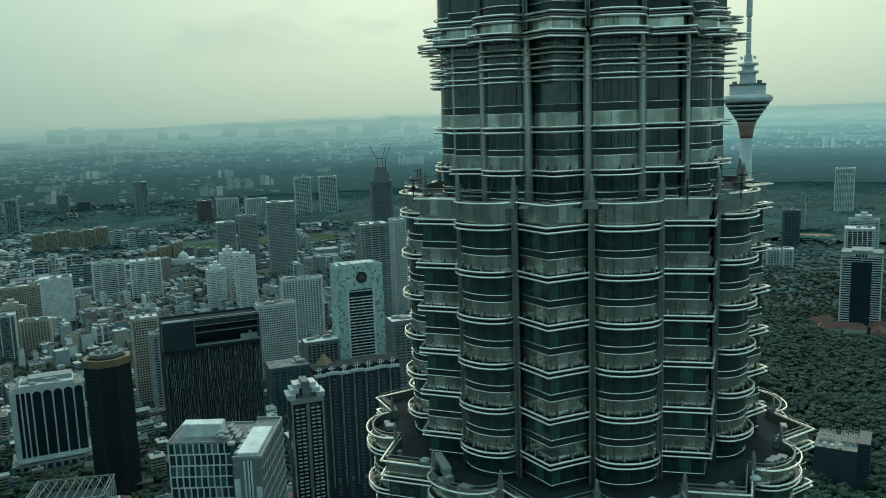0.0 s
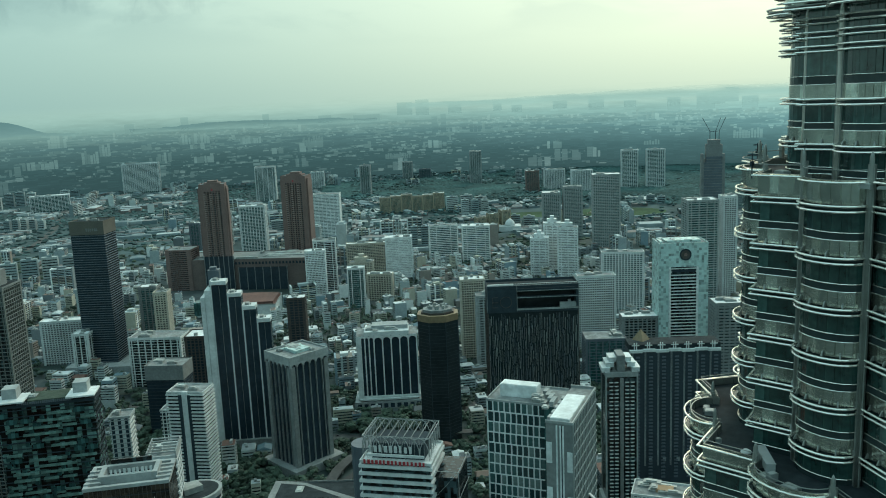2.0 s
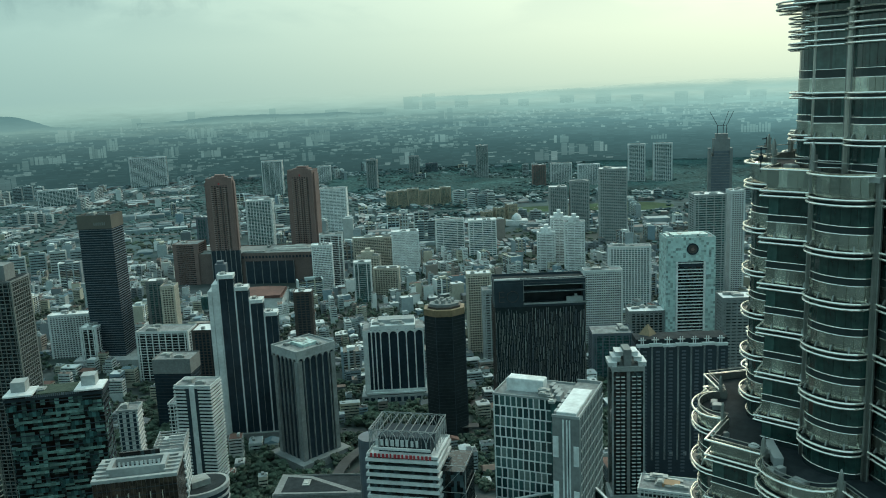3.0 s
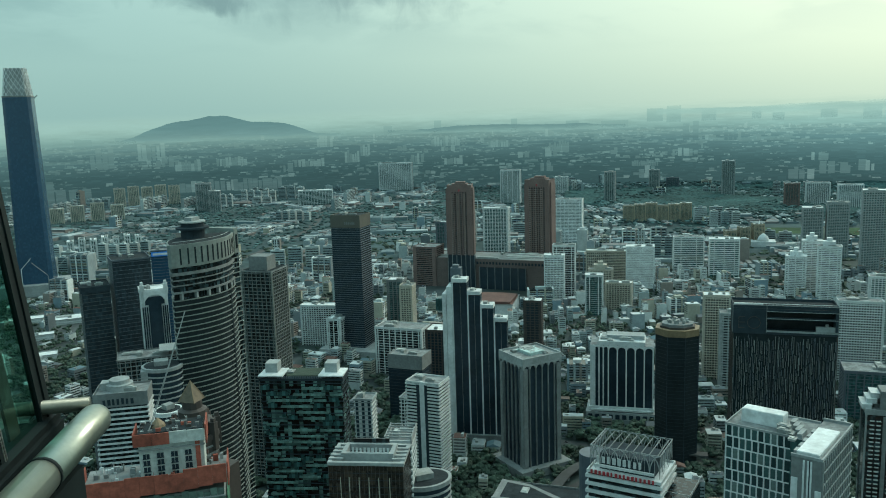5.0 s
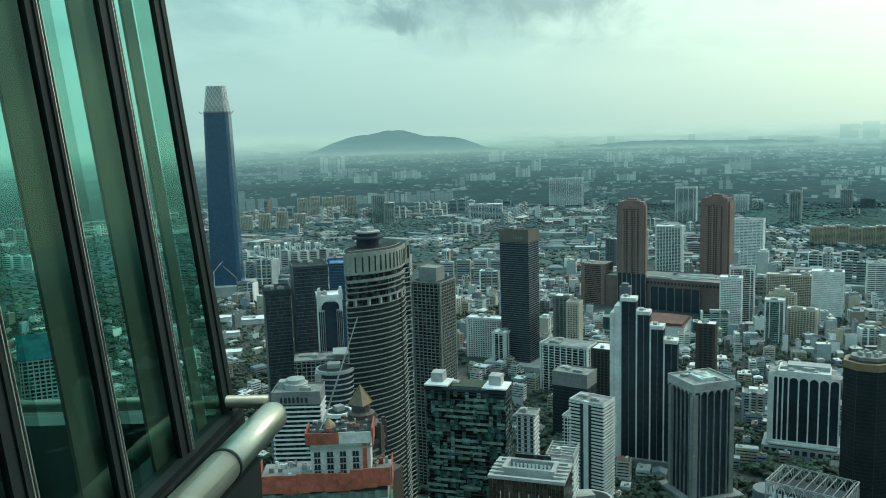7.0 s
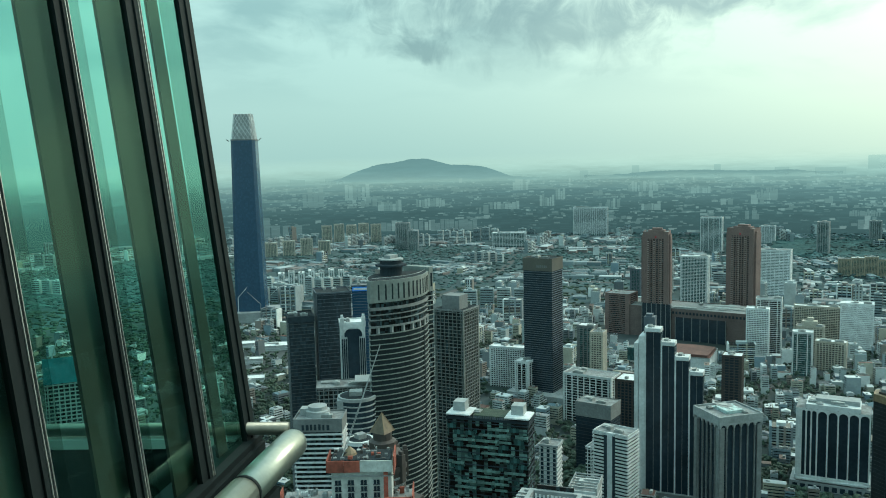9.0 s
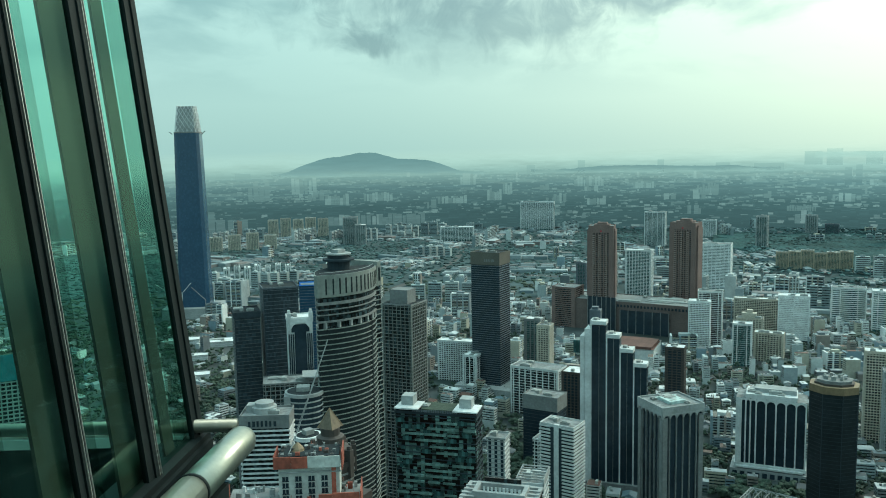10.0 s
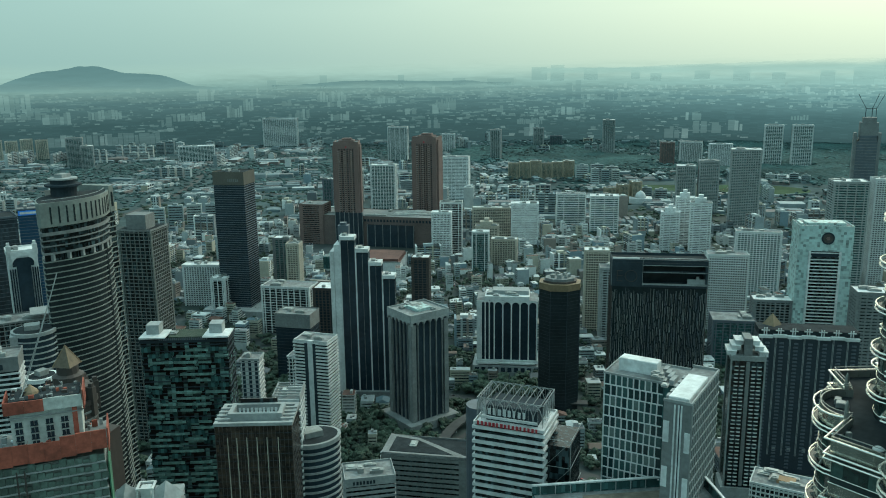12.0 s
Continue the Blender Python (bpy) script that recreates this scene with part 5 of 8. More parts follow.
# --- office with white frames round three-storey glass cells, and a white-capped wing
def framed_office():
    root = thing("office_block", -110, 420, 0, -1, "teal glass office block in staggered white frames with a white-capped wing", "office building")
    FOOT.append((-118, 430, 48))
    h1, h2 = 203.0, 203.0
    ch = 6.2
    glass = [mat("framed_glass_" + n, c, 0.12, 0, 0.25, 0.4, 0.1, spec=0.7) for n, c in (("deep", (0.018, 0.042, 0.046)), ("teal", (0.05, 0.105, 0.105)), ("blind", (0.13, 0.18, 0.175)))]
    rng = random.Random(21)

    def cells(x0, x1, nx, nz, place, frame):
        cw = (x1 - x0) / nx
        s = Shape().box(0, cw, -0.55, 0.0, 0, 0.62).box(0.0, 0.72, -0.55, 0.0, 0.62, ch)
        fr = s.mesh("window_frame", frame)
        pane = [Shape().box(0.72, cw, -0.12, 0.02, 0.62, ch).mesh("pane", g) for g in glass]
        for j in range(nz):
            off = (0.0, 0.5, 0.2)[j % 3]
            for i in range(nx):
                m = place(x0 + i * cw + off * (0 < i), h1 - (j + 1) * ch)
                ob = part("window_frame", fr, None, root, "", m)
                part("pane", pane[rng.choice((0, 0, 1, 1, 2) if i % 3 else (0, 1))], None, ob)

    part("main_body", Shape().box(-36, 4, -1.9, 26, 0, h1 - 0.1), TEALGLASS, root, "teal glazed wall")
    cells(-36, -3, 10, 15, lambda q, z: pose(q, -2, z), ROOFWHITE)
    part("main_parapet", Shape().box(-36.4, -3, -2.5, -1.9, h1, h1 + 1.2).box(-36.4, -35.8, -1.9, 26, h1, h1 + 1.2).box(-36.4, 4, 25.4, 26, h1, h1 + 1.2), PALE, root, "pale parapet")
    part("main_roof", Shape().box(-35.8, 4, -1.9, 25.4, h1 - 0.1, h1 + 0.1), ROOFGREY, root, "stained flat roof")
    part("plant_room", Shape().box(-31, -9.5, 7, 15, h1 + 0.1, h1 + 7).box(-30.6, -9.9, 7.4, 14.6, h1 + 7, h1 + 7.3), ROOFWHITE, root, "white plant room")
    for k in range(4):
        part("roof_step", Shape().box(-8 + k * 2.6, -5.6 + k * 2.6, 14 - k * 5, 20 - k * 4, h1 + 0.1, h1 + 2.6), PALE, root, "stepped pale roof wall")
    part("wing_body", Shape().box(4, 18.2, -23.6, 32, 0, h2 - 0.1), GREY, root, "grey wing wall")
    part("wing_roof", Shape().box(4.6, 17.6, -23, 31.4, h2 - 0.1, h2 + 0.1), ROOFGREY, root)
    part("wing_parapet", Shape().box(3.8, 18.4, -23.9, -23.1, h2, h2 + 1.4).box(17.6, 18.4, -23.1, 32, h2, h2 + 1.4).box(3.8, 18.4, 31.2, 32, h2, h2 + 1.4), PALE, root, "pale parapet")
    part("white_deck", Shape().box(6.0, 16.4, -22.4, 14, h2 + 0.1, h2 + 2.4).box(6.4, 16.0, -22, 13.6, h2 + 2.4, h2 + 2.6), ROOFWHITE, root, "white roof deck")
    for k in range(5):
        part("deck_tooth", Shape().box(3.9, 6.0, -20 + k * 7, -15.5 + k * 7, h2 + 0.1, h2 + 1.6), PALE, root)
    for z in range(6):
        part("wall_panel", Shape().box(4.2, 7.2, -23.9, -23.5, h2 - 22 - z * 25, h2 - 10.5 - z * 25), ROOFWHITE, root, "white wall panel")
        part("wall_panel", Shape().box(15.2, 18.0, -23.9, -23.5, h2 - 26 - z * 25, h2 - 15 - z * 25), ROOFWHITE, root)
    for q in (9.4, 11.4, 12.8):
        part("light_strip", Shape().box(q, q + 0.8, -24.0, -23.5, 0, h2 - 1), ROOFWHITE, root, "white upright strip")
    part("dark_slot", Shape().box(12.2, 12.8, -23.9, -23.5, 0, h2 - 1), BLACKGLASS, root)
    cells(-23, 31.5, 16, 13, lambda q, z: pose(18.2, q, z, 0, 0, 90), PALE)
    roof_plant(root, 26, 16, h1 + 0.1, 4, 7)


framed_office()


# --- slender white-framed apartment tower
def thin_tower():
    x, y, rz, w, d, h = -115.0, 680.0, 20.0, 27.0, 24.0, 134.0
    root = tower("apartment_tower", x, y, rz, w, d, h, "slender white-framed apartment tower with stepped roof", GLASS,
                 band=None, fh=3.3, crown=(PALE, 3.0), corner=(PALE, 1.3), plant=2)
    bal = Shape().box(-1.5, 1.5, -0.9, 0.3, -0.15, 0.35).box(-1.65, 1.65, -1.0, 0.3, 0.3, 0.5).mesh("balcony", WHITE)
    for i in range(5):
        px = -9.0 + i * 4.5
        for j in range(33):
            if i != 2:
                part("balcony", bal, None, root, "", pose(px, -d / 2, h - 8 - j * 3.4))
    part("lift_strip", Shape().box(-1.4, 1.4, -d / 2 - 0.7, -d / 2 + 0.5, 20, h - 4), GREY, root)
    for k, (a, z) in enumerate(((12.5, 0), (9, 4), (6, 8))):
        for sx in (-1, 1):
            part("roof_step", Shape().box(sx * a - 3.4, sx * a + 3.4, -8 + k * 2, 9, h + z, h + z + 3.4).box(sx * a - 3.8, sx * a + 3.8, -8.4 + k * 2, 9.4, h + z + 3.4, h + z + 4), WHITE, root, "white stepped roof block")
    part("roof_core", Shape().box(-3.2, 3.2, -9, 8, h, h + 15), GREY, root)
    part("podium", Shape().box(-16, 16, -14, 13, 0, 18), PALE, root)


thin_tower()


# --- bank tower: mint tile crown with a round sign, banded windows between strong piers
def logo_tower():
    x, y, rz, w, d, h = -103.0, 1074.6, 20.0, 61.0, 40.0, 175.4
    root = tower("bank_tower", x, y, rz, w, d, h, "mint tiled bank tower with banded windows and a round sign", GLASS,
                 band=(WHITE, 1.4, 0.3), fh=4.2, crown=(MINT, 30.0), plant=4, roof=ROOFGREY)
    for px in (-24.5, 24.5):
        part("side_panel", Shape().box(px - 5.6, px + 5.6, -d / 2 - 0.7, -d / 2 + 0.5, 0, h - 29), MINT, root, "mint tiled side panel")
    for px in (-30.0, -17.4, 17.4, 30.0):
        wd = 2.4
        part("pier", Shape().box(px - wd / 2, px + wd / 2, -d / 2 - 1.2, d / 2 + 1, 0, h - 30), ROOFWHITE if abs(px) < 20 else MINT, root, "smooth pale pier")
    part("recess", Shape().box(-15, 15, -d / 2 - 0.5, -d / 2 + 1, h - 37, h - 33), BLACKGLASS, root)
    part("attic", Shape().box(-21, 24, -10, 12, h, h + 3).box(-28, -24, -10, 12, h, h + 2), MINT, root)
    m = pose(2, -d / 2 - 0.6, h - 14, 90, 0, 0)
    part("sign_disc", Shape().lathe([(7.5, -0.2), (7.5, 0.5)], 28), CHARCOAL, root, "round dark sign", m)
    part("sign_ring", Shape().lathe([(5.6, 0.5), (5.6, 0.7)], 24), DARKBROWN, root, "dark ring", m)
    part("sign_mark", Shape().lathe([(2.4, 0.7), (2.4, 0.9)], 6), BROWN, root, "dull red centre mark", m)


logo_tower()


# --- big curved office tower with many thin pale bands
def petal_tower():
    # lens-shaped plan: local x runs along its length, -y is the bowed face towards the room
    root = thing("curved_tower", -540.0, 375.0, 0, 103.5, "tall curved grey tower with close thin bands and a slotted crown", "office tower")
    FOOT.append((-540, 375, 44))

    def lens(g, u0=-34.5, u1=34.5, bow=13.0, back=22.0):
        front = [(u0 + (u1 - u0) * i / 28, -6.5 - g - bow * (1 - ((i - 14) / 14) ** 2)) for i in range(29)]
        rear = [(u1 + (u0 - u1) * i / 12, -5.5 + g + back * (1 - ((i - 6) / 6) ** 2)) for i in range(13)]
        return [(u + (g if u > 0 else -g) * (abs(u) > 30), v) for u, v in front + rear]

    h = 281.0
    part("body", Shape().prism(lens(0), 0, h - 41), SMOKED, root, "dark glazed wall")
    me = Shape().prism(lens(0.55), 0, 0.75).mesh("floor_band", STONEGREY)
    for i in range(58):
        part("floor_band", me, None, root, "thin grey storey band", pose(0, 0, h - 42 - i * 4.0))
    part("open_storey", Shape().prism(lens(-2.5), h - 41, h - 35), GLASS, root, "recessed glazed sky lobby")
    pillar = Shape().box(-0.9, 0.9, -1.4, 1.0, h - 41, h - 36).mesh("pillar", PALE)
    line = lens(0)[:29]
    for i in range(2, 27, 4):
        px, py = line[i]
        part("pillar", pillar, None, root, "pale pillar", pose(px, py + 1.2, 0))
    part("upper_body", Shape().prism(lens(-0.6), h - 36, h - 17), GLASS, root, "dark glazed upper storeys")
    for z, g, t in ((h - 36.5, 0.5, 1.4), (h - 31, 0.3, 0.8), (h - 27, 0.3, 0.8), (h - 23, 0.6, 2.2)):
        part("cornice", Shape().prism(lens(g), z, z + t), GREY, root, "grey cornice")
    part("crown", Shape().prism(lens(0.9), h - 17, h), STONEGREY, root, "pale crown wall")
    slot = Shape().box(-0.55, 0.55, -0.35, 0.6, h - 15, h - 3).mesh("slot", SMOKED)
    crown = lens(0.9)[:29]
    for i in range(2, 28, 2):
        (ax, ay), (bx, by) = crown[i - 1], crown[i + 1] if i < 27 else crown[28]
        part("slot", slot, None, root, "dark upright slot", pose(crown[i][0], crown[i][1], 0, 0, 0, math.degrees(math.atan2(by - ay, bx - ax))))
    part("roof", Shape().prism(lens(-0.4), h, h + 0.2), DECK, root)
    part("joint", Shape().box(14.4, 16.0, -17.6, -14.5, 0, h - 41), SMOKED, root, "dark upright joint")
    part("roof_drum", Shape().lathe([(9, h), (9, h + 7), (12.5, h + 7.2), (12.5, h + 8.6), (8.6, h + 9), (8.6, h + 12)], 24, 2, 4), CHARCOAL, root, "dark roof drum", smooth=False)
    part("roof_cap", Shape().lathe([(10, h + 12), (10, h + 13), (6, h + 13.4)], 24, 2, 4).box(-3, 6, 0, 7, h + 13, h + 16), PALE, root, "white roof cap")
    part("roof_rail", Shape().pipe([(u * 0.9, v * 0.85, h + 1.6) for u, v in crown], 0.2, 5), PALE, root)
    # second petal behind
    part("wing", Shape().prism([(28, -9), (38, -9), (41, 2), (38, 16), (28, 18)], 0, h - 17), GLASS, root, "dark glazed rear wing")
    me = Shape().prism([(28, -9.6), (38.4, -9.6), (41.6, 2), (38.4, 16.6), (28, 18.6)], 0, 0.75).mesh("wing_band", STONEGREY)
    for i in range(66):
        part("wing_band", me, None, root, "", pose(0, 0, h - 21 - i * 4.0))
    part("wing_crown", Shape().prism([(33.5, -9.4), (38.2, -9.4), (41.4, 2), (38.2, 16.4), (33.5, 18)], h - 17, h + 3), STONEGREY, root, "pale wing crown")
    part("wing_slot", Shape().box(35.2, 37.0, -9.8, -8.0, h - 13, h - 2), SMOKED, root)


petal_tower()


# --- very tall blue tower with a lattice crown
def blue_tower():
    root = thing("skyscraper", -1847, 867, 0, 55, "very tall tapering blue glass skyscraper with a lattice crown", "skyscraper")
    FOOT.append((-1847, 867, 70))

    def octo(a):
        c = a * 0.78
        return [(a, -c), (a, c), (c, a), (-c, a), (-a, c), (-a, -c), (-c, -a), (c, -a)]
    part("shaft", Shape().prism(octo(35), 20, 428, scale=0.80), BLUEGLASS, root, "deep blue glass wall")
    part("podium", Shape().box(-70, 75, -58, 50, 0, 24), PALE, root, "pale grey podium wall")
    for px, lean in ((-52, -30), (-24, 22), (48, 26)):
        part("crane", Shape().pipe([(px, -48, 24), (px, -48, 62)], 0.8, 4).pipe([(px, -48, 60), (px + lean, -52, 84)], 0.6, 4), ROOFWHITE, root, "white building crane")
    part("dark_storey", Shape().prism(octo(30.6), 262, 268), CHARCOAL, root)
    part("neck", Shape().prism(octo(28.4), 428, 431), GREY, root)
    part("crown_core", Shape().prism(octo(25), 431, 489, scale=0.72), PALE, root, "pale grey crown")
    s = Shape()
    for k in range(8):
        p, q = octo(27)[k], octo(27)[(k + 1) % 8]
        cols = max(1, round(math.hypot(p[0] - q[0], p[1] - q[1]) / 11))
        for c in range(cols):
            for row in range(8):
                z0, z1 = 431 + row * 7.4, 431 + (row + 1) * 7.4
                sc = lambda z: 1 - 0.27 * (z - 431) / 60
                pt = lambda u, z: ((p[0] + (q[0] - p[0]) * u) * sc(z), (p[1] + (q[1] - p[1]) * u) * sc(z), z)
                a, b = (c + 0.5 * (row % 2)) / cols, (c + 0.5 + 0.5 * (row % 2)) / cols
                s.pipe([pt(min(1, a), z0), pt(min(1, b), z1)], 0.55, 4)
                s.pipe([pt(min(1, b), z0), pt(min(1, a), z1)], 0.55, 4)
    lat = part("lattice", s, ROOFWHITE, root, "white crossed lattice")
    lat["kind"] = "stuff"
    part("crane", Shape().pipe([(-34, -10, 426), (-40, -14, 431)], 0.8, 5).pipe([(30, 10, 426), (36, 14, 433)], 0.8, 5), CHARCOAL, root, "small roof crane")
    part("site_crane", Shape().pipe([(30, -60, 0), (30, -60, 45), (0, -60, 75)], 0.7, 5).pipe([(55, -55, 0), (55, -55, 40)], 0.7, 5), PALE, root, "pale building-site crane")


blue_tower()


# --- telecommunication tower on its hill
def mast_tower():
    root = thing("telecom_tower", 386, 1031, 0, 0, "slim concrete telecom tower with a banded cup-shaped head", "tower")
    FOOT.append((386, 1031, 40))
    part("shaft", Shape().lathe([(13, 0), (9, 60), (7.6, 160), (7.3, 332)], 24), WHITE, root, "ribbed pale concrete shaft", smooth=True)
    part("collar", Shape().lathe([(7.4, 328), (8.0, 334), (9.4, 341), (11.5, 348)], 24), mat("red_brown_collar", (0.34, 0.19, 0.165), 0.7), root, "red-brown collar", smooth=True)
    for i in range(5):
        r0, r1 = 10.5 + 18 * (i / 5), 10.5 + 18 * ((i + 1) / 5)
        z0, z1 = 347 + 27 * (i / 5), 347 + 27 * ((i + 1) / 5)
        part("head_glass", Shape().lathe([(r0, z0), (r0 + (r1 - r0) * 0.6, z0 + (z1 - z0) * 0.6)], 28), BLACKGLASS, root, "dark window ring", smooth=True)
        part("head_ring", Shape().lathe([(r0 + (r1 - r0) * 0.6 + 0.5, z0 + (z1 - z0) * 0.6), (r1 + 0.6, z1)], 28), WHITE, root, "pale ring", smooth=True)
    part("head_top", Shape().lathe([(29.5, 374), (29.5, 377), (27.5, 380), (21, 381), (21, 391), (19, 393), (9, 394)], 28), WHITE, root, "pale roof drum")
    part("roof_gear", Shape().lathe([(20.5, 391), (21.5, 392), (21.5, 394), (20, 394)], 28).box(-18, -14, -3, 3, 392, 397).box(12, 17, -2, 2, 392, 398), GREY, root)
    part("neck", Shape().lathe([(9.5, 393), (9, 405), (12.5, 407), (12.5, 409), (7, 410), (7, 414), (11, 416), (11, 418), (5, 420), (4.5, 428)], 20), WHITE, root)
    for z, r in ((417, 12), (425, 9)):
        for i in range(6):
            a = i * math.pi / 3
            part("dish", Shape().lathe([(0.3, -1.0), (2.0, 0)], 12), WHITE, root, "white dish", pose(r * math.cos(a), r * math.sin(a), z, 90, 0, math.degrees(a) + 90))
    part("mast", Shape().lathe([(3.0, 428), (2.8, 470), (2.0, 472), (3.6, 474), (3.4, 530)], 12), WHITE, root, "slim lattice-grey antenna mast")


mast_tower()


# --- dark finely banded tower
def dark_tower():
    root = tower("office_tower", -893, 886, 20, 48, 40, 219, "dark blue-grey tower with close thin bands and a brown top", BLACKGLASS,
                 band=(BLUEGREY, 0.9, 0.25), fh=3.4, crown=(mat("brown_grey_top", (0.10, 0.095, 0.08), 0.7), 18.0), plant=3, roof=DECK)
    sign_bars(root, "sign", 8, -20.6, 206, 18, 4.5, 6, GREY)
    part("podium", Shape().box(-45, 50, -40, 30, 0, 14), PALE, root)


dark_tower()


# --- twin brown towers over a long podium
def brown_twins():
    for x, y, rz, w, h, cap in ((-1070.9, 1406.3, 30, 51, 213, 3.5), (-955.1, 1531.9, 12, 54, 217, 4.0)):
        root = tower("brown_tower", x, y, rz, w, 40, h, "red-brown high-rise with pale window rows and stepped top", GLASS,
                     band=(BROWN, 1.7, 0.15), fh=4.3, fin=(BROWN, 5.6, 1.8, 0.5), side_fin=(BROWN, 5.6, 2.0, 0.5), crown=(BROWN, 14.0), plant=3,
                     corner=(BROWN, 9.0), category="high-rise", group="twin brown towers")
        part("attic", Shape().box(-w * 0.32, w * 0.32, -12, 12, h, h + cap).box(-w * 0.18, w * 0.22, -8, 8, h + cap, h + cap + 4), BROWN, root)
        for px in (-w * 0.30, -w * 0.06, w * 0.20):
            s = Shape()
            for j in range(44):
                s.box(px - 2.2, px + 2.2, -21.4, -20.2, h - 20 - j * 4.3, h - 18.4 - j * 4.3)
            part("ribbed_bay", s, PALEBROWN, root, "pale brown ribbed bay")["kind"] = "stuff"
        for px in (-w * 0.5, w * 0.5):
            part("side_shaft", Shape().box(px - 4, px + 4, -14, 14, 0, h - 9).box(px - 3, px + 3, -10, 10, h - 9, h - 5), BROWN, root, "stepped brown side shaft")
        part("sign", Shape().box(-1.6, 1.6, -20.9, -20.2, h - 12, h - 8), REDSIGN, root, "small red sign")
    root = tower("shopping_podium", -1010, 1390, 17, 300, 90, 62, "long brown shopping podium with dark glass bays", PODIUM, plant=8, roof=GREY, seed=5,
                 crown=(PODIUM, 8.0), fin=None, category="mall")
    for px, w, hh in ((-38, 60, 70), (52, 100, 46)):
        part("glass_bay", Shape().box(px - w / 2, px + w / 2, -49, -44, 0, hh), BLACKGLASS, root, "dark blue glass bay")
        for i in range(7):
            q = px - w / 2 + w * i / 6
            part("bay_fin", Shape().box(q - 0.6, q + 0.6, -49.8, -48.8, 0, hh + 1), GREY, root)
    s = Shape()
    for i in range(24):
        s.box(-20 + i * 7.0, -16 + i * 7.0, -45.4, -44.6, 52, 57)
    part("arcade_windows", s, BLACKGLASS, root, "row of small dark windows")["kind"] = "stuff"
    tower("brown_block", -1128, 1352, 17, 52, 50, 84, "round-cornered brown block beside the podium", GLASS, band=(BROWN, 2.2, 0.2), fh=4.2, plant=2, corner=(BROWN, 8))


brown_twins()


# --- dark hotel with a framed roof garden
def dark_hotel():
    x, y, rz, w, d, h = -278.0, 281.0, 32.0, 38.0, 24.0, 197.0
    x, y = x - math.sin(radians(rz)) * d / 2, y + math.cos(radians(rz)) * d / 2
    root = thing("hotel_tower", x, y, 0, rz, "dark brown glass hotel tower with a pale roof frame", "hotel tower")
    FOOT.append((x, y, 32))
    part("body", Shape().box(-w / 2, w / 2, -d / 2, d / 2, 0, h), mat("bronze_glass", (0.035, 0.026, 0.018), 0.25, 0, 0.35, 0.6, 0.08, cell=(2.2, 2.2, 3.6, 0.6)), root, "dark bronze glass wall")
    me = Shape().box(-0.12, 0.12, -0.25, 0.1, 0, h).mesh("mullion", DARKBROWN)
    for i in range(20):
        part("mullion", me, None, root, "", pose(-w / 2 + i * 2, -d / 2, 0))
    ms = Shape().box(-w / 2 - 0.1, w / 2 + 0.1, -d / 2 - 0.1, d / 2 + 0.1, 0, 0.3).mesh("storey_line", CHARCOAL)
    for i in range(50):
        part("storey_line", ms, None, root, "", pose(0, 0, h - 4 - i * 3.7))
    for q in (-13, -8.5, -3.5, 1.5, 6.5, 12):
        part("light_strip", Shape().box(q - 0.2, q + 0.2, -d / 2 - 0.4, -d / 2, 60, h - 6), CREAM, root, "thin pale strip")
    part("roof", Shape().box(-w / 2, w / 2, -d / 2, d / 2, h, h + 0.3), ROOFGREY, root)
    part("roof_frame", box_parapet(Shape(), w + 1.0, d + 1.0, h + 0.3, 1.6, 2.0), PALE, root, "pale roof frame")
    part("roof_pool", box_parapet(Shape(), 27, 14, h + 0.3, 4.2, 2.2), PALE, root, "pale stepped roof ring")
    part("roof_well", Shape().box(-11, 11, -4.5, 4.5, h + 0.3, h + 1.2), BLACKGLASS, root)
    part("back_screen", Shape().box(-10, 9, 7.4, 8.4, h, h + 6.5), GLASS, root)
    for k in range(4):
        part("slat", Shape().box(-w / 2 - 0.5, -w / 2 + 7, -9 + k * 4.5, -7.4 + k * 4.5, h + 1.9, h + 2.6), PALE, root)
        part("slat", Shape().box(w / 2 - 6, w / 2 + 0.5, -9 + k * 4.5, -7.4 + k * 4.5, h + 1.9, h + 2.6), PALE, root)
    sign_bars(root, "sign", 2, -5.5, h + 4.5, 20, 2.6, 10, WHITE)
    root2 = tower("hotel_wing", -290.5, 320.0, 32, 14, 18, 193, "white gridded hotel wing with roof pergola", GLASS, band=(WHITE, 1.3, 0.3), fh=3.6, fin=(WHITE, 3.6, 1.0, 0.3), side_fin=(WHITE, 4, 1.2, 0.3), plant=1)
    for i in range(6):
        part("pergola_beam", Shape().box(-7.6, 7.6, -10 + i * 3.8, -9.4 + i * 3.8, 196.4, 197), PALE, root2)
    part("pergola_frame", Shape().box(-7.6, -7.0, -10.5, 10.5, 193, 197).box(7.0, 7.6, -10.5, 10.5, 193, 197), PALE, root2)


dark_hotel()


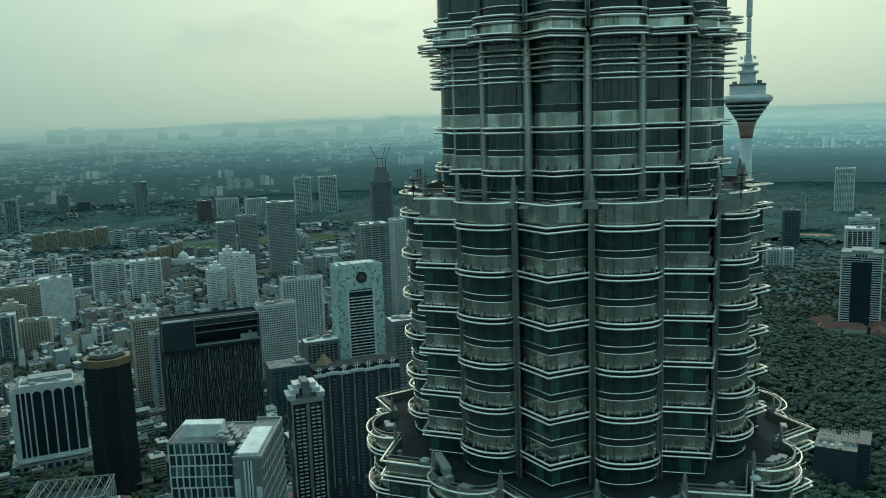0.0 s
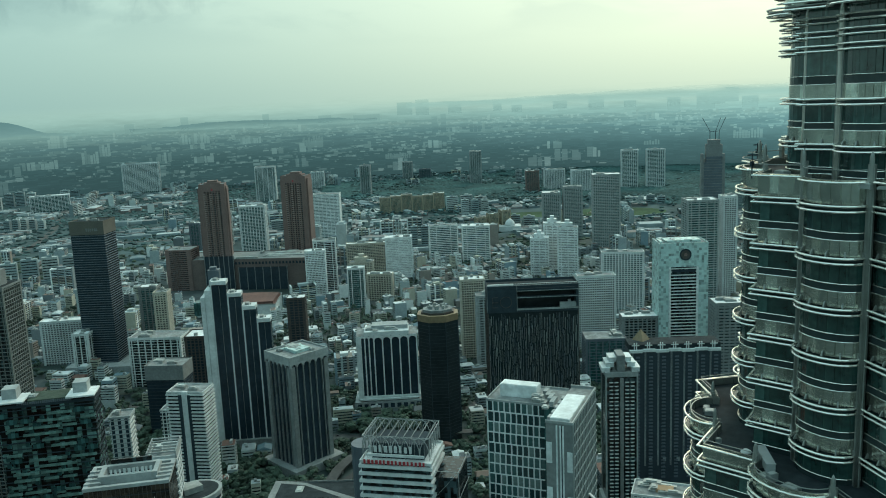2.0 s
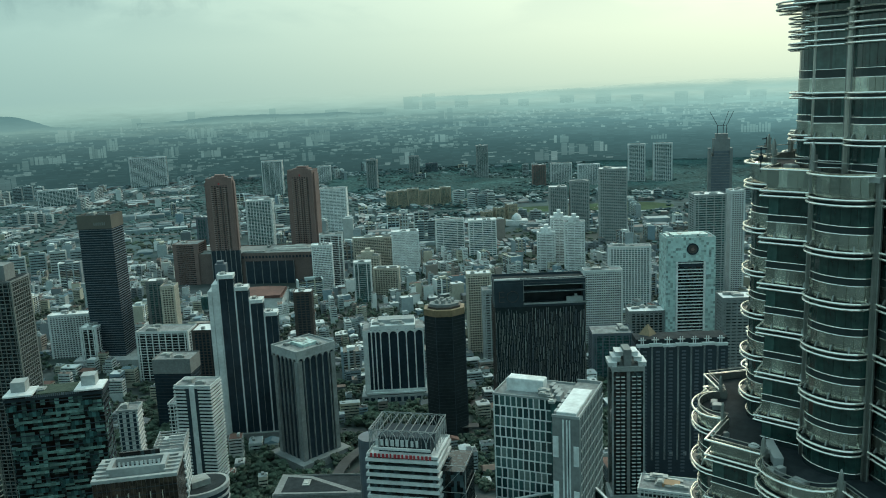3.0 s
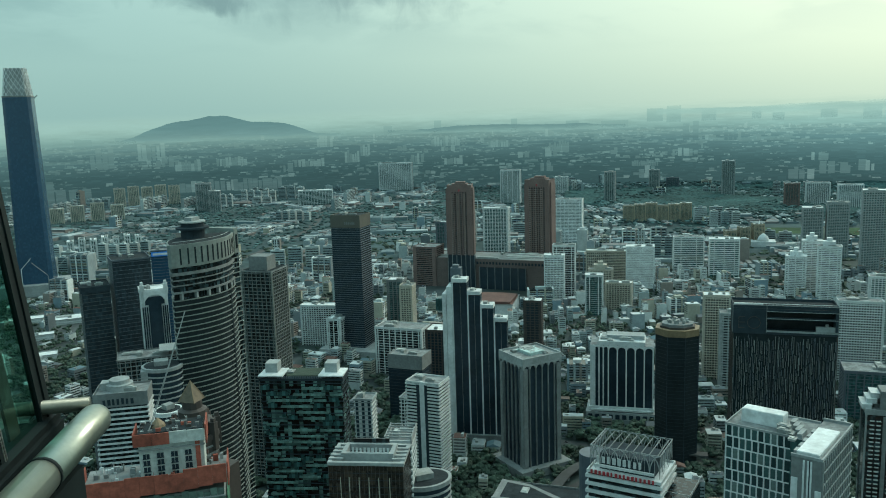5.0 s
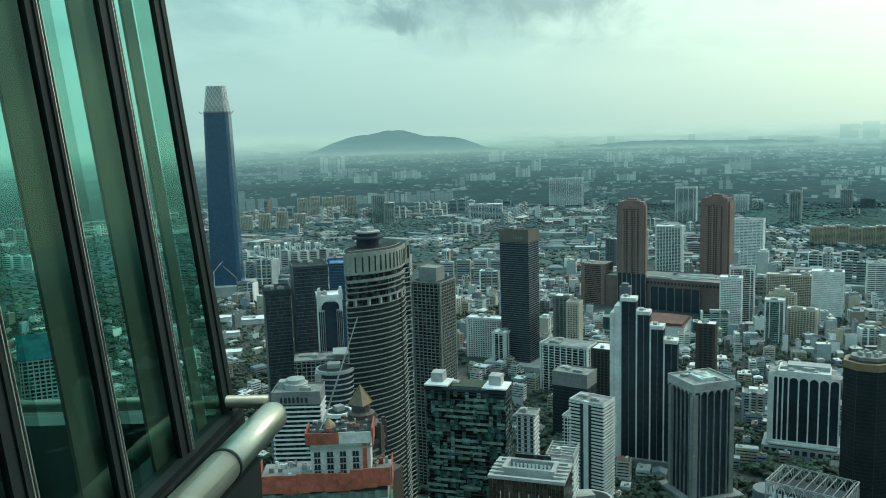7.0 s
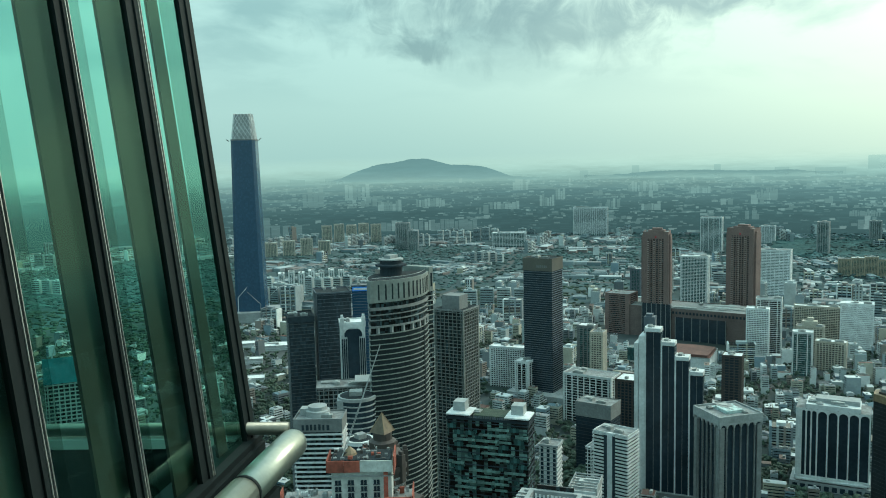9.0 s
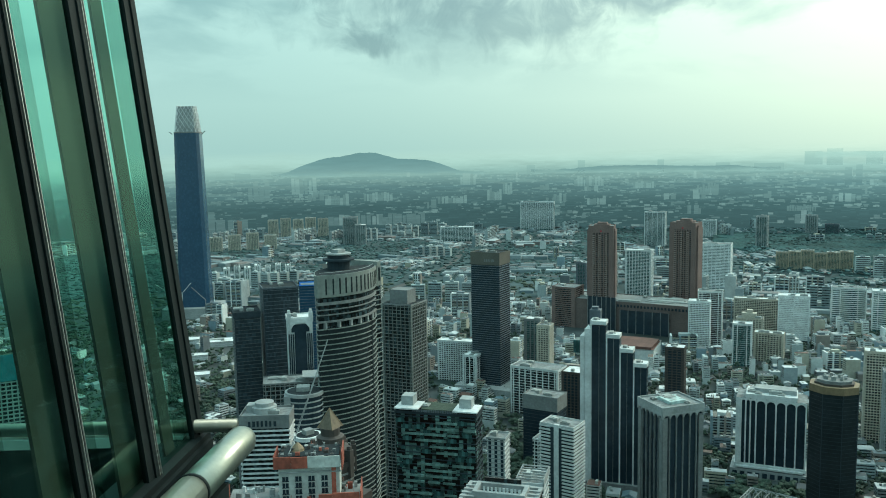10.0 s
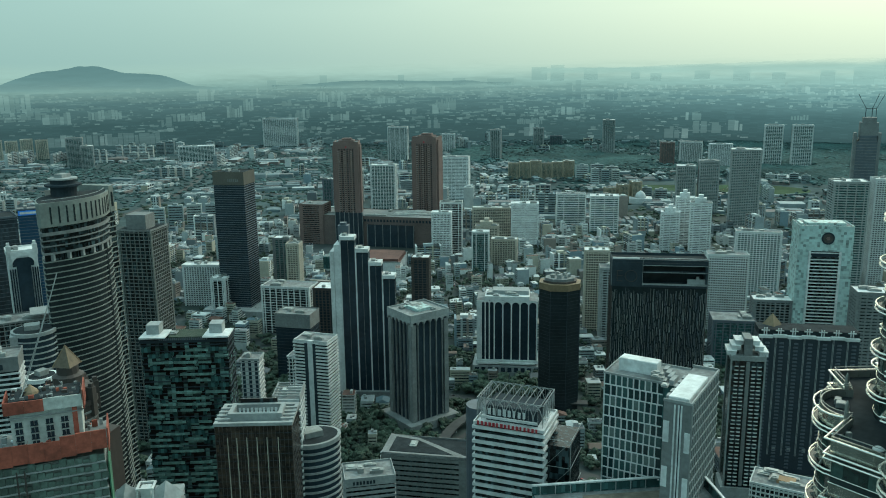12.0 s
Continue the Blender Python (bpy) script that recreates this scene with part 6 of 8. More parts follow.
# --- white banded office with a woven roof screen
def banded_bank():
    x, y, rz, w, d, h = -189.0, 386.0, 9.0, 40.0, 30.0, 174.0
    root = tower("bank_office", x, y, rz, w, d, h, "white banded bank office with a woven steel roof screen", GLASS, band=(WHITE, 1.7, 1.0), fh=4.4, plant=0, roof=ROOFWHITE, seed=9)
    # arched lattice screen, leaning inward
    for side in range(4):
        ln, dp = (w - 2, d - 4) if side % 2 == 0 else (d - 4, w - 2)
        s = Shape()
        n = 7 if side % 2 == 0 else 5
        st = ln / n
        for i in range(-1, n):
            pts = []
            for k in range(9):
                u = k / 8
                px = -ln / 2 + i * st + st * 2 * (1 - math.cos(u * math.pi)) / 2
                if px < -ln / 2 - 0.1 or px > ln / 2 + 0.1:
                    continue
                pts.append((px, -dp / 2 + 0.0, h + 4.0 + 10.5 * math.sin(u * math.pi)))
            if len(pts) > 1:
                s.pipe(pts, 0.27, 5)
        s.pipe([(-ln / 2, -dp / 2, h + 14.6), (ln / 2, -dp / 2, h + 14.6)], 0.2, 5)
        for i in range(n * 2 + 1):
            s.pipe([(-ln / 2 + i * st / 2, -dp / 2, h + 1.5), (-ln / 2 + i * st / 2, -dp / 2, h + 14.6)], 0.12, 4)
        part("roof_screen", s, PALE, root, "woven pale steel screen", pose(0, 0, 0, 0, 0, 90 * side))["kind"] = "stuff"
    g = Shape()
    for i in range(9):
        g.box(-w / 2 + 2 + i * 4.4, -w / 2 + 2.4 + i * 4.4, -d / 2 + 3, d / 2 - 3, h + 13.8, h + 14.2)
    part("screen_roof_beam", g, GREY, root)["kind"] = "stuff"
    part("attic", Shape().box(-w / 2 + 5, w / 2 - 5, -d / 2 + 6, d / 2 - 5, h, h + 9), CHARCOAL, root, "dark attic storey")
    part("attic_band", Shape().box(-w / 2 + 3, w / 2 - 4, -d / 2 + 1.3, -d / 2 + 2.2, h + 3.0, h + 4.4), WHITE, root)
    sign_bars(root, "sign", -2, -d / 2 + 0.6, h + 6.0, 26, 4.0, 9, WHITE)
    sign_bars(root, "red_sign", 0, -d / 2 - 0.8, h - 0.6, 36, 2.6, 16, REDSIGN)
    # rounded side wing and a net-covered annexe
    part("round_wing", Shape().prism([(-24 + 8 * math.cos(2 * math.pi * i / 20), 6 + 8 * math.sin(2 * math.pi * i / 20)) for i in range(20)], 0, h + 2), BLUEGREY, root)
    part("annexe", Shape().box(20, 33, -8, 20, 0, h - 10), GLASS, root)
    a = Shape()
    for k in range(5):
        z = h - 6 - k * 16
        a.pipe([(20, -9, z), (34, -9, z)], 0.2, 4).pipe([(34, -9, z), (34, 20, z)], 0.2, 4)
        a.pipe([(34, -9, z), (34, -9, z - 16)], 0.2, 4)
        a.pipe([(20, -9, z - 16), (34, -9, z)], 0.12, 4)
    part("annexe_frame", a, PALE, root, "pale open steel frame")


banded_bank()


# --- green glass office with random bright panels
def green_office():
    x, y, rz, w, d, h = -391.9, 341.7, 33.0, 54.0, 20.0, 204.0
    g = mat("green_panel_glass", (0.066, 0.118, 0.110), 0.2, 0, 0.3, 0.5, 0.08, cell=(2.6, 2.6, 4.0, 1.2))
    pale = mat("pale_green_balustrade", (0.165, 0.285, 0.260), 0.35, 0, 0.3, 0.5, 0.08, cell=(3.0, 3.0, 4.0, 0.5))
    root = tower("office_block", x, y, rz, w, d, h, "green glass block with staggered pale balcony fronts and dark windows", g, band=(CHARCOAL, 0.5, 0.15), fh=4.0, plant=2, roof=DECK)
    rng = random.Random(21)
    fronts = [(Shape().box(0, ln, -1.1, 0.25, 0, hh).box(0, ln, -1.15, 0.2, hh, hh + 0.12).mesh("balcony_front", m_), ln) for ln, hh, m_ in ((8.0, 1.2, pale), (14.0, 1.3, pale), (21.0, 1.2, pale), (6.0, 2.6, TEALGLASS))]
    room = Shape().box(0, 2.4, -0.2, 0.25, 0, 2.3).mesh("window_panel", TEALGLASS)
    for j in range(36):
        q = -w / 2 + rng.choice((0.0, 0.4, 3.0, 5.0))
        while q < w / 2 - 6:
            me, ln = rng.choice(fronts)
            if q + ln < w / 2 + 1 and rng.random() < 0.8:
                part("balcony_front", me, None, root, "pale green glass balcony front", pose(q, -d / 2 - 0.1, h - 6.0 - j * 4.0))
            q += ln + rng.uniform(0.6, 4.0)
        if j < 26:
            for _ in range(3):
                part("window_panel", room, None, root, "", pose(rng.uniform(-w / 2 + 1, w / 2 - 4), -d / 2 - 0.1, h - 4.7 - j * 4.0))
    for px in (-19, 20):
        part("roof_slab", Shape().box(px - 8, px + 8, -12.5, 4, h + 3.0, h + 3.9), ROOFWHITE, root, "white overhanging roof slab")
        part("lift_house", Shape().box(px - 5, px + 3, -6, 3, h + 3.9, h + 10), PALE, root, "pale lift house")
    part("roof_garden", Shape().box(-10, 11, -8, 8, h, h + 2.6), LEAF, root, "roof garden planting")
    sign_bars(root, "roof_rail", 0, -11, h + 1.5, 30, 1.6, 26, BLUEGREY)


green_office()

# --- other towers that stand out, one by one: middle of the facing wall, turn, width, depth, height
t = tower("apartment_tower", -504.8, 594.8, 14, 35, 24, 109.6, "white balcony apartment tower with deep slatted storeys", GLASS, band=(WHITE, 1.5, 1.0), fh=3.4, plant=3)
part("centre_strip", Shape().box(-2.5, 2.5, -13.6, -11, 0, 111), WHITE, t, "white round-headed strip")
part("slot", Shape().box(-6.2, -2.6, -13.2, -11, 0, 108), CHARCOAL, t)
part("slot", Shape().box(2.6, 5.5, -13.2, -11, 0, 108), CHARCOAL, t)
t = tower("office_tower", -636, 719, 18, 44, 30, 84, "dark glass office with a wide pale roof collar", BLACKGLASS, fh=4, crown=(GREY, 16.0), plant=3, band=(CHARCOAL, 0.4, 0.1), roof=ROOFGREY)
tower("office_annexe", -575, 655, 18, 24, 20, 62, "small white gridded annexe", GLASS, band=(WHITE, 0.9, 0.2), fin=(WHITE, 4, 0.9, 0.3), fh=4, plant=1)
t = tower("hotel_tower", -489, 273, 50, 33, 22, 196, "pale curved-band hotel with a plain sign band", GLASS, band=(WHITE, 1.1, 0.6), fh=3.3, crown=(GREY, 8.0), plant=3, roof=ROOFGREY)
sign_bars(t, "sign", -1, -11.6, 189.5, 20, 4.2, 7, CHARCOAL)
part("roof_drum", Shape().lathe([(8.5, 196), (8.5, 200), (6.5, 200.4), (6.5, 203), (3, 203.6)], 20, -2, 2).box(-14, -6, 0, 8, 196, 201), PALE, t, "pale stepped roof drum")


def oval_tower(name, x, y, a, b, h, n, wall, band, fh, label, rz=0.0, cap=None, bh=1.0):
    root = thing(name, x, y, 0, rz, label, "building")
    FOOT.append((x, y, max(a, b) + 4))
    ov = lambda p, q: [(p * math.cos(2 * math.pi * i / n), q * math.sin(2 * math.pi * i / n)) for i in range(n)]
    part("body", Shape().prism(ov(a, b), 0, h), wall, root, "curved glazed wall")
    me = Shape().prism(ov(a + 0.5, b + 0.5), 0, bh).mesh("floor_band", band)
    for i in range(int(h / fh) - 1):
        part("floor_band", me, None, root, "", pose(0, 0, h - fh * (i + 1)))
    part("roof_rim", Shape().prism(ov(a + 0.8, b + 0.8), h, h + 2.5), cap or band, root)
    part("roof", Shape().prism(ov(a - 1, b - 1), h + 2.5, h + 2.7), DECK, root)
    part("roof_unit", Shape().box(-a * 0.4, a * 0.3, -b * 0.3, b * 0.4, h + 2.7, h + 6), PLANT, root)
    return root


oval_tower("office_tower", -467, 293, 8, 9, 182, 20, BLACKGLASS, ROOFWHITE, 4.0, "narrow round tower with white bands", bh=0.9)
t = oval_tower("office_tower", -535, 334, 14, 13, 190, 24, BLACKGLASS, PALE, 4.2, "rounded pale and black glass office tower", 55, PALE)
part("flat_wing", Shape().box(-15, 0, -9, 9, 0, 191), PALE, t, "pale flat wing")
tower("office_tower", -793, 428, 66, 28, 38, 205, "dark navy office tower with fine storey bands", NAVYGLASS, band=(SLATE, 0.5, 0.12), fh=3.8, plant=3, roof=DECK, crown=(CHARCOAL, 5))
tower("office_tower", -776, 460, 66, 38, 40, 230, "dark blue-grey office tower with a sloping top", NAVYGLASS, band=(BLUEGREY, 0.4, 0.12), fh=4.0, plant=2, roof=DECK, seed=3)


def white_arch_tower():
    root = tower("office_tower", -722, 449, 62, 26, 24, 206, "white tower with a dark arched centre bay", WHITE, fh=4, plant=2, roof=ROOFWHITE, crown=(WHITE, 4))
    part("centre_bay", Shape().box(-6, 6, -12.6, -11.5, 0, 192), BLACKGLASS, root, "dark centre bay")
    s = arch_header(Shape(), -10, 10, -13.2, -12, 192, 206)
    part("arch", s, WHITE, root, "white arch")
    part("lunette", Shape().box(-9, 9, -12.5, -11.8, 192, 200), BLACKGLASS, root)
    for px in (-11.4, -9.4, -7.4, 7.4, 9.4, 11.4):
        part("slot", Shape().box(px - 0.6, px + 0.6, -12.6, -11.6, 8, 190), BLACKGLASS, root)
    for px in (-11, 11):
        part("turret", Shape().box(px - 2, px + 2, -13, -8, 206, 212).box(px - 1.3, px + 1.3, -12, -9, 212, 215), WHITE, root)


white_arch_tower()
t = tower("office_block", -690, 420, 58, 60, 30, 150, "grey gridded block with a pale canopy roof", GLASS, band=(GREY, 0.8, 0.2), fin=(GREY, 4.5, 0.8, 0.3), fh=4.2, plant=3)
part("canopy", Shape().box(8, 34, -20, 6, 156, 157), PALE, t, "pale ribbed canopy")
t = tower("office_tower", -969, 619, 55, 28, 24, 200, "slim dark blue tower with a bright blue sign", BLUEGLASS, band=(BLUEGREY, 0.5, 0.1), fh=4, plant=1)
part("sign", Shape().box(-13, 13, -12.9, -12.3, 193, 199), BLUESIGN, t, "bright blue sign panel")
part("sign_bar", Shape().box(-11, 11, -13.3, -12.9, 194.6, 197.4), ROOFWHITE, t, "white sign bar")
t = tower("apartment_tower", -643.1, 512.4, 22, 33, 33, 221, "beige and grey apartment tower with deep balconies and roof box", GLASS, band=(GREY, 0.55, 0.5), fin=(BEIGE, 4.6, 0.45, 0.6), side_fin=(BEIGE, 3.6, 0.8, 0.6), fh=3.5, plant=2, roof=DECK, corner=(BEIGE, 1.4))
part("roof_box", Shape().box(-12, 8, -8, 10, 221, 235), GREY, t, "solid grey roof box")


# --- half-clad flats beyond the bay glass, and low white halls in the park
t = tower("unfinished_flats", -736, 178, 76, 42, 26, 206, "unfinished block of flats with a band of blue-green netting", GLASS, band=(PALE, 1.0, 0.4), fin=(PALE, 4.2, 1.0, 0.4), fh=3.4, plant=0, roof=DECK)
part("net", Shape().box(-21.8, 21.8, -14.0, -13.6, 192, 214).box(21.6, 22.0, -13.6, 13, 192, 214), mat("blue_green_netting", (0.03, 0.16, 0.19), 0.9, 0, 0.3, 0.3, 0.08), t, "blue-green safety netting")
part("roof_frame", Shape().pipe([(-16, -8, 206), (-10, -8, 226), (10, -8, 226), (16, -8, 206)], 0.5, 5).pipe([(-16, 6, 206), (-10, 6, 224), (10, 6, 224), (16, 6, 206)], 0.5, 5), PALE, t, "pale open roof frame")
for hx, hy, hw, hd in ((-1484, 762, 90, 40), (-1290, 596, 46, 26), (-1420, 660, 40, 22), (-1560, 700, 60, 30)):
    tower("low_hall", hx, hy, 62, hw, hd, 9, "low white-roofed hall among park trees", WHITE, band=(PALE, 0.6, 0.2), fh=4.0, plant=2, roof=ROOFWHITE)


# --- tower under construction in orange screens
def building_site():
    root = thing("building_site", -281, 172, 0, 52, "concrete tower under construction wrapped in orange screens", "construction site")
    FOOT.append((-281, 172, 40))
    part("structure", Shape().box(-27, 22.5, -12, 9, 0, 230), BEIGE, root, "raw concrete frame")
    part("net", Shape().box(23.4, 23.9, -11, 9, 0, 226).box(10, 23.2, -12.6, -12.2, 0, 212), GREENNET, root, "green safety net")
    ms = Shape().box(-27.5, 23.0, -13.2, 9.6, 0, 0.5).mesh("slab_edge", PALE)
    mn = Shape()
    for i in range(19):
        mn.box(-27 + i * 2.62, -24.6 + i * 2.62, -12.75 - 0.12 * (i % 3), -12.45, 0.6, 2.2 + 0.5 * (i * 7 % 4))
    mn = mn.mesh("storey_net", SITENET)
    for i in range(14):
        part("slab_edge", ms, None, root, "", pose(0, 0, 227 - i * 3.6))
        part("storey_net", mn, None, root, "grey-green storey netting", pose(0.4 * (i % 3), 0, 227 - i * 3.6))
    part("hoist_mast", Shape().box(-7.3, -6.8, -14.6, -14.1, 0, 229).box(-4.7, -4.2, -14.6, -14.1, 0, 229).box(-7.3, -4.2, -14.4, -14.2, 180, 181), DARKBROWN, root, "rusty hoist mast")
    rng = random.Random(4)
    for i in range(10):
        px = -29 + i * 5.3
        zt = 238.6 + rng.uniform(-0.3, 0.4) + (1.3 if i > 6 else 0)
        part("orange_screen", Shape().box(px, px + 5.25, -13.6, -13.1, zt - rng.uniform(7.2, 8.2), zt), ORANGE, root, "orange screen panel")
    for i in range(3):
        part("orange_screen", Shape().box(24.2, 24.7, -13 + i * 5.4, -7.8 + i * 5.4, 231, 240.3 - i * 0.2), ORANGE, root)
        part("orange_screen", Shape().box(-29.5, -29, -13 + i * 5.4, -7.8 + i * 5.4, 231, 239.0), ORANGE, root)
    part("work_floor", Shape().box(-28.8, 24, -13, 9, 233.6, 234.4), GREY, root)
    part("core_block", Shape().box(-8, 16, -6, 6, 230, 252.6), CORE, root, "pale concrete core")
    win = Shape().box(-1.2, -0.12, -0.3, 0.2, 0, 1.7).box(0.12, 1.2, -0.3, 0.2, 0, 1.7).box(-1.4, 1.4, -0.45, 0.1, -0.25, -0.08).mesh("window_opening", BLACKGLASS)
    for i in range(4):
        for j in range(4):
            part("window_opening", win, None, root, "", pose(-5.4 + i * 5.15, -6.0, 235.0 + j * 2.65))
    ledge = Shape().box(-8.6, 16.6, -6.9, -6.05, 246.2, 246.7).box(-8.6, 16.6, -6.6, -6.05, 247.9, 248.2)
    part("ledge", ledge, PALE, root, "pale scaffold ledge")
    part("hoist_strip", Shape().box(12.9, 14.6, -6.8, -6.1, 236, 248.4), ORANGE, root, "orange hoist netting")
    for i in range(4):
        px = -9.3 + i * 6.5
        m_ = ORANGE if i < 2 else CORE
        part("orange_screen" if i < 2 else "pale_screen", Shape().box(px, px + 6.4, -7.6, -7.1, 248.4, 253.2 - 0.2 * (i % 2)), m_, root)
        if i < 3:
            part("orange_screen", Shape().box(16.9, 17.4, -7.4 + i * 4.6, -2.9 + i * 4.6, 247, 254.6), ORANGE, root)
            part("orange_screen", Shape().box(-9.8, -9.4, -7.4 + i * 4.6, -2.9 + i * 4.6, 248.4, 253.4), ORANGE, root)
    part("core_roof", Shape().box(-8, 16, -6, 6, 252.6, 253.0), DECK, root)
    for i in range(64):
        px, py = rng.uniform(-27, 22), rng.uniform(-12, 8)
        z = 234.4
        if -8.5 < px < 16.5 and -7.5 < py < 7:
            px, py, z = max(-7, min(15, px)), max(-5, min(5, py)), 253.0
        k = 0.5 if z > 250 else 1.0
        s = Shape().box(px - rng.uniform(0.2, 1.2), px + rng.uniform(0.2, 1.2), py - 0.4, py + 0.5, z, z + rng.uniform(0.4, 2.8) * k)
        s.pipe([(px, py, z), (px + rng.uniform(-1, 1), py, z + rng.uniform(1.5, 4.5) * k)], 0.08, 4)
        part("site_material", s, (PALE, GREY, ORANGE, DARKBROWN, PLANT, ROOFWHITE)[i % 6], root, "stacked building material")
    part("crane_jib", Shape().pipe([(-4, -2, 253), (-2, 2, 257), (12, 10, 296)], 0.22, 5).pipe([(-4, 4, 253), (12, 10, 296)], 0.14, 4), PALE, root, "pale lattice crane jib")
    part("sheet_tent", Shape().lathe([(3.0, 253.0), (2.6, 253.9), (1.2, 255.3), (0.2, 256.3)], 10, -1, 1), GOLD, root, "yellow sheeted tent")


building_site()


def peaked_tower():
    root = oval_tower("hotel_tower", -365, 243, 12, 12, 206, 12, DARKBROWN, GREY, 4.0, "brown stepped tower with a glass pyramid top", 20, DARKBROWN)
    part("upper_drum", Shape().lathe([(10, 206), (10, 215), (7.5, 216), (7.5, 221), (5.2, 222), (5.2, 226)], 12), DARKBROWN, root)
    for i in range(8):
        a = i * math.pi / 4
        part("turret", Shape().box(-1.6, 1.6, -1.6, 1.6, 200, 215).box(-1.0, 1.0, -1.0, 1.0, 215, 217), DARKBROWN, root, "", pose(12 * math.cos(a), 12 * math.sin(a), 0, 0, 0, 45 * i))
    part("pyramid", Shape().prism([(4.8, -4.8), (4.8, 4.8), (-4.8, 4.8), (-4.8, -4.8)], 226, 236, scale=0.03), BRONZE, root, "bronze glass pyramid")
    s = Shape()
    for sx, sy in ((1, 1), (1, -1), (-1, 1), (-1, -1)):
        s.pipe([(4.9 * sx, 4.9 * sy, 226), (0, 0, 236.4)], 0.22, 5)
    part("pyramid_rib", s, GOLD, root, "pale pyramid edges")
    part("shoulder", Shape().box(-16, 16, -15, 15, 0, 188), DARKBROWN, root)


peaked_tower()

# --- nearer roofs at the foot of the view
t = tower("low_office", -338.5, 533.8, 20, 72, 36, 55, "low grey office with a wedge-shaped roof terrace", GLASS, band=(GREY, 2.7, 0.3), fh=4.5, corner=(GREY, 7.0), plant=2, roof=DECK)
part("roof_edge", Shape().prism([(-36, -18), (36, -18), (36, -16), (-10, 13), (-36, 18)], 55.3, 57.2), GREY, t, "pale wedge roof edge")
part("roof_inner", Shape().prism([(-30, -15), (24, -15), (-10, 8), (-30, 12)], 57.2, 57.6), DECK, t)
t = tower("hotel_block", -308.6, 418.8, 42, 34, 24, 97, "white low hotel block with roof signs", GLASS, band=(PALE, 1.8, 0.4), fh=3.6, crown=(PALE, 5), plant=4, roof=ROOFGREY)
sign_bars(t, "sign", -4, -12.8, 93.5, 16, 2.6, 7, CHARCOAL)
oval_tower("office_block", -288, 338, 15, 12, 164, 24, BLACKGLASS, PALE, 3.9, "curved pale-banded office with a dark roof", 60, PALE, 1.2)
t = tower("apartment_block", -262, 200, 38, 26, 18, 196, "white block with tiled hipped roofs and a roof pavilion", GLASS, band=(PALE, 1.6, 0.4), fin=(WHITE, 4.2, 1.4, 0.4), fh=3.4, plant=0)
for px in (-8, 8):
    part("hip_roof", Shape().prism([(px - 6, -8), (px + 6, -8), (px + 6, 8), (px - 6, 8)], 197.5, 197.6).lathe([(7.5, 197.5), (4, 201), (0.3, 204)], 4, px, 0), PALE, t, "grey tiled hip roof")
pavilion = part("pavilion", Shape().box(-2, 2, -2, 2, 197, 202), WHITE, t, "white roof pavilion")
part("pavilion_frame", box_parapet(Shape(), 7, 7, 202, 0.8, 0.8), WHITE, pavilion, "white open roof frame")
for px in (-3.1, 3.1):
    part("pavilion_post", Shape().box(px - 0.3, px + 0.3, -3.4, -2.8, 197, 202), WHITE, pavilion)
t = tower("apartment_block", -66, 560, 2, 44, 24, 86, "small white gridded apartment block with roof tanks", GLASS, band=(WHITE, 1.0, 0.3), fin=(WHITE, 3.0, 0.7, 0.3), fh=3.6, plant=7, roof=ROOFGREY)
part("orange_patch", Shape().box(-6, 6, -4, 4, 86.1, 88.5), EARTH, t, "ochre roof housing")


def glass_hall():
    root = thing("glass_hall", -93, 434, 0, 37, "glass hall with a sunken flat roof behind white-edged glass screens", "building")
    FOOT.append((-108, 398, 52))
    h = 143.0
    part("body", Shape().box(-96, 0, -44, 0, 0, h), TEALGLASS, root, "teal glazed wall")
    part("roof", Shape().box(-95, -1, -43, -1, h, h + 0.2), ROOFGREY, root, "stained flat roof")
    for x0, x1, y0, y1 in ((-96, 0, -0.8, 0), (-0.8, 0, -44, -4)):
        p = part("roof_screen", Shape().box(x0, x1, y0, y1, h, h + 5.4), TEALGLASS, root, "teal glass roof screen")
        part("screen_edge", Shape().box(x0 - 0.3, x1 + 0.3, y0 - 0.3, y1 + 0.3, h + 5.4, h + 6.2), ROOFWHITE, p, "bright white edge")
    for k in range(11):
        part("screen_post", Shape().box(-92 + k * 8.4, -91.6 + k * 8.4, -1.3, -0.8, h + 0.2, h + 5.4), PALE, root)
    part("skylight", Shape().box(-70, -20, -26, -7, h + 0.2, h + 1.6).box(-68, -22, -24, -9, h + 1.6, h + 2.0), EARTHROOF, root, "low dull brown roof bed")


glass_hall()
tower("white_block", -449.6, 455.4, 29, 15, 16, 145, "small white block with dark window strips", WHITE, band=(PALE, 0.8, 0.3), fin=(BLACKGLASS, 5, 2.2, 0.2), fh=3.6, plant=2)

# --- the middle distance
COUNT = iter(range(500))


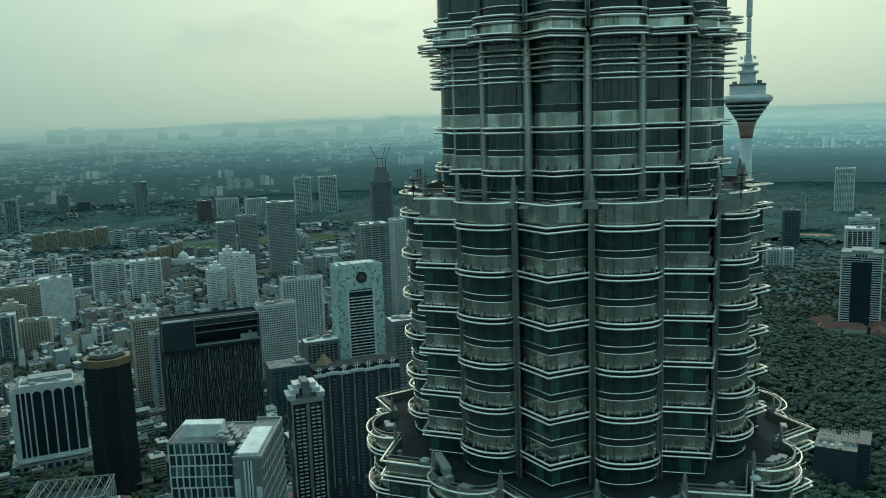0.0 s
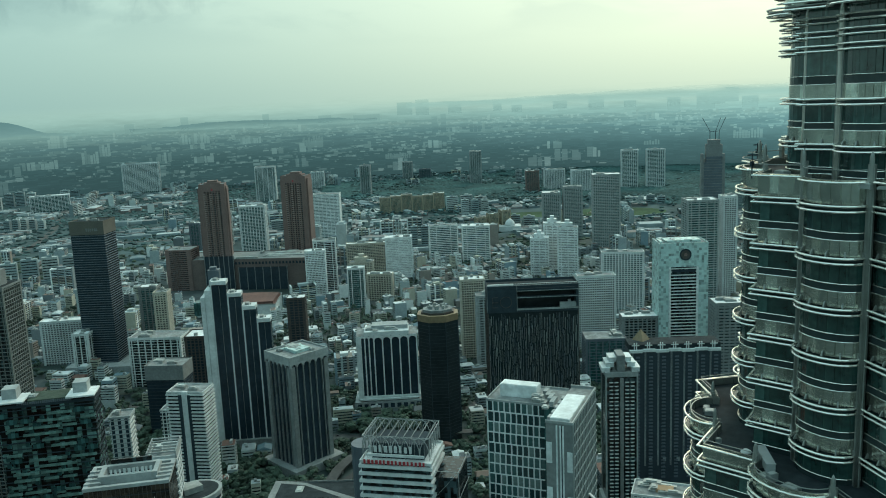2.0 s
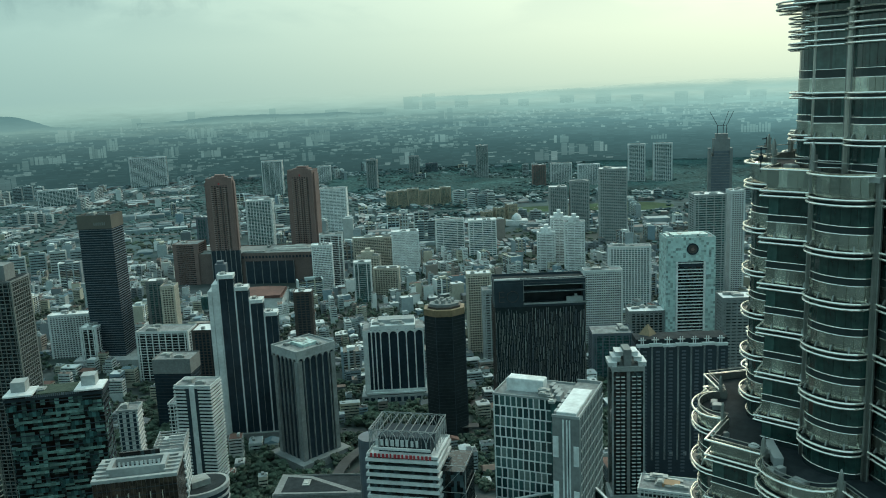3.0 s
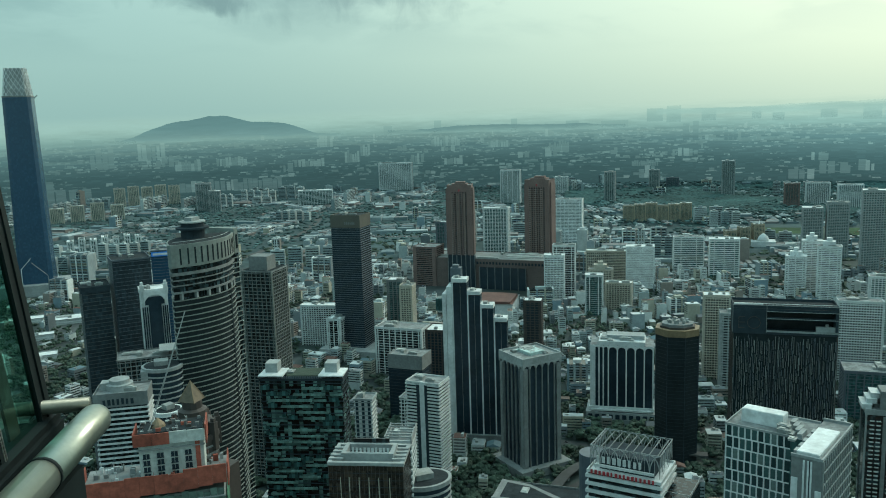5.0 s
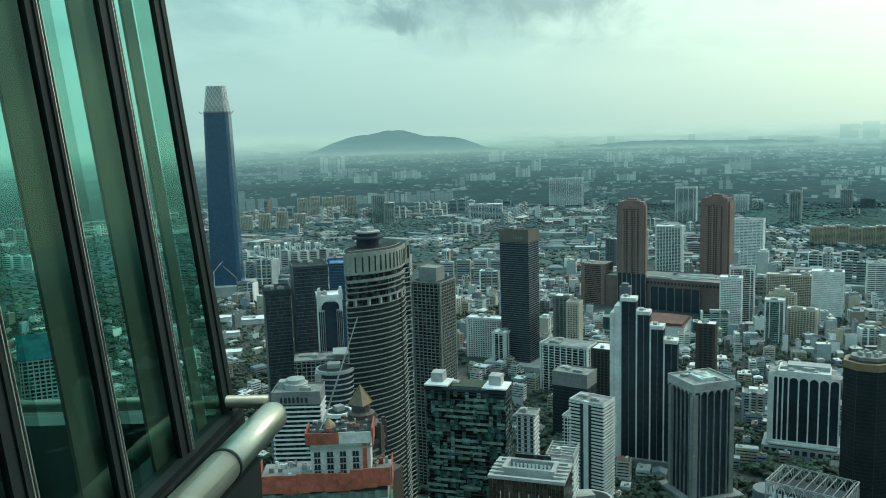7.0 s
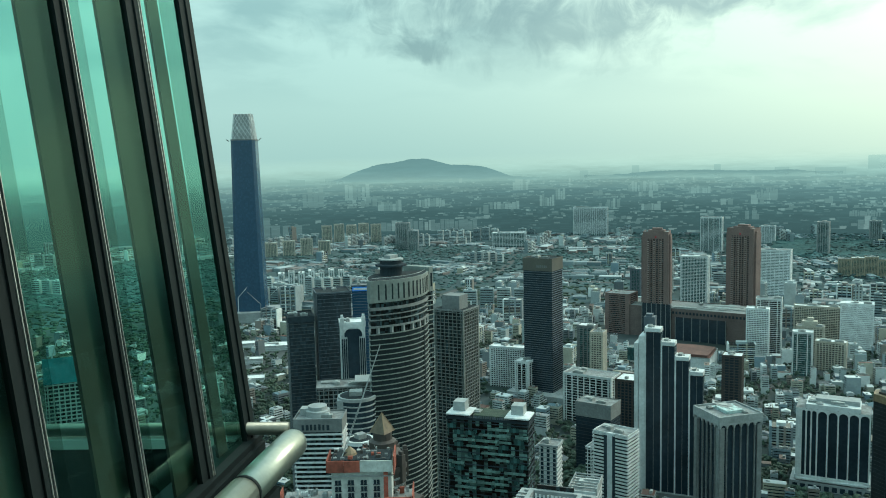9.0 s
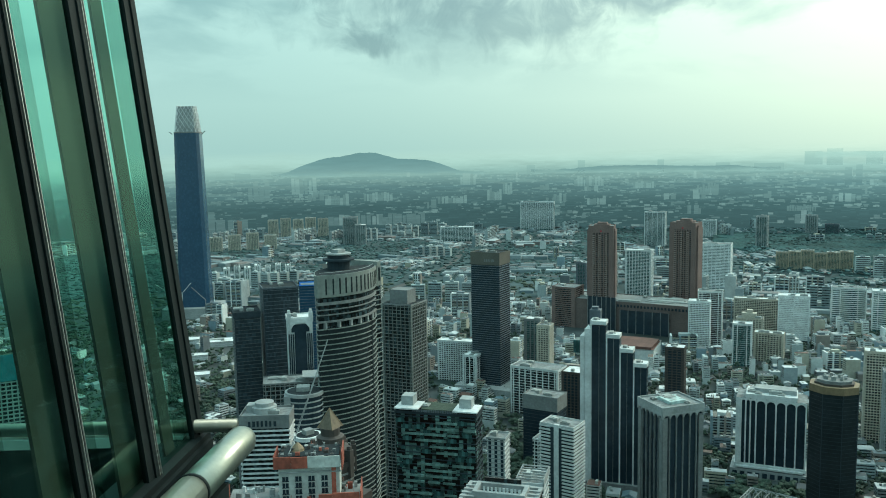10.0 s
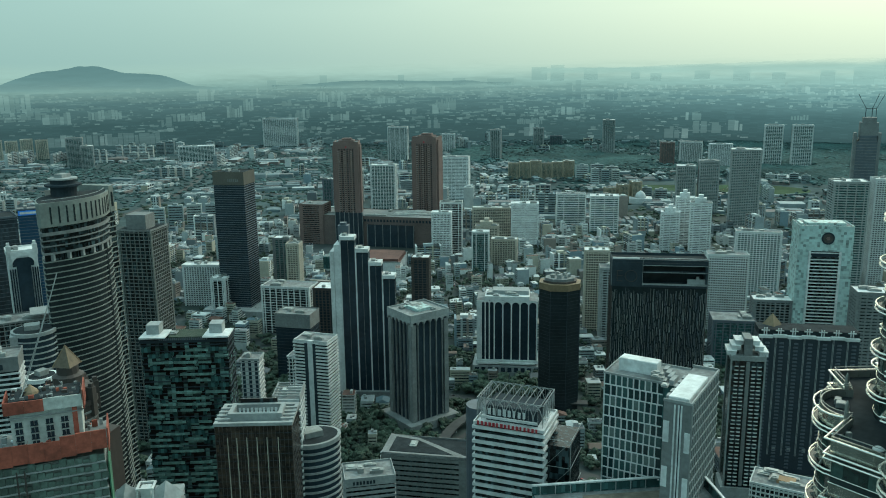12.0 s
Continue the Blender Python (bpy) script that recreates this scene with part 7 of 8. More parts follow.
def mid_block(nm, x, y, rz, w, d, h, m, bh, fh, fs, lb):
    i = next(COUNT)
    near = math.hypot(x, y) < 930
    # past 1800 m the glass turns lighter teal, painting in haze
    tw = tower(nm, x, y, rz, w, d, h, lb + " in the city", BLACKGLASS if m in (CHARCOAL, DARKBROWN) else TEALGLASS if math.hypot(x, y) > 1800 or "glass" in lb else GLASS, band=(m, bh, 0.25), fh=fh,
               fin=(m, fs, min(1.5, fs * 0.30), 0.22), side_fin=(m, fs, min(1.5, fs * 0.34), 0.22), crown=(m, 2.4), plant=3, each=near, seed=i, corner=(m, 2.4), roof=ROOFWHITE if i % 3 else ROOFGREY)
    if lb.startswith("bright white") or "stepped" in lb:
        part("upper_stage", Shape().box(-w * 0.3, w * 0.25, -d * 0.3, d * 0.3, h, h + 9).box(-w * 0.12, w * 0.1, -d * 0.2, d * 0.2, h + 9, h + 15), m, tw)
    if nm == "office_tower" and x == 693:
        part("centre_bay", Shape().box(-15, 15, -d / 2 - 0.8, -d / 2 + 1, 0, h - 12), BLACKGLASS, tw, "dark centre bay")
        part("gable", Shape().box(-w / 2, w / 2, -d / 2 - 0.6, d / 2, h, h + 4).box(-w / 4, w / 4, -d / 2 - 0.6, d / 2, h + 4, h + 7), PALE, tw)
        sign_bars(tw, "sign", 0, -d / 2 - 0.9, h - 4, 18, 5.0, 4, CHARCOAL)


# many walls beyond 1300 m take a paler material to imitate haze
mid_block("hotel_slab", -230.7, 1156.9, 20, 54, 22, 110, WHITE, 1.4, 3.4, 3.2, "white gridded hotel slab")
mid_block("office_tower", -108, 1446, 20, 52, 40, 182, PALE, 1.7, 4.0, 12.0, "pale glass and concrete office tower")
mid_block("white_tower", -67, 1500, 20, 24, 30, 182, WHITE, 1.8, 3.6, 4.0, "tall white tower")
mid_block("apartment_block", -232, 1390, 16, 70, 24, 100, WHITE, 1.3, 3.4, 5.0, "white and glass apartment block")
mid_block("apartment_tower", -360, 1927, 14, 64, 44, 178, PALE, 1.7, 3.6, 5.0, "tall grey apartment tower")
mid_block("apartment_tower", -530, 2083, 18, 46, 40, 116, PALE, 1.7, 3.6, 5.0, "grey glass tower with white cap")
mid_block("apartment_tower", -477, 2096, 18, 48, 40, 130, PALE, 1.7, 3.6, 5.0, "grey banded tower")
mid_block("apartment_tower", -440, 1622.5, 14, 37, 26, 79, ROOFWHITE, 2.3, 3.4, 13.0, "bright white apartment tower")
mid_block("apartment_tower", -424, 1669, 16, 36, 26, 103, ROOFWHITE, 2.3, 3.4, 13.0, "white apartment tower with stepped top")
mid_block("apartment_tower", -377, 1606, 16, 40, 26, 105, ROOFWHITE, 2.3, 3.4, 13.0, "bright white banded apartment tower")
mid_block("flat_block", -502, 3160, 14, 62, 30, 146, WHITE, 1.4, 5.0, 7.0, "tall grey flats with pale frame")
mid_block("flat_block", -408, 3174, 14, 68, 30, 147, WHITE, 1.4, 5.0, 7.0, "tall grey flats with pale frame")
mid_block("office_block", -706, 1764, 26, 66, 30, 78, ROOFWHITE, 1.9, 4.2, 30.0, "white banded office block")
mid_block("office_block", -619, 1743, 22, 62, 34, 82, ROOFWHITE, 2.0, 4.2, 20.0, "white banded office block with glass front")
mid_block("white_slab", -799, 1340, 27, 38, 24, 95, ROOFWHITE, 1.7, 3.4, 2.8, "white slab with small windows")
mid_block("office_block", -813, 1401, 27, 44, 26, 104, WHITE, 1.0, 3.6, 14.0, "grey tower with white frame")
mid_block("white_box", -718, 1541, 25, 56, 34, 88, ROOFWHITE, 3.0, 3.6, 40.0, "plain pale blue-white block")
mid_block("flat_block", -813, 1583, 24, 90, 20, 66, CREAM, 1.4, 3.4, 4.0, "cream flats with open galleries")
mid_block("flat_block", -742, 1417, 25, 46, 26, 60, CREAM, 1.5, 3.4, 5.0, "cream stepped flats")
mid_block("office_block", -696.7, 1305.6, 25, 31, 22, 73, WHITE, 0.3, 3.6, 16.0, "dark glass block in white frame")
mid_block("office_block", -679, 1365, 20, 48, 22, 50, CREAM, 1.4, 3.6, 5.0, "low cream office block")
mid_block("patterned_block", -1143, 1995, 22, 74, 40, 120, ROOFWHITE, 2.6, 4.0, 11.0, "white block with patterned wall")
mid_block("office_block", -1198.7, 1724, 24, 64, 30, 124, WHITE, 0.9, 3.6, 7.0, "white finned office block")
mid_block("flat_slab", -2657, 2990, 30, 160, 40, 132, WHITE, 2.2, 5.0, 9.0, "wide pale flats slab")
mid_block("flat_block", -1833, 2744, 26, 78, 40, 132, WHITE, 1.2, 4.0, 18.0, "pale flats with white piers")
mid_block("flat_block", -977, 902, 28, 66, 22, 66, WHITE, 1.3, 3.3, 4.0, "white flats with many balconies")
mid_block("office_block", -905, 862, 22, 22, 24, 62, WHITE, 0.3, 3.6, 7.0, "narrow black block in white frame")
mid_block("office_block", -768, 856, 18, 72, 34, 68, WHITE, 0.6, 3.8, 9.0, "dark finned block with white roof collar")
mid_block("office_block", -660, 820, 22, 44, 34, 88, DARKBROWN, 0.8, 3.8, 5.0, "dark brown glass block")
mid_block("brown_block", -640, 1010, 25, 26, 24, 92, DARKBROWN, 1.0, 3.8, 6.0, "dark brown tower block")
mid_block("yellow_tower", -824, 940, 25, 20, 22, 108, CREAM, 1.5, 3.4, 4.0, "cream yellow apartment tower")
mid_block("grey_tower", -855, 950, 25, 26, 24, 112, GREY, 1.0, 3.4, 6.0, "grey glass apartment tower")
mid_block("hotel_slab", -390, 1075, 24, 34, 24, 116, CREAM, 1.3, 3.5, 3.4, "cream gridded hotel block")
mid_block("hotel_slab", -345, 1020, 24, 38, 24, 108, PALE, 1.6, 3.5, 6.0, "pale blue banded block")
mid_block("office_block", -268, 950, 22, 30, 28, 84, CHARCOAL, 0.6, 3.6, 5.0, "dark slim office block")
mid_block("apartment_tower", -262, 830, 22, 18, 18, 128, PALE, 1.4, 3.4, 6.0, "pale narrow apartment tower")
mid_block("round_block", -190, 1010, 20, 50, 40, 62, BLUEGREY, 0.5, 4.0, 8.0, "blue-grey glass block")
mid_block("office_block", -155, 1060, 20, 46, 26, 80, GREY, 1.2, 3.6, 6.0, "grey banded block")
mid_block("office_block", -30, 1000, 20, 60, 30, 120, GREY, 2.4, 3.8, 7.0, "plain grey office block with small windows")
mid_block("flat_block", -1182, 2450, 24, 36, 26, 52, OCHRE, 1.3, 3.4, 4.0, "ochre flats with white piers")
mid_block("flat_block", -1150, 2465, 24, 36, 26, 56, OCHRE, 1.3, 3.4, 4.0, "ochre flats with white piers")
mid_block("flat_block", -1118, 2480, 24, 36, 26, 60, OCHRE, 1.3, 3.4, 4.0, "ochre flats with white piers")
mid_block("flat_block", -1086, 2495, 24, 36, 26, 52, OCHRE, 1.3, 3.4, 4.0, "ochre flats with white piers")
mid_block("flat_block", -1054, 2510, 24, 36, 26, 56, OCHRE, 1.3, 3.4, 4.0, "ochre flats with white piers")
mid_block("flat_block", -1022, 2525, 24, 36, 26, 60, OCHRE, 1.3, 3.4, 4.0, "ochre flats with white piers")
mid_block("flat_block", -742, 2140, 40, 27, 24, 40, OCHRE, 1.3, 3.4, 4.0, "ochre flats stepping up")
mid_block("flat_block", -714, 2164, 40, 27, 24, 47, OCHRE, 1.3, 3.4, 4.0, "ochre flats stepping up")
mid_block("flat_block", -686, 2188, 40, 27, 24, 54, OCHRE, 1.3, 3.4, 4.0, "ochre flats stepping up")
mid_block("flat_block", -780, 3120, 20, 80, 30, 80, WHITE, 1.4, 3.6, 6.0, "pale flats")
mid_block("flat_block", -660, 3060, 20, 80, 30, 82, WHITE, 1.4, 3.6, 6.0, "pale flats")
mid_block("red_block", -840, 3020, 20, 50, 30, 84, BROWN, 1.6, 3.6, 8.0, "red-brown office block")
mid_block("tower_block", -1480, 2900, 20, 40, 40, 120, PALE, 1.0, 4.0, 8.0, "grey tower block")
mid_block("tower_block", -1370, 1830, 24, 44, 30, 92, PALE, 1.0, 3.6, 7.0, "grey and white office block")
mid_block("tower_block", -1310, 1640, 24, 26, 26, 92, BLUEGREY, 1.0, 3.6, 6.0, "grey glass tower")
mid_block("office_tower", 693, 1330, -28, 62, 40, 120, WHITE, 1.6, 4.0, 60.0, "pale banded office tower with dark centre bay")
mid_block("office_tower", 781, 1510, -25, 50, 40, 134, WHITE, 0.8, 4.0, 9.0, "pale office tower with dark bays")
mid_block("office_tower", 1331, 2688, -28, 58, 46, 150, ROOFWHITE, 1.4, 3.8, 5.0, "white gridded landmark tower")
mid_block("office_tower", 913, 2111, -20, 42, 40, 94, BLUEGREY, 0.6, 4.0, 8.0, "dark slab tower")
mid_block("office_tower", 767, 1862, -20, 29, 30, 38, WHITE, 1.2, 3.8, 6.0, "pale ribbed tower")
mid_block("office_tower", 790, 1838, -20, 22, 30, 42, WHITE, 1.2, 3.8, 6.0, "pale ribbed tower")
mid_block("office_tower", 905, 1735, -26, 58, 36, 118, WHITE, 1.9, 3.8, 60.0, "pale banded office tower with stepped top")
mid_block("tower_block", -1157, 3283, 20, 50, 40, 142, PALE, 1.6, 4.0, 8.0, "slim blue-grey tower")
mid_block("tower_block", -1560, 3486, 20, 46, 30, 84, PALE, 1.4, 4.0, 8.0, "brown-grey tower block")
mid_block("tower_block", -1501, 3550, 20, 54, 30, 45, BLUEGREY, 1.4, 4.0, 8.0, "low blue-grey office block")
mid_block("flat_block", -1845, 3164, 26, 56, 30, 72, WHITE, 1.8, 4.0, 9.0, "white flats tower")
mid_block("flat_slab", -2574, 2391, 44, 141, 40, 60, WHITE, 1.4, 5.0, 12.0, "pale office slab with a broad white roof")
mid_block("flat_block", -2837, 2026, 50, 60, 40, 112, PALE, 1.8, 4.5, 9.0, "dark grey tower with netting")
mid_block("flat_block", -2770, 2030, 50, 44, 40, 84, PALE, 1.8, 4.5, 9.0, "dark grey tower with ochre foot")
mid_block("flat_block", -3330, 1950, 60, 46, 26, 82, CREAM, 1.6, 4.0, 7.0, "cream flats slab")
mid_block("flat_block", -3300, 1998, 60, 46, 26, 88, CREAM, 1.6, 4.0, 7.0, "cream flats slab")
mid_block("flat_block", -3270, 2046, 60, 46, 26, 82, CREAM, 1.6, 4.0, 7.0, "cream flats slab")
mid_block("flat_block", -3240, 2094, 60, 46, 26, 88, CREAM, 1.6, 4.0, 7.0, "cream flats slab")
mid_block("flat_block", -3210, 2142, 60, 46, 26, 82, CREAM, 1.6, 4.0, 7.0, "cream flats slab")
mid_block("flat_block", -3040, 1520, 60, 48, 24, 56, CREAM, 1.6, 4.0, 6.0, "cream low flats")
mid_block("flat_block", -3006, 1582, 60, 48, 24, 62, CREAM, 1.6, 4.0, 6.0, "cream low flats")
mid_block("flat_block", -2972, 1644, 60, 48, 24, 68, CREAM, 1.6, 4.0, 6.0, "cream low flats")
mid_block("flat_block", -2938, 1706, 60, 48, 24, 56, CREAM, 1.6, 4.0, 6.0, "cream low flats")
mid_block("flat_block", -2165, 1110, 60, 16, 40, 54, WHITE, 1.2, 3.6, 5.0, "white narrow flats in a row")
mid_block("flat_block", -2152, 1136, 60, 16, 40, 59, WHITE, 1.2, 3.6, 5.0, "white narrow flats in a row")
mid_block("flat_block", -2139, 1162, 60, 16, 40, 54, WHITE, 1.2, 3.6, 5.0, "white narrow flats in a row")
mid_block("flat_block", -2126, 1188, 60, 16, 40, 59, WHITE, 1.2, 3.6, 5.0, "white narrow flats in a row")
mid_block("flat_block", -2113, 1214, 60, 16, 40, 54, WHITE, 1.2, 3.6, 5.0, "white narrow flats in a row")
mid_block("flat_block", -2100, 1240, 60, 16, 40, 59, WHITE, 1.2, 3.6, 5.0, "white narrow flats in a row")
mid_block("flat_block", -2087, 1266, 60, 16, 40, 54, WHITE, 1.2, 3.6, 5.0, "white narrow flats in a row")


def terrace_block():
    root = thing("terrace_block", 392, 772, 0, -30, "navy block with louvred glass roofs and white parasols on its terrace", "building")
    FOOT.append((392, 772, 34))
    navy = mat("navy_block_wall", (0.030, 0.045, 0.060), 0.5, 0, 0.2, 0.3, 0.05)
    part("body", Shape().box(-24, 14, -20, 20, 0, 38).box(14, 25, -16, 20, 0, 46), navy, root, "navy wall")
    win = Shape().box(-0.9, 0.9, -0.15, 0.15, 0, 1.5).mesh("window", BLACKGLASS)
    for i in range(4):
        for j in range(9):
            part("window", win, None, root, "", pose(15.6 + i * 2.6, -16.05, 42 - j * 3.6))
    part("terrace_floor", Shape().box(-24, 14, -20, 20, 38, 38.3), TEALGLASS, root, "teal terrace floor")
    for x0, y0 in ((-22, 2), (-2, 4)):
        frame_ = part("louvred_roof", Shape().box(x0, x0 + 15, y0, y0 + 0.5, 42.6, 43).box(x0, x0 + 15, y0 + 13, y0 + 13.5, 44.6, 45), PALE, root, "louvred glass roof")
        for k in range(7):
            part("louvre", Shape().box(x0 + k * 2.2, x0 + k * 2.2 + 1.5, y0 + 0.3, y0 + 13.2, 43.6, 43.8), TEALGLASS, frame_)
        for px in (x0 + 0.3, x0 + 14.4):
            part("post", Shape().box(px, px + 0.3, y0, y0 + 0.3, 38.3, 42.6), PALE, frame_)
    for px, py in ((-15, -13), (-8, -15), (-1, -12)):
        pole = part("parasol_pole", Shape().pipe([(px, py, 38.3), (px, py, 41.2)], 0.08, 6), PALE, root, "thin parasol pole")
        part("parasol", Shape().lathe([(2.2, 40.6), (1.2, 41.2), (0.1, 41.6)], 10, px, py), ROOFWHITE, pole, "white parasol")


terrace_block()


def flagpole():
    root = thing("flagpole", 1060, 2360, 0, 0, "very tall white flagpole with a flag at rest", "flagpole")
    part("pole", Shape().lathe([(1.6, 0), (1.2, 60), (0.5, 100)], 10), ROOFWHITE, root, "white tapered pole", smooth=True)
    part("flag", Shape().prism([(0.6, -0.2), (3.4, -0.6), (5.0, 0.1), (3.2, 0.5), (0.6, 0.2)], 84, 98), ROOFRED, root, "furled red and white flag")


flagpole()


def slim_site_tower():
    root = thing("tower_under_construction", -170, 2600, 0, 10, "grey tower under construction with roof cranes", "construction site")
    FOOT.append((-170, 2600, 60))
    part("lower_shaft", Shape().box(-26, 26, -22, 22, 0, 150).box(-20, 24, -22, 22, 150, 165), BLUEGREY, root, "dark glazed lower shaft")
    for z in range(4, 160, 8):
        part("slab_edge", Shape().box(-27, 27, -23, 23, z, z + 1.2), GREY, root)
    part("upper_shaft", Shape().box(-20, 26, -20, 20, 165, 200).box(-14, 20, -16, 16, 200, 214), GREY, root, "raw concrete upper shaft")
    for px in (-30, 30):
        part("hoist", Shape().box(px - 4, px + 4, -20, 10, 0, 172), GREY, root, "concrete side shaft")
    for px, lean in ((-8, -22), (8, 14), (18, 18)):
        mast = part("crane_mast", Shape().pipe([(px, 0, 214), (px, 0, 240)], 1.2, 4), CHARCOAL, root, "dark crane mast")
        part("crane_jib", Shape().pipe([(px - lean * 0.5, 0, 237), (px, 0, 238), (px + lean, 0, 278)], 0.9, 4), CHARCOAL, mast, "dark luffing jib")


slim_site_tower()


def red_roof_hall(x, y, rz, w, d):
    root = thing("low_hall", x, y, 0, rz, "long low hall with a red clay gable roof among trees", "hall", "red-roofed halls")
    FOOT.append((x, y, w * 0.55))
    part("wall", Shape().box(-w / 2, w / 2, -d / 2, d / 2, 0, 9), CREAM, root, "cream wall")
    roof = Shape()
    roof.v += [(-w / 2 - 1, -d / 2 - 1, 9), (w / 2 + 1, -d / 2 - 1, 9), (w / 2 + 1, d / 2 + 1, 9), (-w / 2 - 1, d / 2 + 1, 9), (-w / 2 + d * 0.3, 0, 9 + d * 0.32), (w / 2 - d * 0.3, 0, 9 + d * 0.32)]
    roof.f += [(0, 1, 5, 4), (2, 3, 4, 5), (1, 2, 5), (3, 0, 4), (3, 2, 1, 0)]
    part("roof", roof, ROOFRED, root, "red clay hip roof")


for hx, hy, hr, hw, hd in ((650, 1300, -20, 70, 24), (690, 1262, 60, 44, 22), (725, 1290, -25, 60, 24), (640, 1350, 20, 40, 20), (770, 1330, -60, 50, 22)):
    red_roof_hall(hx, hy, hr, hw, hd)


def mall_hall():
    root = tower("low_hall", -858, 1180, 25, 118, 84, 26, "low white hall with a wide rust-red roof", WHITE, plant=1, roof=ROOFRED)
    part("roof_red", Shape().prism([(-30, -36), (54, -38), (57, 32), (24, 40), (-26, 38)], 26.6, 31), ROOFRED, root, "rust-red roof")
    part("blank_wall", Shape().box(-34, 6, -44, -42, 0, 32), ROOFWHITE, root, "blank white wall")
    part("ring_roof", Shape().lathe([(16, 20), (16, 24), (10, 25)], 20, -76, 6), PALE, root)
    part("ring_wall", Shape().lathe([(14, 0), (14, 20)], 20, -76, 6), WHITE, root)


mall_hall()


def minaret():
    root = thing("mosque", -690, 2195, 0, 20, "small white mosque with a slim minaret and dome", "mosque")
    part("minaret", Shape().lathe([(4, 0), (3.4, 40), (4.5, 41), (3.0, 43), (2.4, 52), (0.2, 66)], 10), ROOFWHITE, root, "white minaret", smooth=True)
    part("dome", Shape().lathe([(14, 14), (14.5, 18), (11, 26), (5, 31), (0.2, 34)], 16, 10, -22), WHITE, root, "pale dome", smooth=True)
    part("hall", Shape().box(-20, 40, -40, 5, 0, 14), WHITE, root)


minaret()

# ---------------------------------------------------------------- roads, fields, low houses, trees


def left_of(x, y):
    return math.degrees(math.atan2(-x, y))


def woodland(x, y):
    """How wooded a place is, 0 to 1."""
    a, d = left_of(x, y), math.hypot(x, y)
    n = noise.noise((x * 0.0011 + 7, y * 0.0011, 0.5)) + 0.5 * noise.noise((x * 0.0035, y * 0.0035, 2.5))
    base = 0.38 + 0.70 * n
    if d < 1000:
        base += 0.62 - 0.40 * max(0.0, (d - 780) / 220)
    if 40 < a <= 56.5 and d < 1380:
        base += 0.36
    if 36 < a <= 56.5 and d >= 1380:
        base += 0.13
    if a > 56.5 and d < (1750 if a < 65 else 3400):
        base += 0.75
    if a < 27 and d < 7200:
        base += (0.75 - 0.36 * min(1, max(0, (a - 4) / 8))) * min(1, max(0, (d - 2350) / 700)) * min(1, (27 - a) / 5)
    if 27 < a < 38 and 3200 < d < 4600:
        base += 0.22
    if a < -4 and d < 7000:
        base += 0.85
    if d > 8500:
        base -= 0.12
    return max(0.0, min(1.0, base))


BUILT = {}      # the same circles, by squares of the plan


def free(x, y, pad=0.0):
    """Whether a place is clear of everything built so far (pad up to 40 m)."""
    done = BUILT.setdefault("done", 0)
    for fx, fy, fr in FOOT[done:]:
        for i in range(int((fx - fr - 40) // 80), int((fx + fr + 40) // 80) + 1):
            for j in range(int((fy - fr - 40) // 80), int((fy + fr + 40) // 80) + 1):
                BUILT.setdefault((i, j), []).append((fx, fy, fr))
    BUILT["done"] = len(FOOT)
    return all((x - fx) ** 2 + (y - fy) ** 2 > (fr + pad) ** 2 for fx, fy, fr in BUILT.get((int(x // 80), int(y // 80)), ()))


ROADS = []


def road(pts, w, z=0.06, name="road", label="dark asphalt city road"):
    s = Shape()
    pts = [Vector(p) for p in pts]
    fine = []
    for i in range(len(pts) - 1):
        p0, p1, p2, p3 = pts[max(0, i - 1)], pts[i], pts[i + 1], pts[min(len(pts) - 1, i + 2)]
        for k in range(8):
            u = k / 8
            fine.append(0.5 * ((2 * p1) + (p2 - p0) * u + (2 * p0 - 5 * p1 + 4 * p2 - p3) * u * u + (3 * p1 - p0 - 3 * p2 + p3) * u ** 3))
    fine.append(pts[-1])
    left, right = [], []
    for i, p in enumerate(fine):
        d = (fine[min(i + 1, len(fine) - 1)] - fine[max(i - 1, 0)]).normalized()
        n = Vector((-d.y, d.x))
        left.append(p + n * w / 2)
        right.append(p - n * w / 2)
        ROADS.append((p.x, p.y, w / 2 + 4))
    k, n = len(s.v), len(fine)
    for p, q in zip(left, right):
        s.v += [(p.x, p.y, z), (q.x, q.y, z), (p.x, p.y, z - 1.2), (q.x, q.y, z - 1.2)]
    for i in range(n - 1):
        a, b = k + 4 * i, k + 4 * (i + 1)
        s.f += [(a, a + 1, b + 1, b), (a, b, b + 2, a + 2), (a + 1, a + 3, b + 3, b + 1)]
    solo(name, s, ASPHALT, label, "road", "structure")
    return fine


BOULEVARDS = [
    road([(-900, 560), (-640, 640), (-470, 760), (-380, 760), (-330, 700), (-200, 660), (60, 700)], 22),
    road([(-390, 560), (-385, 660), (-370, 760), (-330, 900), (-300, 1100), (-260, 1500), (-200, 2100)], 16),
    road([(-1500, 900), (-1150, 1100), (-820, 1180), (-500, 1220), (-200, 1280), (200, 1350)], 18),
    road([(-2600, 1500), (-1900, 1750), (-1300, 2050), (-700, 2330), (-100, 2500), (500, 2600)], 22),
    road([(-760, 700), (-720, 1000), (-690, 1250), (-640, 1600), (-560, 2100), (-520, 2700)], 16),
    road([(-1250, 640), (-1150, 1000), (-1120, 1250), (-1180, 1600), (-1400, 2300), (-1800, 3200), (-2200, 4000)], 18),
    road([(-3200, 2600), (-2500, 3000), (-1800, 3400), (-900, 3650), (0, 3800)], 26),
    road([(-1700, 420), (-1620, 760), (-1700, 1150), (-2000, 1800), (-2700, 2600)], 22),
    road([(250, 900), (420, 1000), (640, 1030), (900, 1000)], 16),
    road([(180, 760), (420, 830), (700, 800)], 14),
]
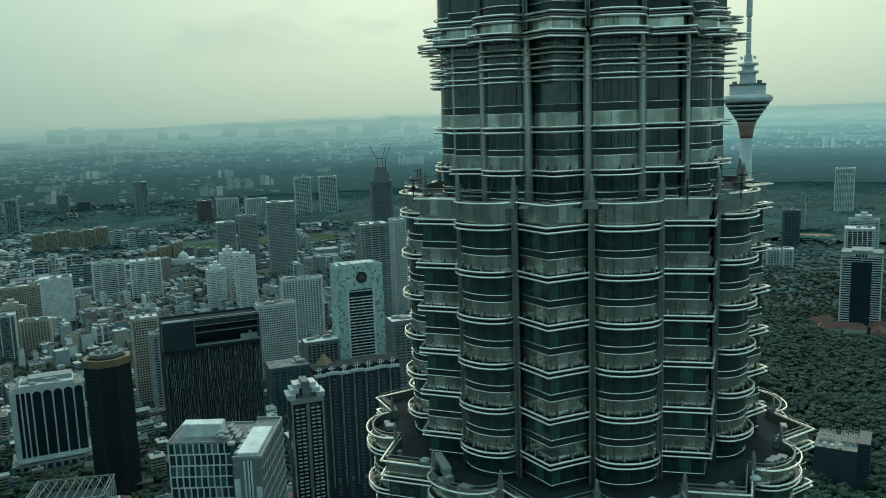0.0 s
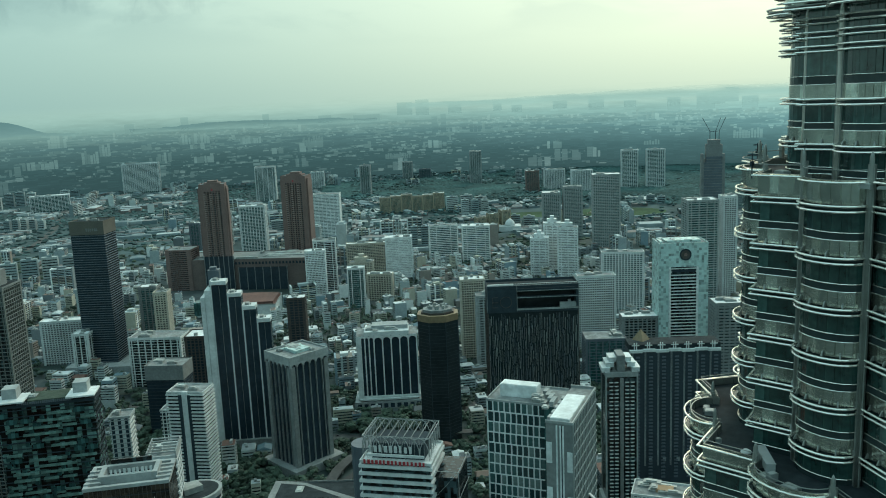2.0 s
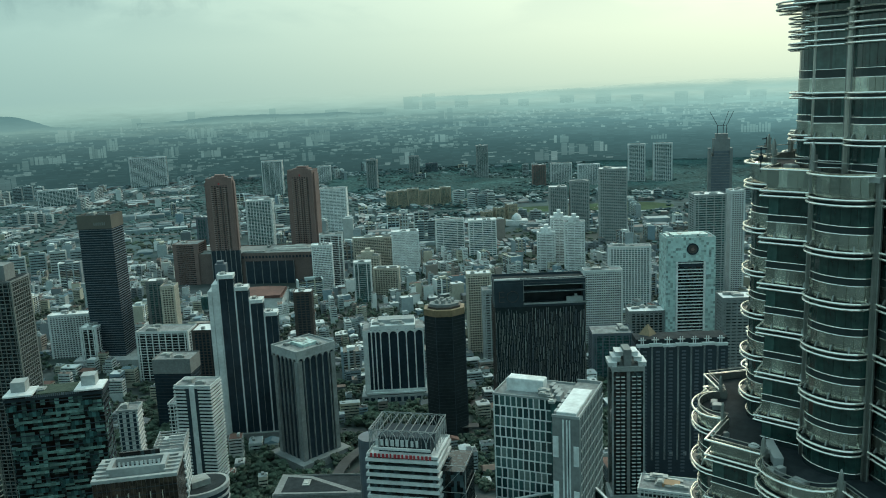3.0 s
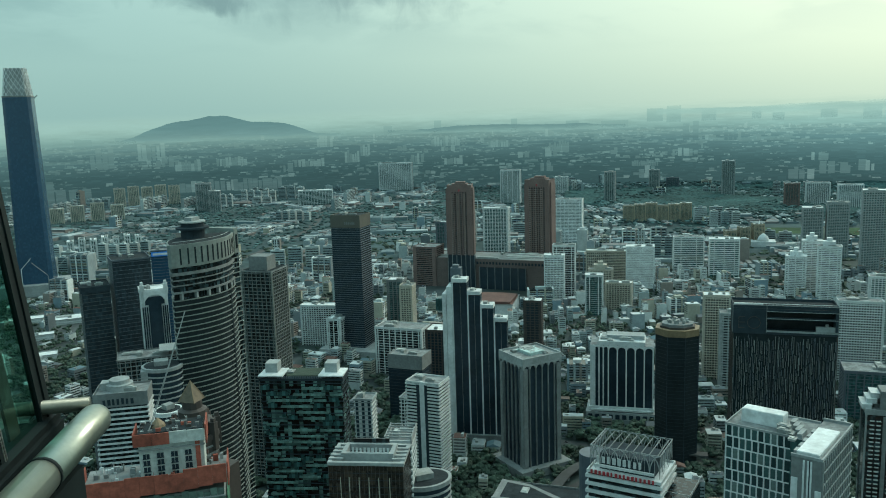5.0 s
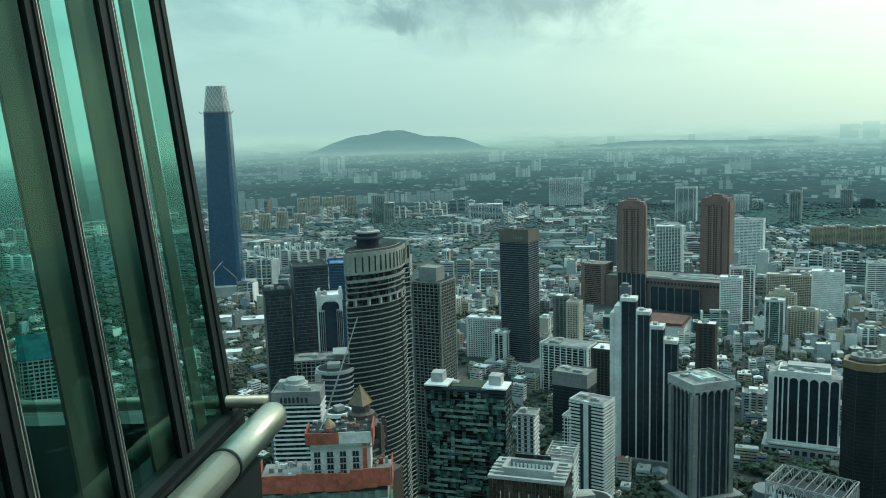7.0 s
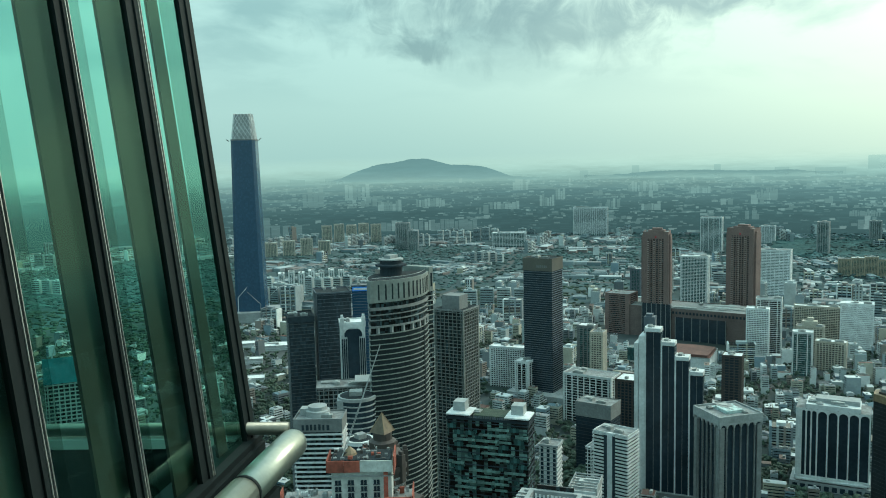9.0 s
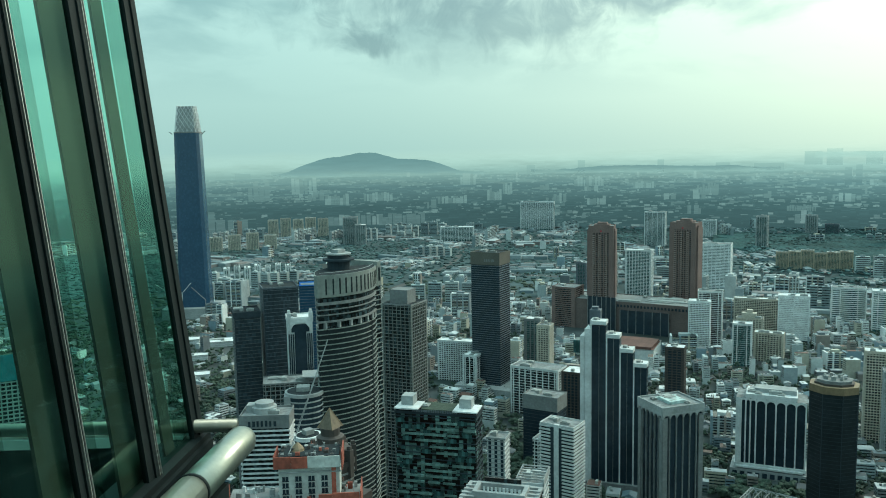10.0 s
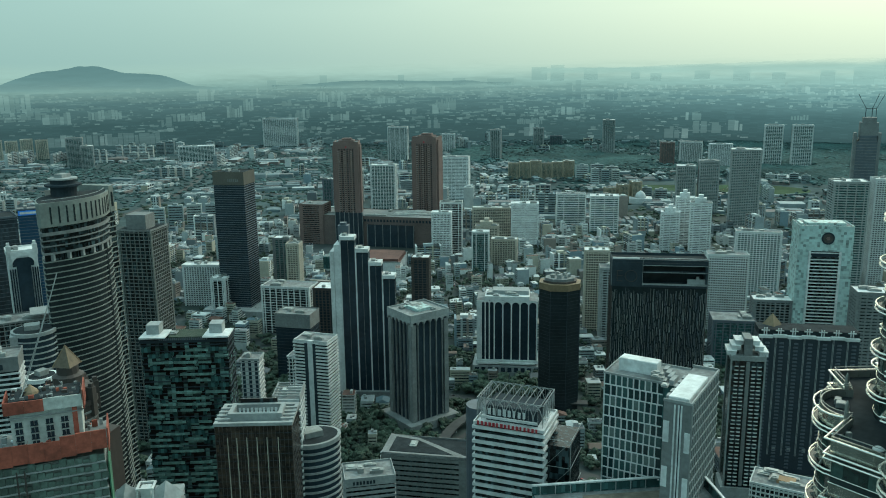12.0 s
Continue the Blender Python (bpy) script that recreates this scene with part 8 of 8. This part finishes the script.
# raised curving viaduct
road([(-300, 810), (-345, 790), (-372, 770), (-392, 735), (-398, 690), (-388, 640)], 11, 9.0, "flyover", "raised grey concrete flyover road")
piers = Shape()
for px, py in ((-345, 790), (-372, 770), (-392, 735), (-398, 690)):
    piers.box(px - 1.2, px + 1.2, py - 1.2, py + 1.2, 0, 8)
solo("flyover_pier", piers, PALE, "grey concrete piers under the flyover", "pier", "stuff")


def field(name, x, y, a, b, rz, material, label, category):
    s = Shape().prism([(a * math.cos(2 * math.pi * i / 32), b * math.sin(2 * math.pi * i / 32)) for i in range(32)], 0.0, 0.10)
    solo(name, s, material, label, category, "structure", m=pose(x, y, 0, 0, 0, rz))
    FOOT.append((x, y, max(a, b) * 0.9))


field("lawn", -690, 2480, 150, 60, 20, GRASS, "flat green playing field", "lawn")
field("lawn", -445, 2560, 150, 90, 15, GRASS, "green running-track field", "lawn")
solo("park_ground", Shape().prism([(620 * math.cos(2 * math.pi * i / 40), 620 * math.sin(2 * math.pi * i / 40)) for i in range(40)], 0.0, 0.03), UNDERGROWTH, "undergrowth beneath the park trees, darkened for their shade", "lawn", "structure", m=pose(600, 860, 0))
field("bare_ground", 1046, 2273, 75, 40, -20, EARTH, "pale earth building ground", "ground")

ROADCELLS = {}
for x, y, r in ROADS:
    ROADCELLS.setdefault((int(x // 60), int(y // 60)), []).append((x, y, r))


def on_road(x, y, pad):
    i, j = int(x // 60), int(y // 60)
    for a in (i - 1, i, i + 1):
        for b in (j - 1, j, j + 1):
            for rx, ry, r in ROADCELLS.get((a, b), ()):
                if (x - rx) ** 2 + (y - ry) ** 2 < (r + pad) ** 2:
                    return True
    return False


def turned_box(s, x, y, w, d, z0, z1, a):
    c, n = math.cos(a), math.sin(a)
    k = len(s.v)
    q = [(-w, -d), (w, -d), (w, d), (-w, d)]
    for z in (z0, z1):
        s.v += [(x + px * c - py * n, y + px * n + py * c, z) for px, py in q]
    s.f += [(k + 4, k + 5, k + 6, k + 7), (k, k + 1, k + 5, k + 4), (k + 1, k + 2, k + 6, k + 5), (k + 2, k + 3, k + 7, k + 6), (k + 3, k, k + 4, k + 7)]


def gable(s, x, y, w, d, z0, z1, a):
    c, n = math.cos(a), math.sin(a)
    k = len(s.v)
    for px, py, z in ((-w, -d, z0), (w, -d, z0), (w, d, z0), (-w, d, z0), (-w * 0.8, 0, z1), (w * 0.8, 0, z1)):
        s.v.append((x + px * c - py * n, y + px * n + py * c, z))
    s.f += [(k, k + 1, k + 5, k + 4), (k + 2, k + 3, k + 4, k + 5), (k + 1, k + 2, k + 5), (k + 3, k, k + 4)]


def scatter_city():
    rng = random.Random(17)
    walls, roofs, dark, plant, trees, fartrees, far, fartall, bands = (Shape() for _ in range(9))
    # points on a plan that thins out with distance
    def pick(d0, d1, n, a0=-36, a1=104):
        for _ in range(n):
            d = math.sqrt(rng.uniform(d0 * d0, d1 * d1))
            a = radians(rng.uniform(a0, a1))
            yield -d * math.sin(a), d * math.cos(a), d

    def district(x, y):
        return radians(25 + 40 * noise.noise((x * 0.0009, y * 0.0009, 9.0)) + (90 if noise.noise((x * 0.004, y * 0.004, 4.0)) > 0 else 0))

    # mid-rise blocks with storey bands
    tall, tallglass = Shape(), Shape()
    for x, y, d in list(pick(1000, 4050, 520)) + list(pick(980, 2300, 430)):
        if rng.random() < woodland(x, y) * 1.1 or on_road(x, y, 12) or not free(x, y, 14):
            continue
        a = district(x, y)
        w, dp = rng.uniform(9, 26), rng.uniform(8, 13)
        h = rng.uniform(18, 42) if rng.random() < 0.85 else rng.uniform(42, 80)
        FOOT.append((x, y, w))
        turned_box(tallglass, x, y, w, dp, 0, h, a)
        step = 3.5 if d < 2200 else 7.0
        for k in range(int(h / step) + 1):
            z = k * step
            turned_box(tall, x, y, w + 0.3, dp + 0.3, z - step * 0.24, z + step * 0.24, a)
        for q in (-1, -0.33, 0.33, 1):
            c, n = math.cos(a), math.sin(a)
            turned_box(tall, x + q * (w - 1) * c, y + q * (w - 1) * n, 1.4, dp + 0.5, 0, h + 1.2, a)
        turned_box(tall, x, y, w * 0.4, dp * 0.5, h, h + 4.5, a)
    # shophouses and low blocks, packed as close as their plans allow
    for x, y, d in pick(640, 1950, 15000):
        if rng.random() < woodland(x, y) * (1.0 if left_of(x, y) < -6 else 0.85) or on_road(x, y, 6):
            continue
        a = district(x, y)
        w, dp = rng.uniform(3.5, 12), rng.uniform(3.5, 8)
        if not free(x, y, max(3, w * 0.62)):
            continue
        FOOT.append((x, y, w * 0.62))
        h = rng.choice((6, 8, 9, 10, 11, 12, 13, 14, 17, 20, 24, 30)) * rng.uniform(0.9, 1.1)
        turned_box(walls, x, y, w, dp, 0, h, a)
        for k in range(max(0, int(h / 3.4) - 5), int(h / 3.4)):
            turned_box(dark, x, y, w + 0.1, dp * 0.86, k * 3.4 + 1.2, k * 3.4 + 2.4, a)
            if d < 1300:
                turned_box(dark, x, y, w * 0.9, dp + 0.1, k * 3.4 + 1.2, k * 3.4 + 2.4, a)
        if h < 12 and rng.random() < 0.5:
            gable(roofs, x, y, w + 0.6, dp + 0.6, h, h + dp * 0.4, a)
        else:
            turned_box(roofs, x, y, w - 0.3, dp - 0.3, h, h + 0.25, a)
            for _ in range(rng.randrange(1, 4)):
                ox, oy = rng.uniform(-w, w) * 0.6, rng.uniform(-dp, dp) * 0.6
                c, n = math.cos(a), math.sin(a)
                turned_box(plant, x + ox * c - oy * n, y + ox * n + oy * c, rng.uniform(0.8, 2.2), rng.uniform(0.8, 1.8), h, h + rng.uniform(1.2, 3.4), a)
    # distant low roofs: terraces in parallel rows, sheds and estates
    for x, y, d in pick(1750, 4080, 3400):
        wood = woodland(x, y)
        if rng.random() < wood * 1.15:
            continue
        a = district(x, y)
        c, n = math.cos(a), math.sin(a)
        kind = rng.random()
        if kind < 0.60:
            ln, rows_, gap, h = rng.uniform(9, 30), rng.randrange(3, 8), rng.uniform(15, 22), rng.uniform(5.5, 9)
            s = far if rng.random() < 0.75 else fartall
            for k in range(rows_):
                for q in (-1, 1):
                    px, py = x - n * gap * (k - rows_ / 2) + c * q * (ln + 3), y + c * gap * (k - rows_ / 2) + n * q * (ln + 3)
                    if rng.random() < 0.8 and free(px, py, 2) and not on_road(px, py, 4):
                        turned_box(s, px, py, ln * rng.uniform(0.6, 1), rng.uniform(4, 6), 0, h * rng.uniform(0.9, 1.1), a)
        elif kind < 0.86:
            for _ in range(rng.randrange(1, 4)):
                px, py = x + rng.uniform(-50, 50), y + rng.uniform(-50, 50)
                if free(px, py, 12) and not on_road(px, py, 10):
                    w, dp, h = rng.uniform(14, 44), rng.uniform(9, 20), rng.uniform(6, 14)
                    turned_box(far, px, py, w, dp, 0, h, a)
                    gable(far, px, py, w, dp, h, h + 2.5, a)
        elif free(x, y, 40):
            h, m_, w = rng.uniform(22, 56), rng.randrange(2, 6), rng.uniform(8, 20)
            for k in range(m_):
                off = (k - m_ / 2) * (w * 2 + 9)
                px, py, hk = x + c * off, y + n * off, h * rng.uniform(0.9, 1.1)
                turned_box(fartall, px, py, w, 7, 0, hk, a)
                for z in range(6, int(hk) - 2, 6):
                    turned_box(bands, px, py, w * 0.92, 7.15, z, z + 2.2, a)
                turned_box(fartall, px, py, w * 0.3, 4, hk, hk + 4, a)

    # trees: crowns of several uneven clumps
    ico = bmesh.new()
    bmesh.ops.create_icosphere(ico, subdivisions=1, radius=1.0)
    iv = [v.co.copy() for v in ico.verts]
    jf = [tuple(v.index for v in f.verts) for f in ico.faces]
    ico.free()

    def clump(s, x, y, z, r, sq):
        k = len(s.v)
        t = rng.uniform(0, 6.28)
        c, n = math.cos(t), math.sin(t)
        for v in iv:
            g = r * rng.uniform(0.72, 1.22)
            s.v.append((x + (v.x * c - v.y * n) * g, y + (v.x * n + v.y * c) * g, max(0.2, z + v.z * g * sq)))
        s.f += [(k + a, k + b, k + c2) for a, b, c2 in jf]

    for x, y, d in pick(330, 1950, 30000):
        if rng.random() > woodland(x, y) * 0.9 + 0.30 or not free(x, y, -1) or on_road(x, y, -1.5):
            continue
        r = rng.uniform(2.4, 5.6)
        for _ in range(3):
            clump(trees, x + rng.uniform(-r, r) * 0.7, y + rng.uniform(-r, r) * 0.7, r * rng.uniform(0.7, 1.5), r * rng.uniform(0.45, 0.75), 0.8)
    for gx, gy, gr, gn in ((-520, 690, 42, 60), (-470, 620, 45, 60), (-398, 800, 48, 70), (-430, 560, 38, 50), (-340, 650, 36, 45), (-700, 690, 60, 70),
                           (-610, 610, 60, 70), (-1000, 540, 150, 260), (-900, 470, 110, 160), (-830, 1010, 120, 130), (-720, 930, 60, 60), (350, 900, 170, 330),
                           (520, 1150, 170, 300), (680, 980, 170, 300), (-230, 780, 40, 40), (-150, 880, 50, 50), (560, 800, 140, 220), (-1150, 620, 120, 180)):
        for _ in range(gn):
            q, w = gr * math.sqrt(rng.random()), rng.uniform(0, 6.28)
            px, py = gx + q * math.cos(w), gy + q * math.sin(w)
            if on_road(px, py, -3) or not free(px, py, -9):
                continue
            r = rng.uniform(3.5, 7.5)
            for _ in range(5):
                clump(trees, px + rng.uniform(-r, r) * 0.7, py + rng.uniform(-r, r) * 0.7, r * rng.uniform(0.8, 1.7), r * rng.uniform(0.4, 0.7), 0.85)
    # close parkland below the tower opposite
    for x, y, d in pick(340, 1500, 11000, -36, -3):
        if free(x, y, -1) and not on_road(x, y, -2):
            r = rng.uniform(3.5, 7.0)
            for _ in range(3):
                clump(trees, x + rng.uniform(-r, r) * 0.7, y + rng.uniform(-r, r) * 0.7, r * rng.uniform(0.7, 1.5), r * rng.uniform(0.5, 0.8), 0.8)
    # shade trees between the nearer towers
    for x, y, d in pick(420, 1050, 5200, 4, 62):
        if free(x, y, -5) and not on_road(x, y, -2):
            r = rng.uniform(3.0, 6.0)
            for _ in range(3):
                clump(trees, x + rng.uniform(-r, r) * 0.7, y + rng.uniform(-r, r) * 0.7, r * rng.uniform(0.7, 1.5), r * rng.uniform(0.5, 0.8), 0.8)
    # street trees
    for line in BOULEVARDS[:6]:
        for p in line:
            for _ in range(7):
                px, py = p.x + rng.uniform(-26, 26), p.y + rng.uniform(-26, 26)
                if not on_road(px, py, -1) and free(px, py, -2) and math.hypot(px, py) < 2600:
                    for _ in range(3):
                        clump(trees, px + rng.uniform(-2, 2), py + rng.uniform(-2, 2), rng.uniform(3, 6), rng.uniform(2, 3.6), 0.85)
    # closed forest canopy beyond the parkland: one bumpy sheet
    canopy = Shape()
    na, nd_ = 430, 150
    for i in range(na + 1):
        a = radians(-38 + 68.0 * i / na)
        for j in range(nd_ + 1):
            d = 2380 * (4118 / 2380) ** (j / nd_)
            x, y = -d * math.sin(a), d * math.cos(a)
            x, y = x + 9 * noise.noise((x * 0.05, y * 0.05, 1)), y + 9 * noise.noise((x * 0.05, y * 0.05, 7))
            dense = woodland(x, y) - 0.58 + 0.12 * noise.noise((x * 0.012, y * 0.012, 3))
            z = -3.0
            if dense > 0 and free(x, y, 4) and not on_road(x, y, 3):
                z = min(1.0, dense * 3.5) * (11 + 6 * noise.noise((x * 0.008, y * 0.008, 5)) + 3.2 * noise.noise((x * 0.06, y * 0.06, 8)) + 1.2 * noise.noise((x * 0.15, y * 0.15, 2)))
            canopy.v.append((x, y, z))
    for i in range(na):
        for j in range(nd_):
            k = i * (nd_ + 1) + j
            if max(canopy.v[q][2] for q in (k, k + 1, k + nd_ + 1, k + nd_ + 2)) > 0:
                canopy.f.append((k, k + 1, k + nd_ + 2, k + nd_ + 1))
    solo("forest_canopy", canopy, CANOPY, "closed forest canopy, blue-green to paint in haze", "woods", "stuff")
    for x, y, d in pick(1700, 4090, 50000):
        if d > 2380 and left_of(x, y) < 27 and rng.random() < 0.25:
            continue
        if rng.random() > woodland(x, y) * 0.95 + 0.12 or not free(x, y, 0) or on_road(x, y, 0):
            continue
        r = rng.uniform(4, 9.5)
        wooded = d > 2300 and left_of(x, y) < 28
        clump(trees if d < 2400 and not wooded and left_of(x, y) > 8 else fartrees, x, y, rng.uniform(0.5, 2) + (7.5 if wooded else 0), r, rng.uniform(0.35, 0.6))
    solo("low_houses", walls, HOUSES, "crowded low shophouses with plain plaster walls", "houses", "stuff")
    solo("house_windows", dark, GLASS, "dark window strips of the low houses", "windows", "stuff")
    solo("house_roofs", roofs, HROOFS, "mixed grey and rust roofs of low houses", "roofs", "stuff")
    solo("roof_tanks", plant, PLANT, "small tanks and housings on house roofs", "roof plant", "stuff")
    solo("mid_rise_walls", tall, HOUSES, "pale mid-rise blocks across the city", "buildings", "stuff")
    solo("mid_rise_glass", tallglass, GLASS, "dark window walls of mid-rise blocks", "windows", "stuff")
    solo("distant_roofs", far, FARROOFS, "distant low roofs, grey and rust paled for haze", "roofs", "stuff")
    solo("distant_houses", fartall, FARHOUSES, "distant low houses, paled for haze", "houses", "stuff")
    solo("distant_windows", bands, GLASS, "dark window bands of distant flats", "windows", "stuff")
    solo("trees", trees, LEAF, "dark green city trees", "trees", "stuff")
    solo("woods", fartrees, FARLEAF, "distant woodland, blue-green to paint in haze", "woods", "stuff")
    # cars on the roads
    cars = Shape()
    for line in BOULEVARDS[:6]:
        for p, q in zip(line, line[1:]):
            dvec = (q - p)
            a = math.atan2(dvec.y, dvec.x)
            for _ in range(int(dvec.length / 14)):
                u, off = rng.random(), rng.choice((-5.5, -2.2, 2.2, 5.5))
                px, py = p.x + dvec.x * u - math.sin(a) * off, p.y + dvec.y * u + math.cos(a) * off
                turned_box(cars, px, py, 2.2, 0.9, 0.3, 0.95, a)
                turned_box(cars, px, py, 1.2, 0.8, 0.95, 1.5, a)
    solo("cars", cars, palette("car_paint", [(0.7, 0.7, 0.7), (0.05, 0.05, 0.055), (0.4, 0.42, 0.44), (0.3, 0.03, 0.03), (0.75, 0.76, 0.75), (0.1, 0.14, 0.25)], 0.35), "small cars in mixed paint on the roads", "cars", "stuff")


scatter_city()
far_country()
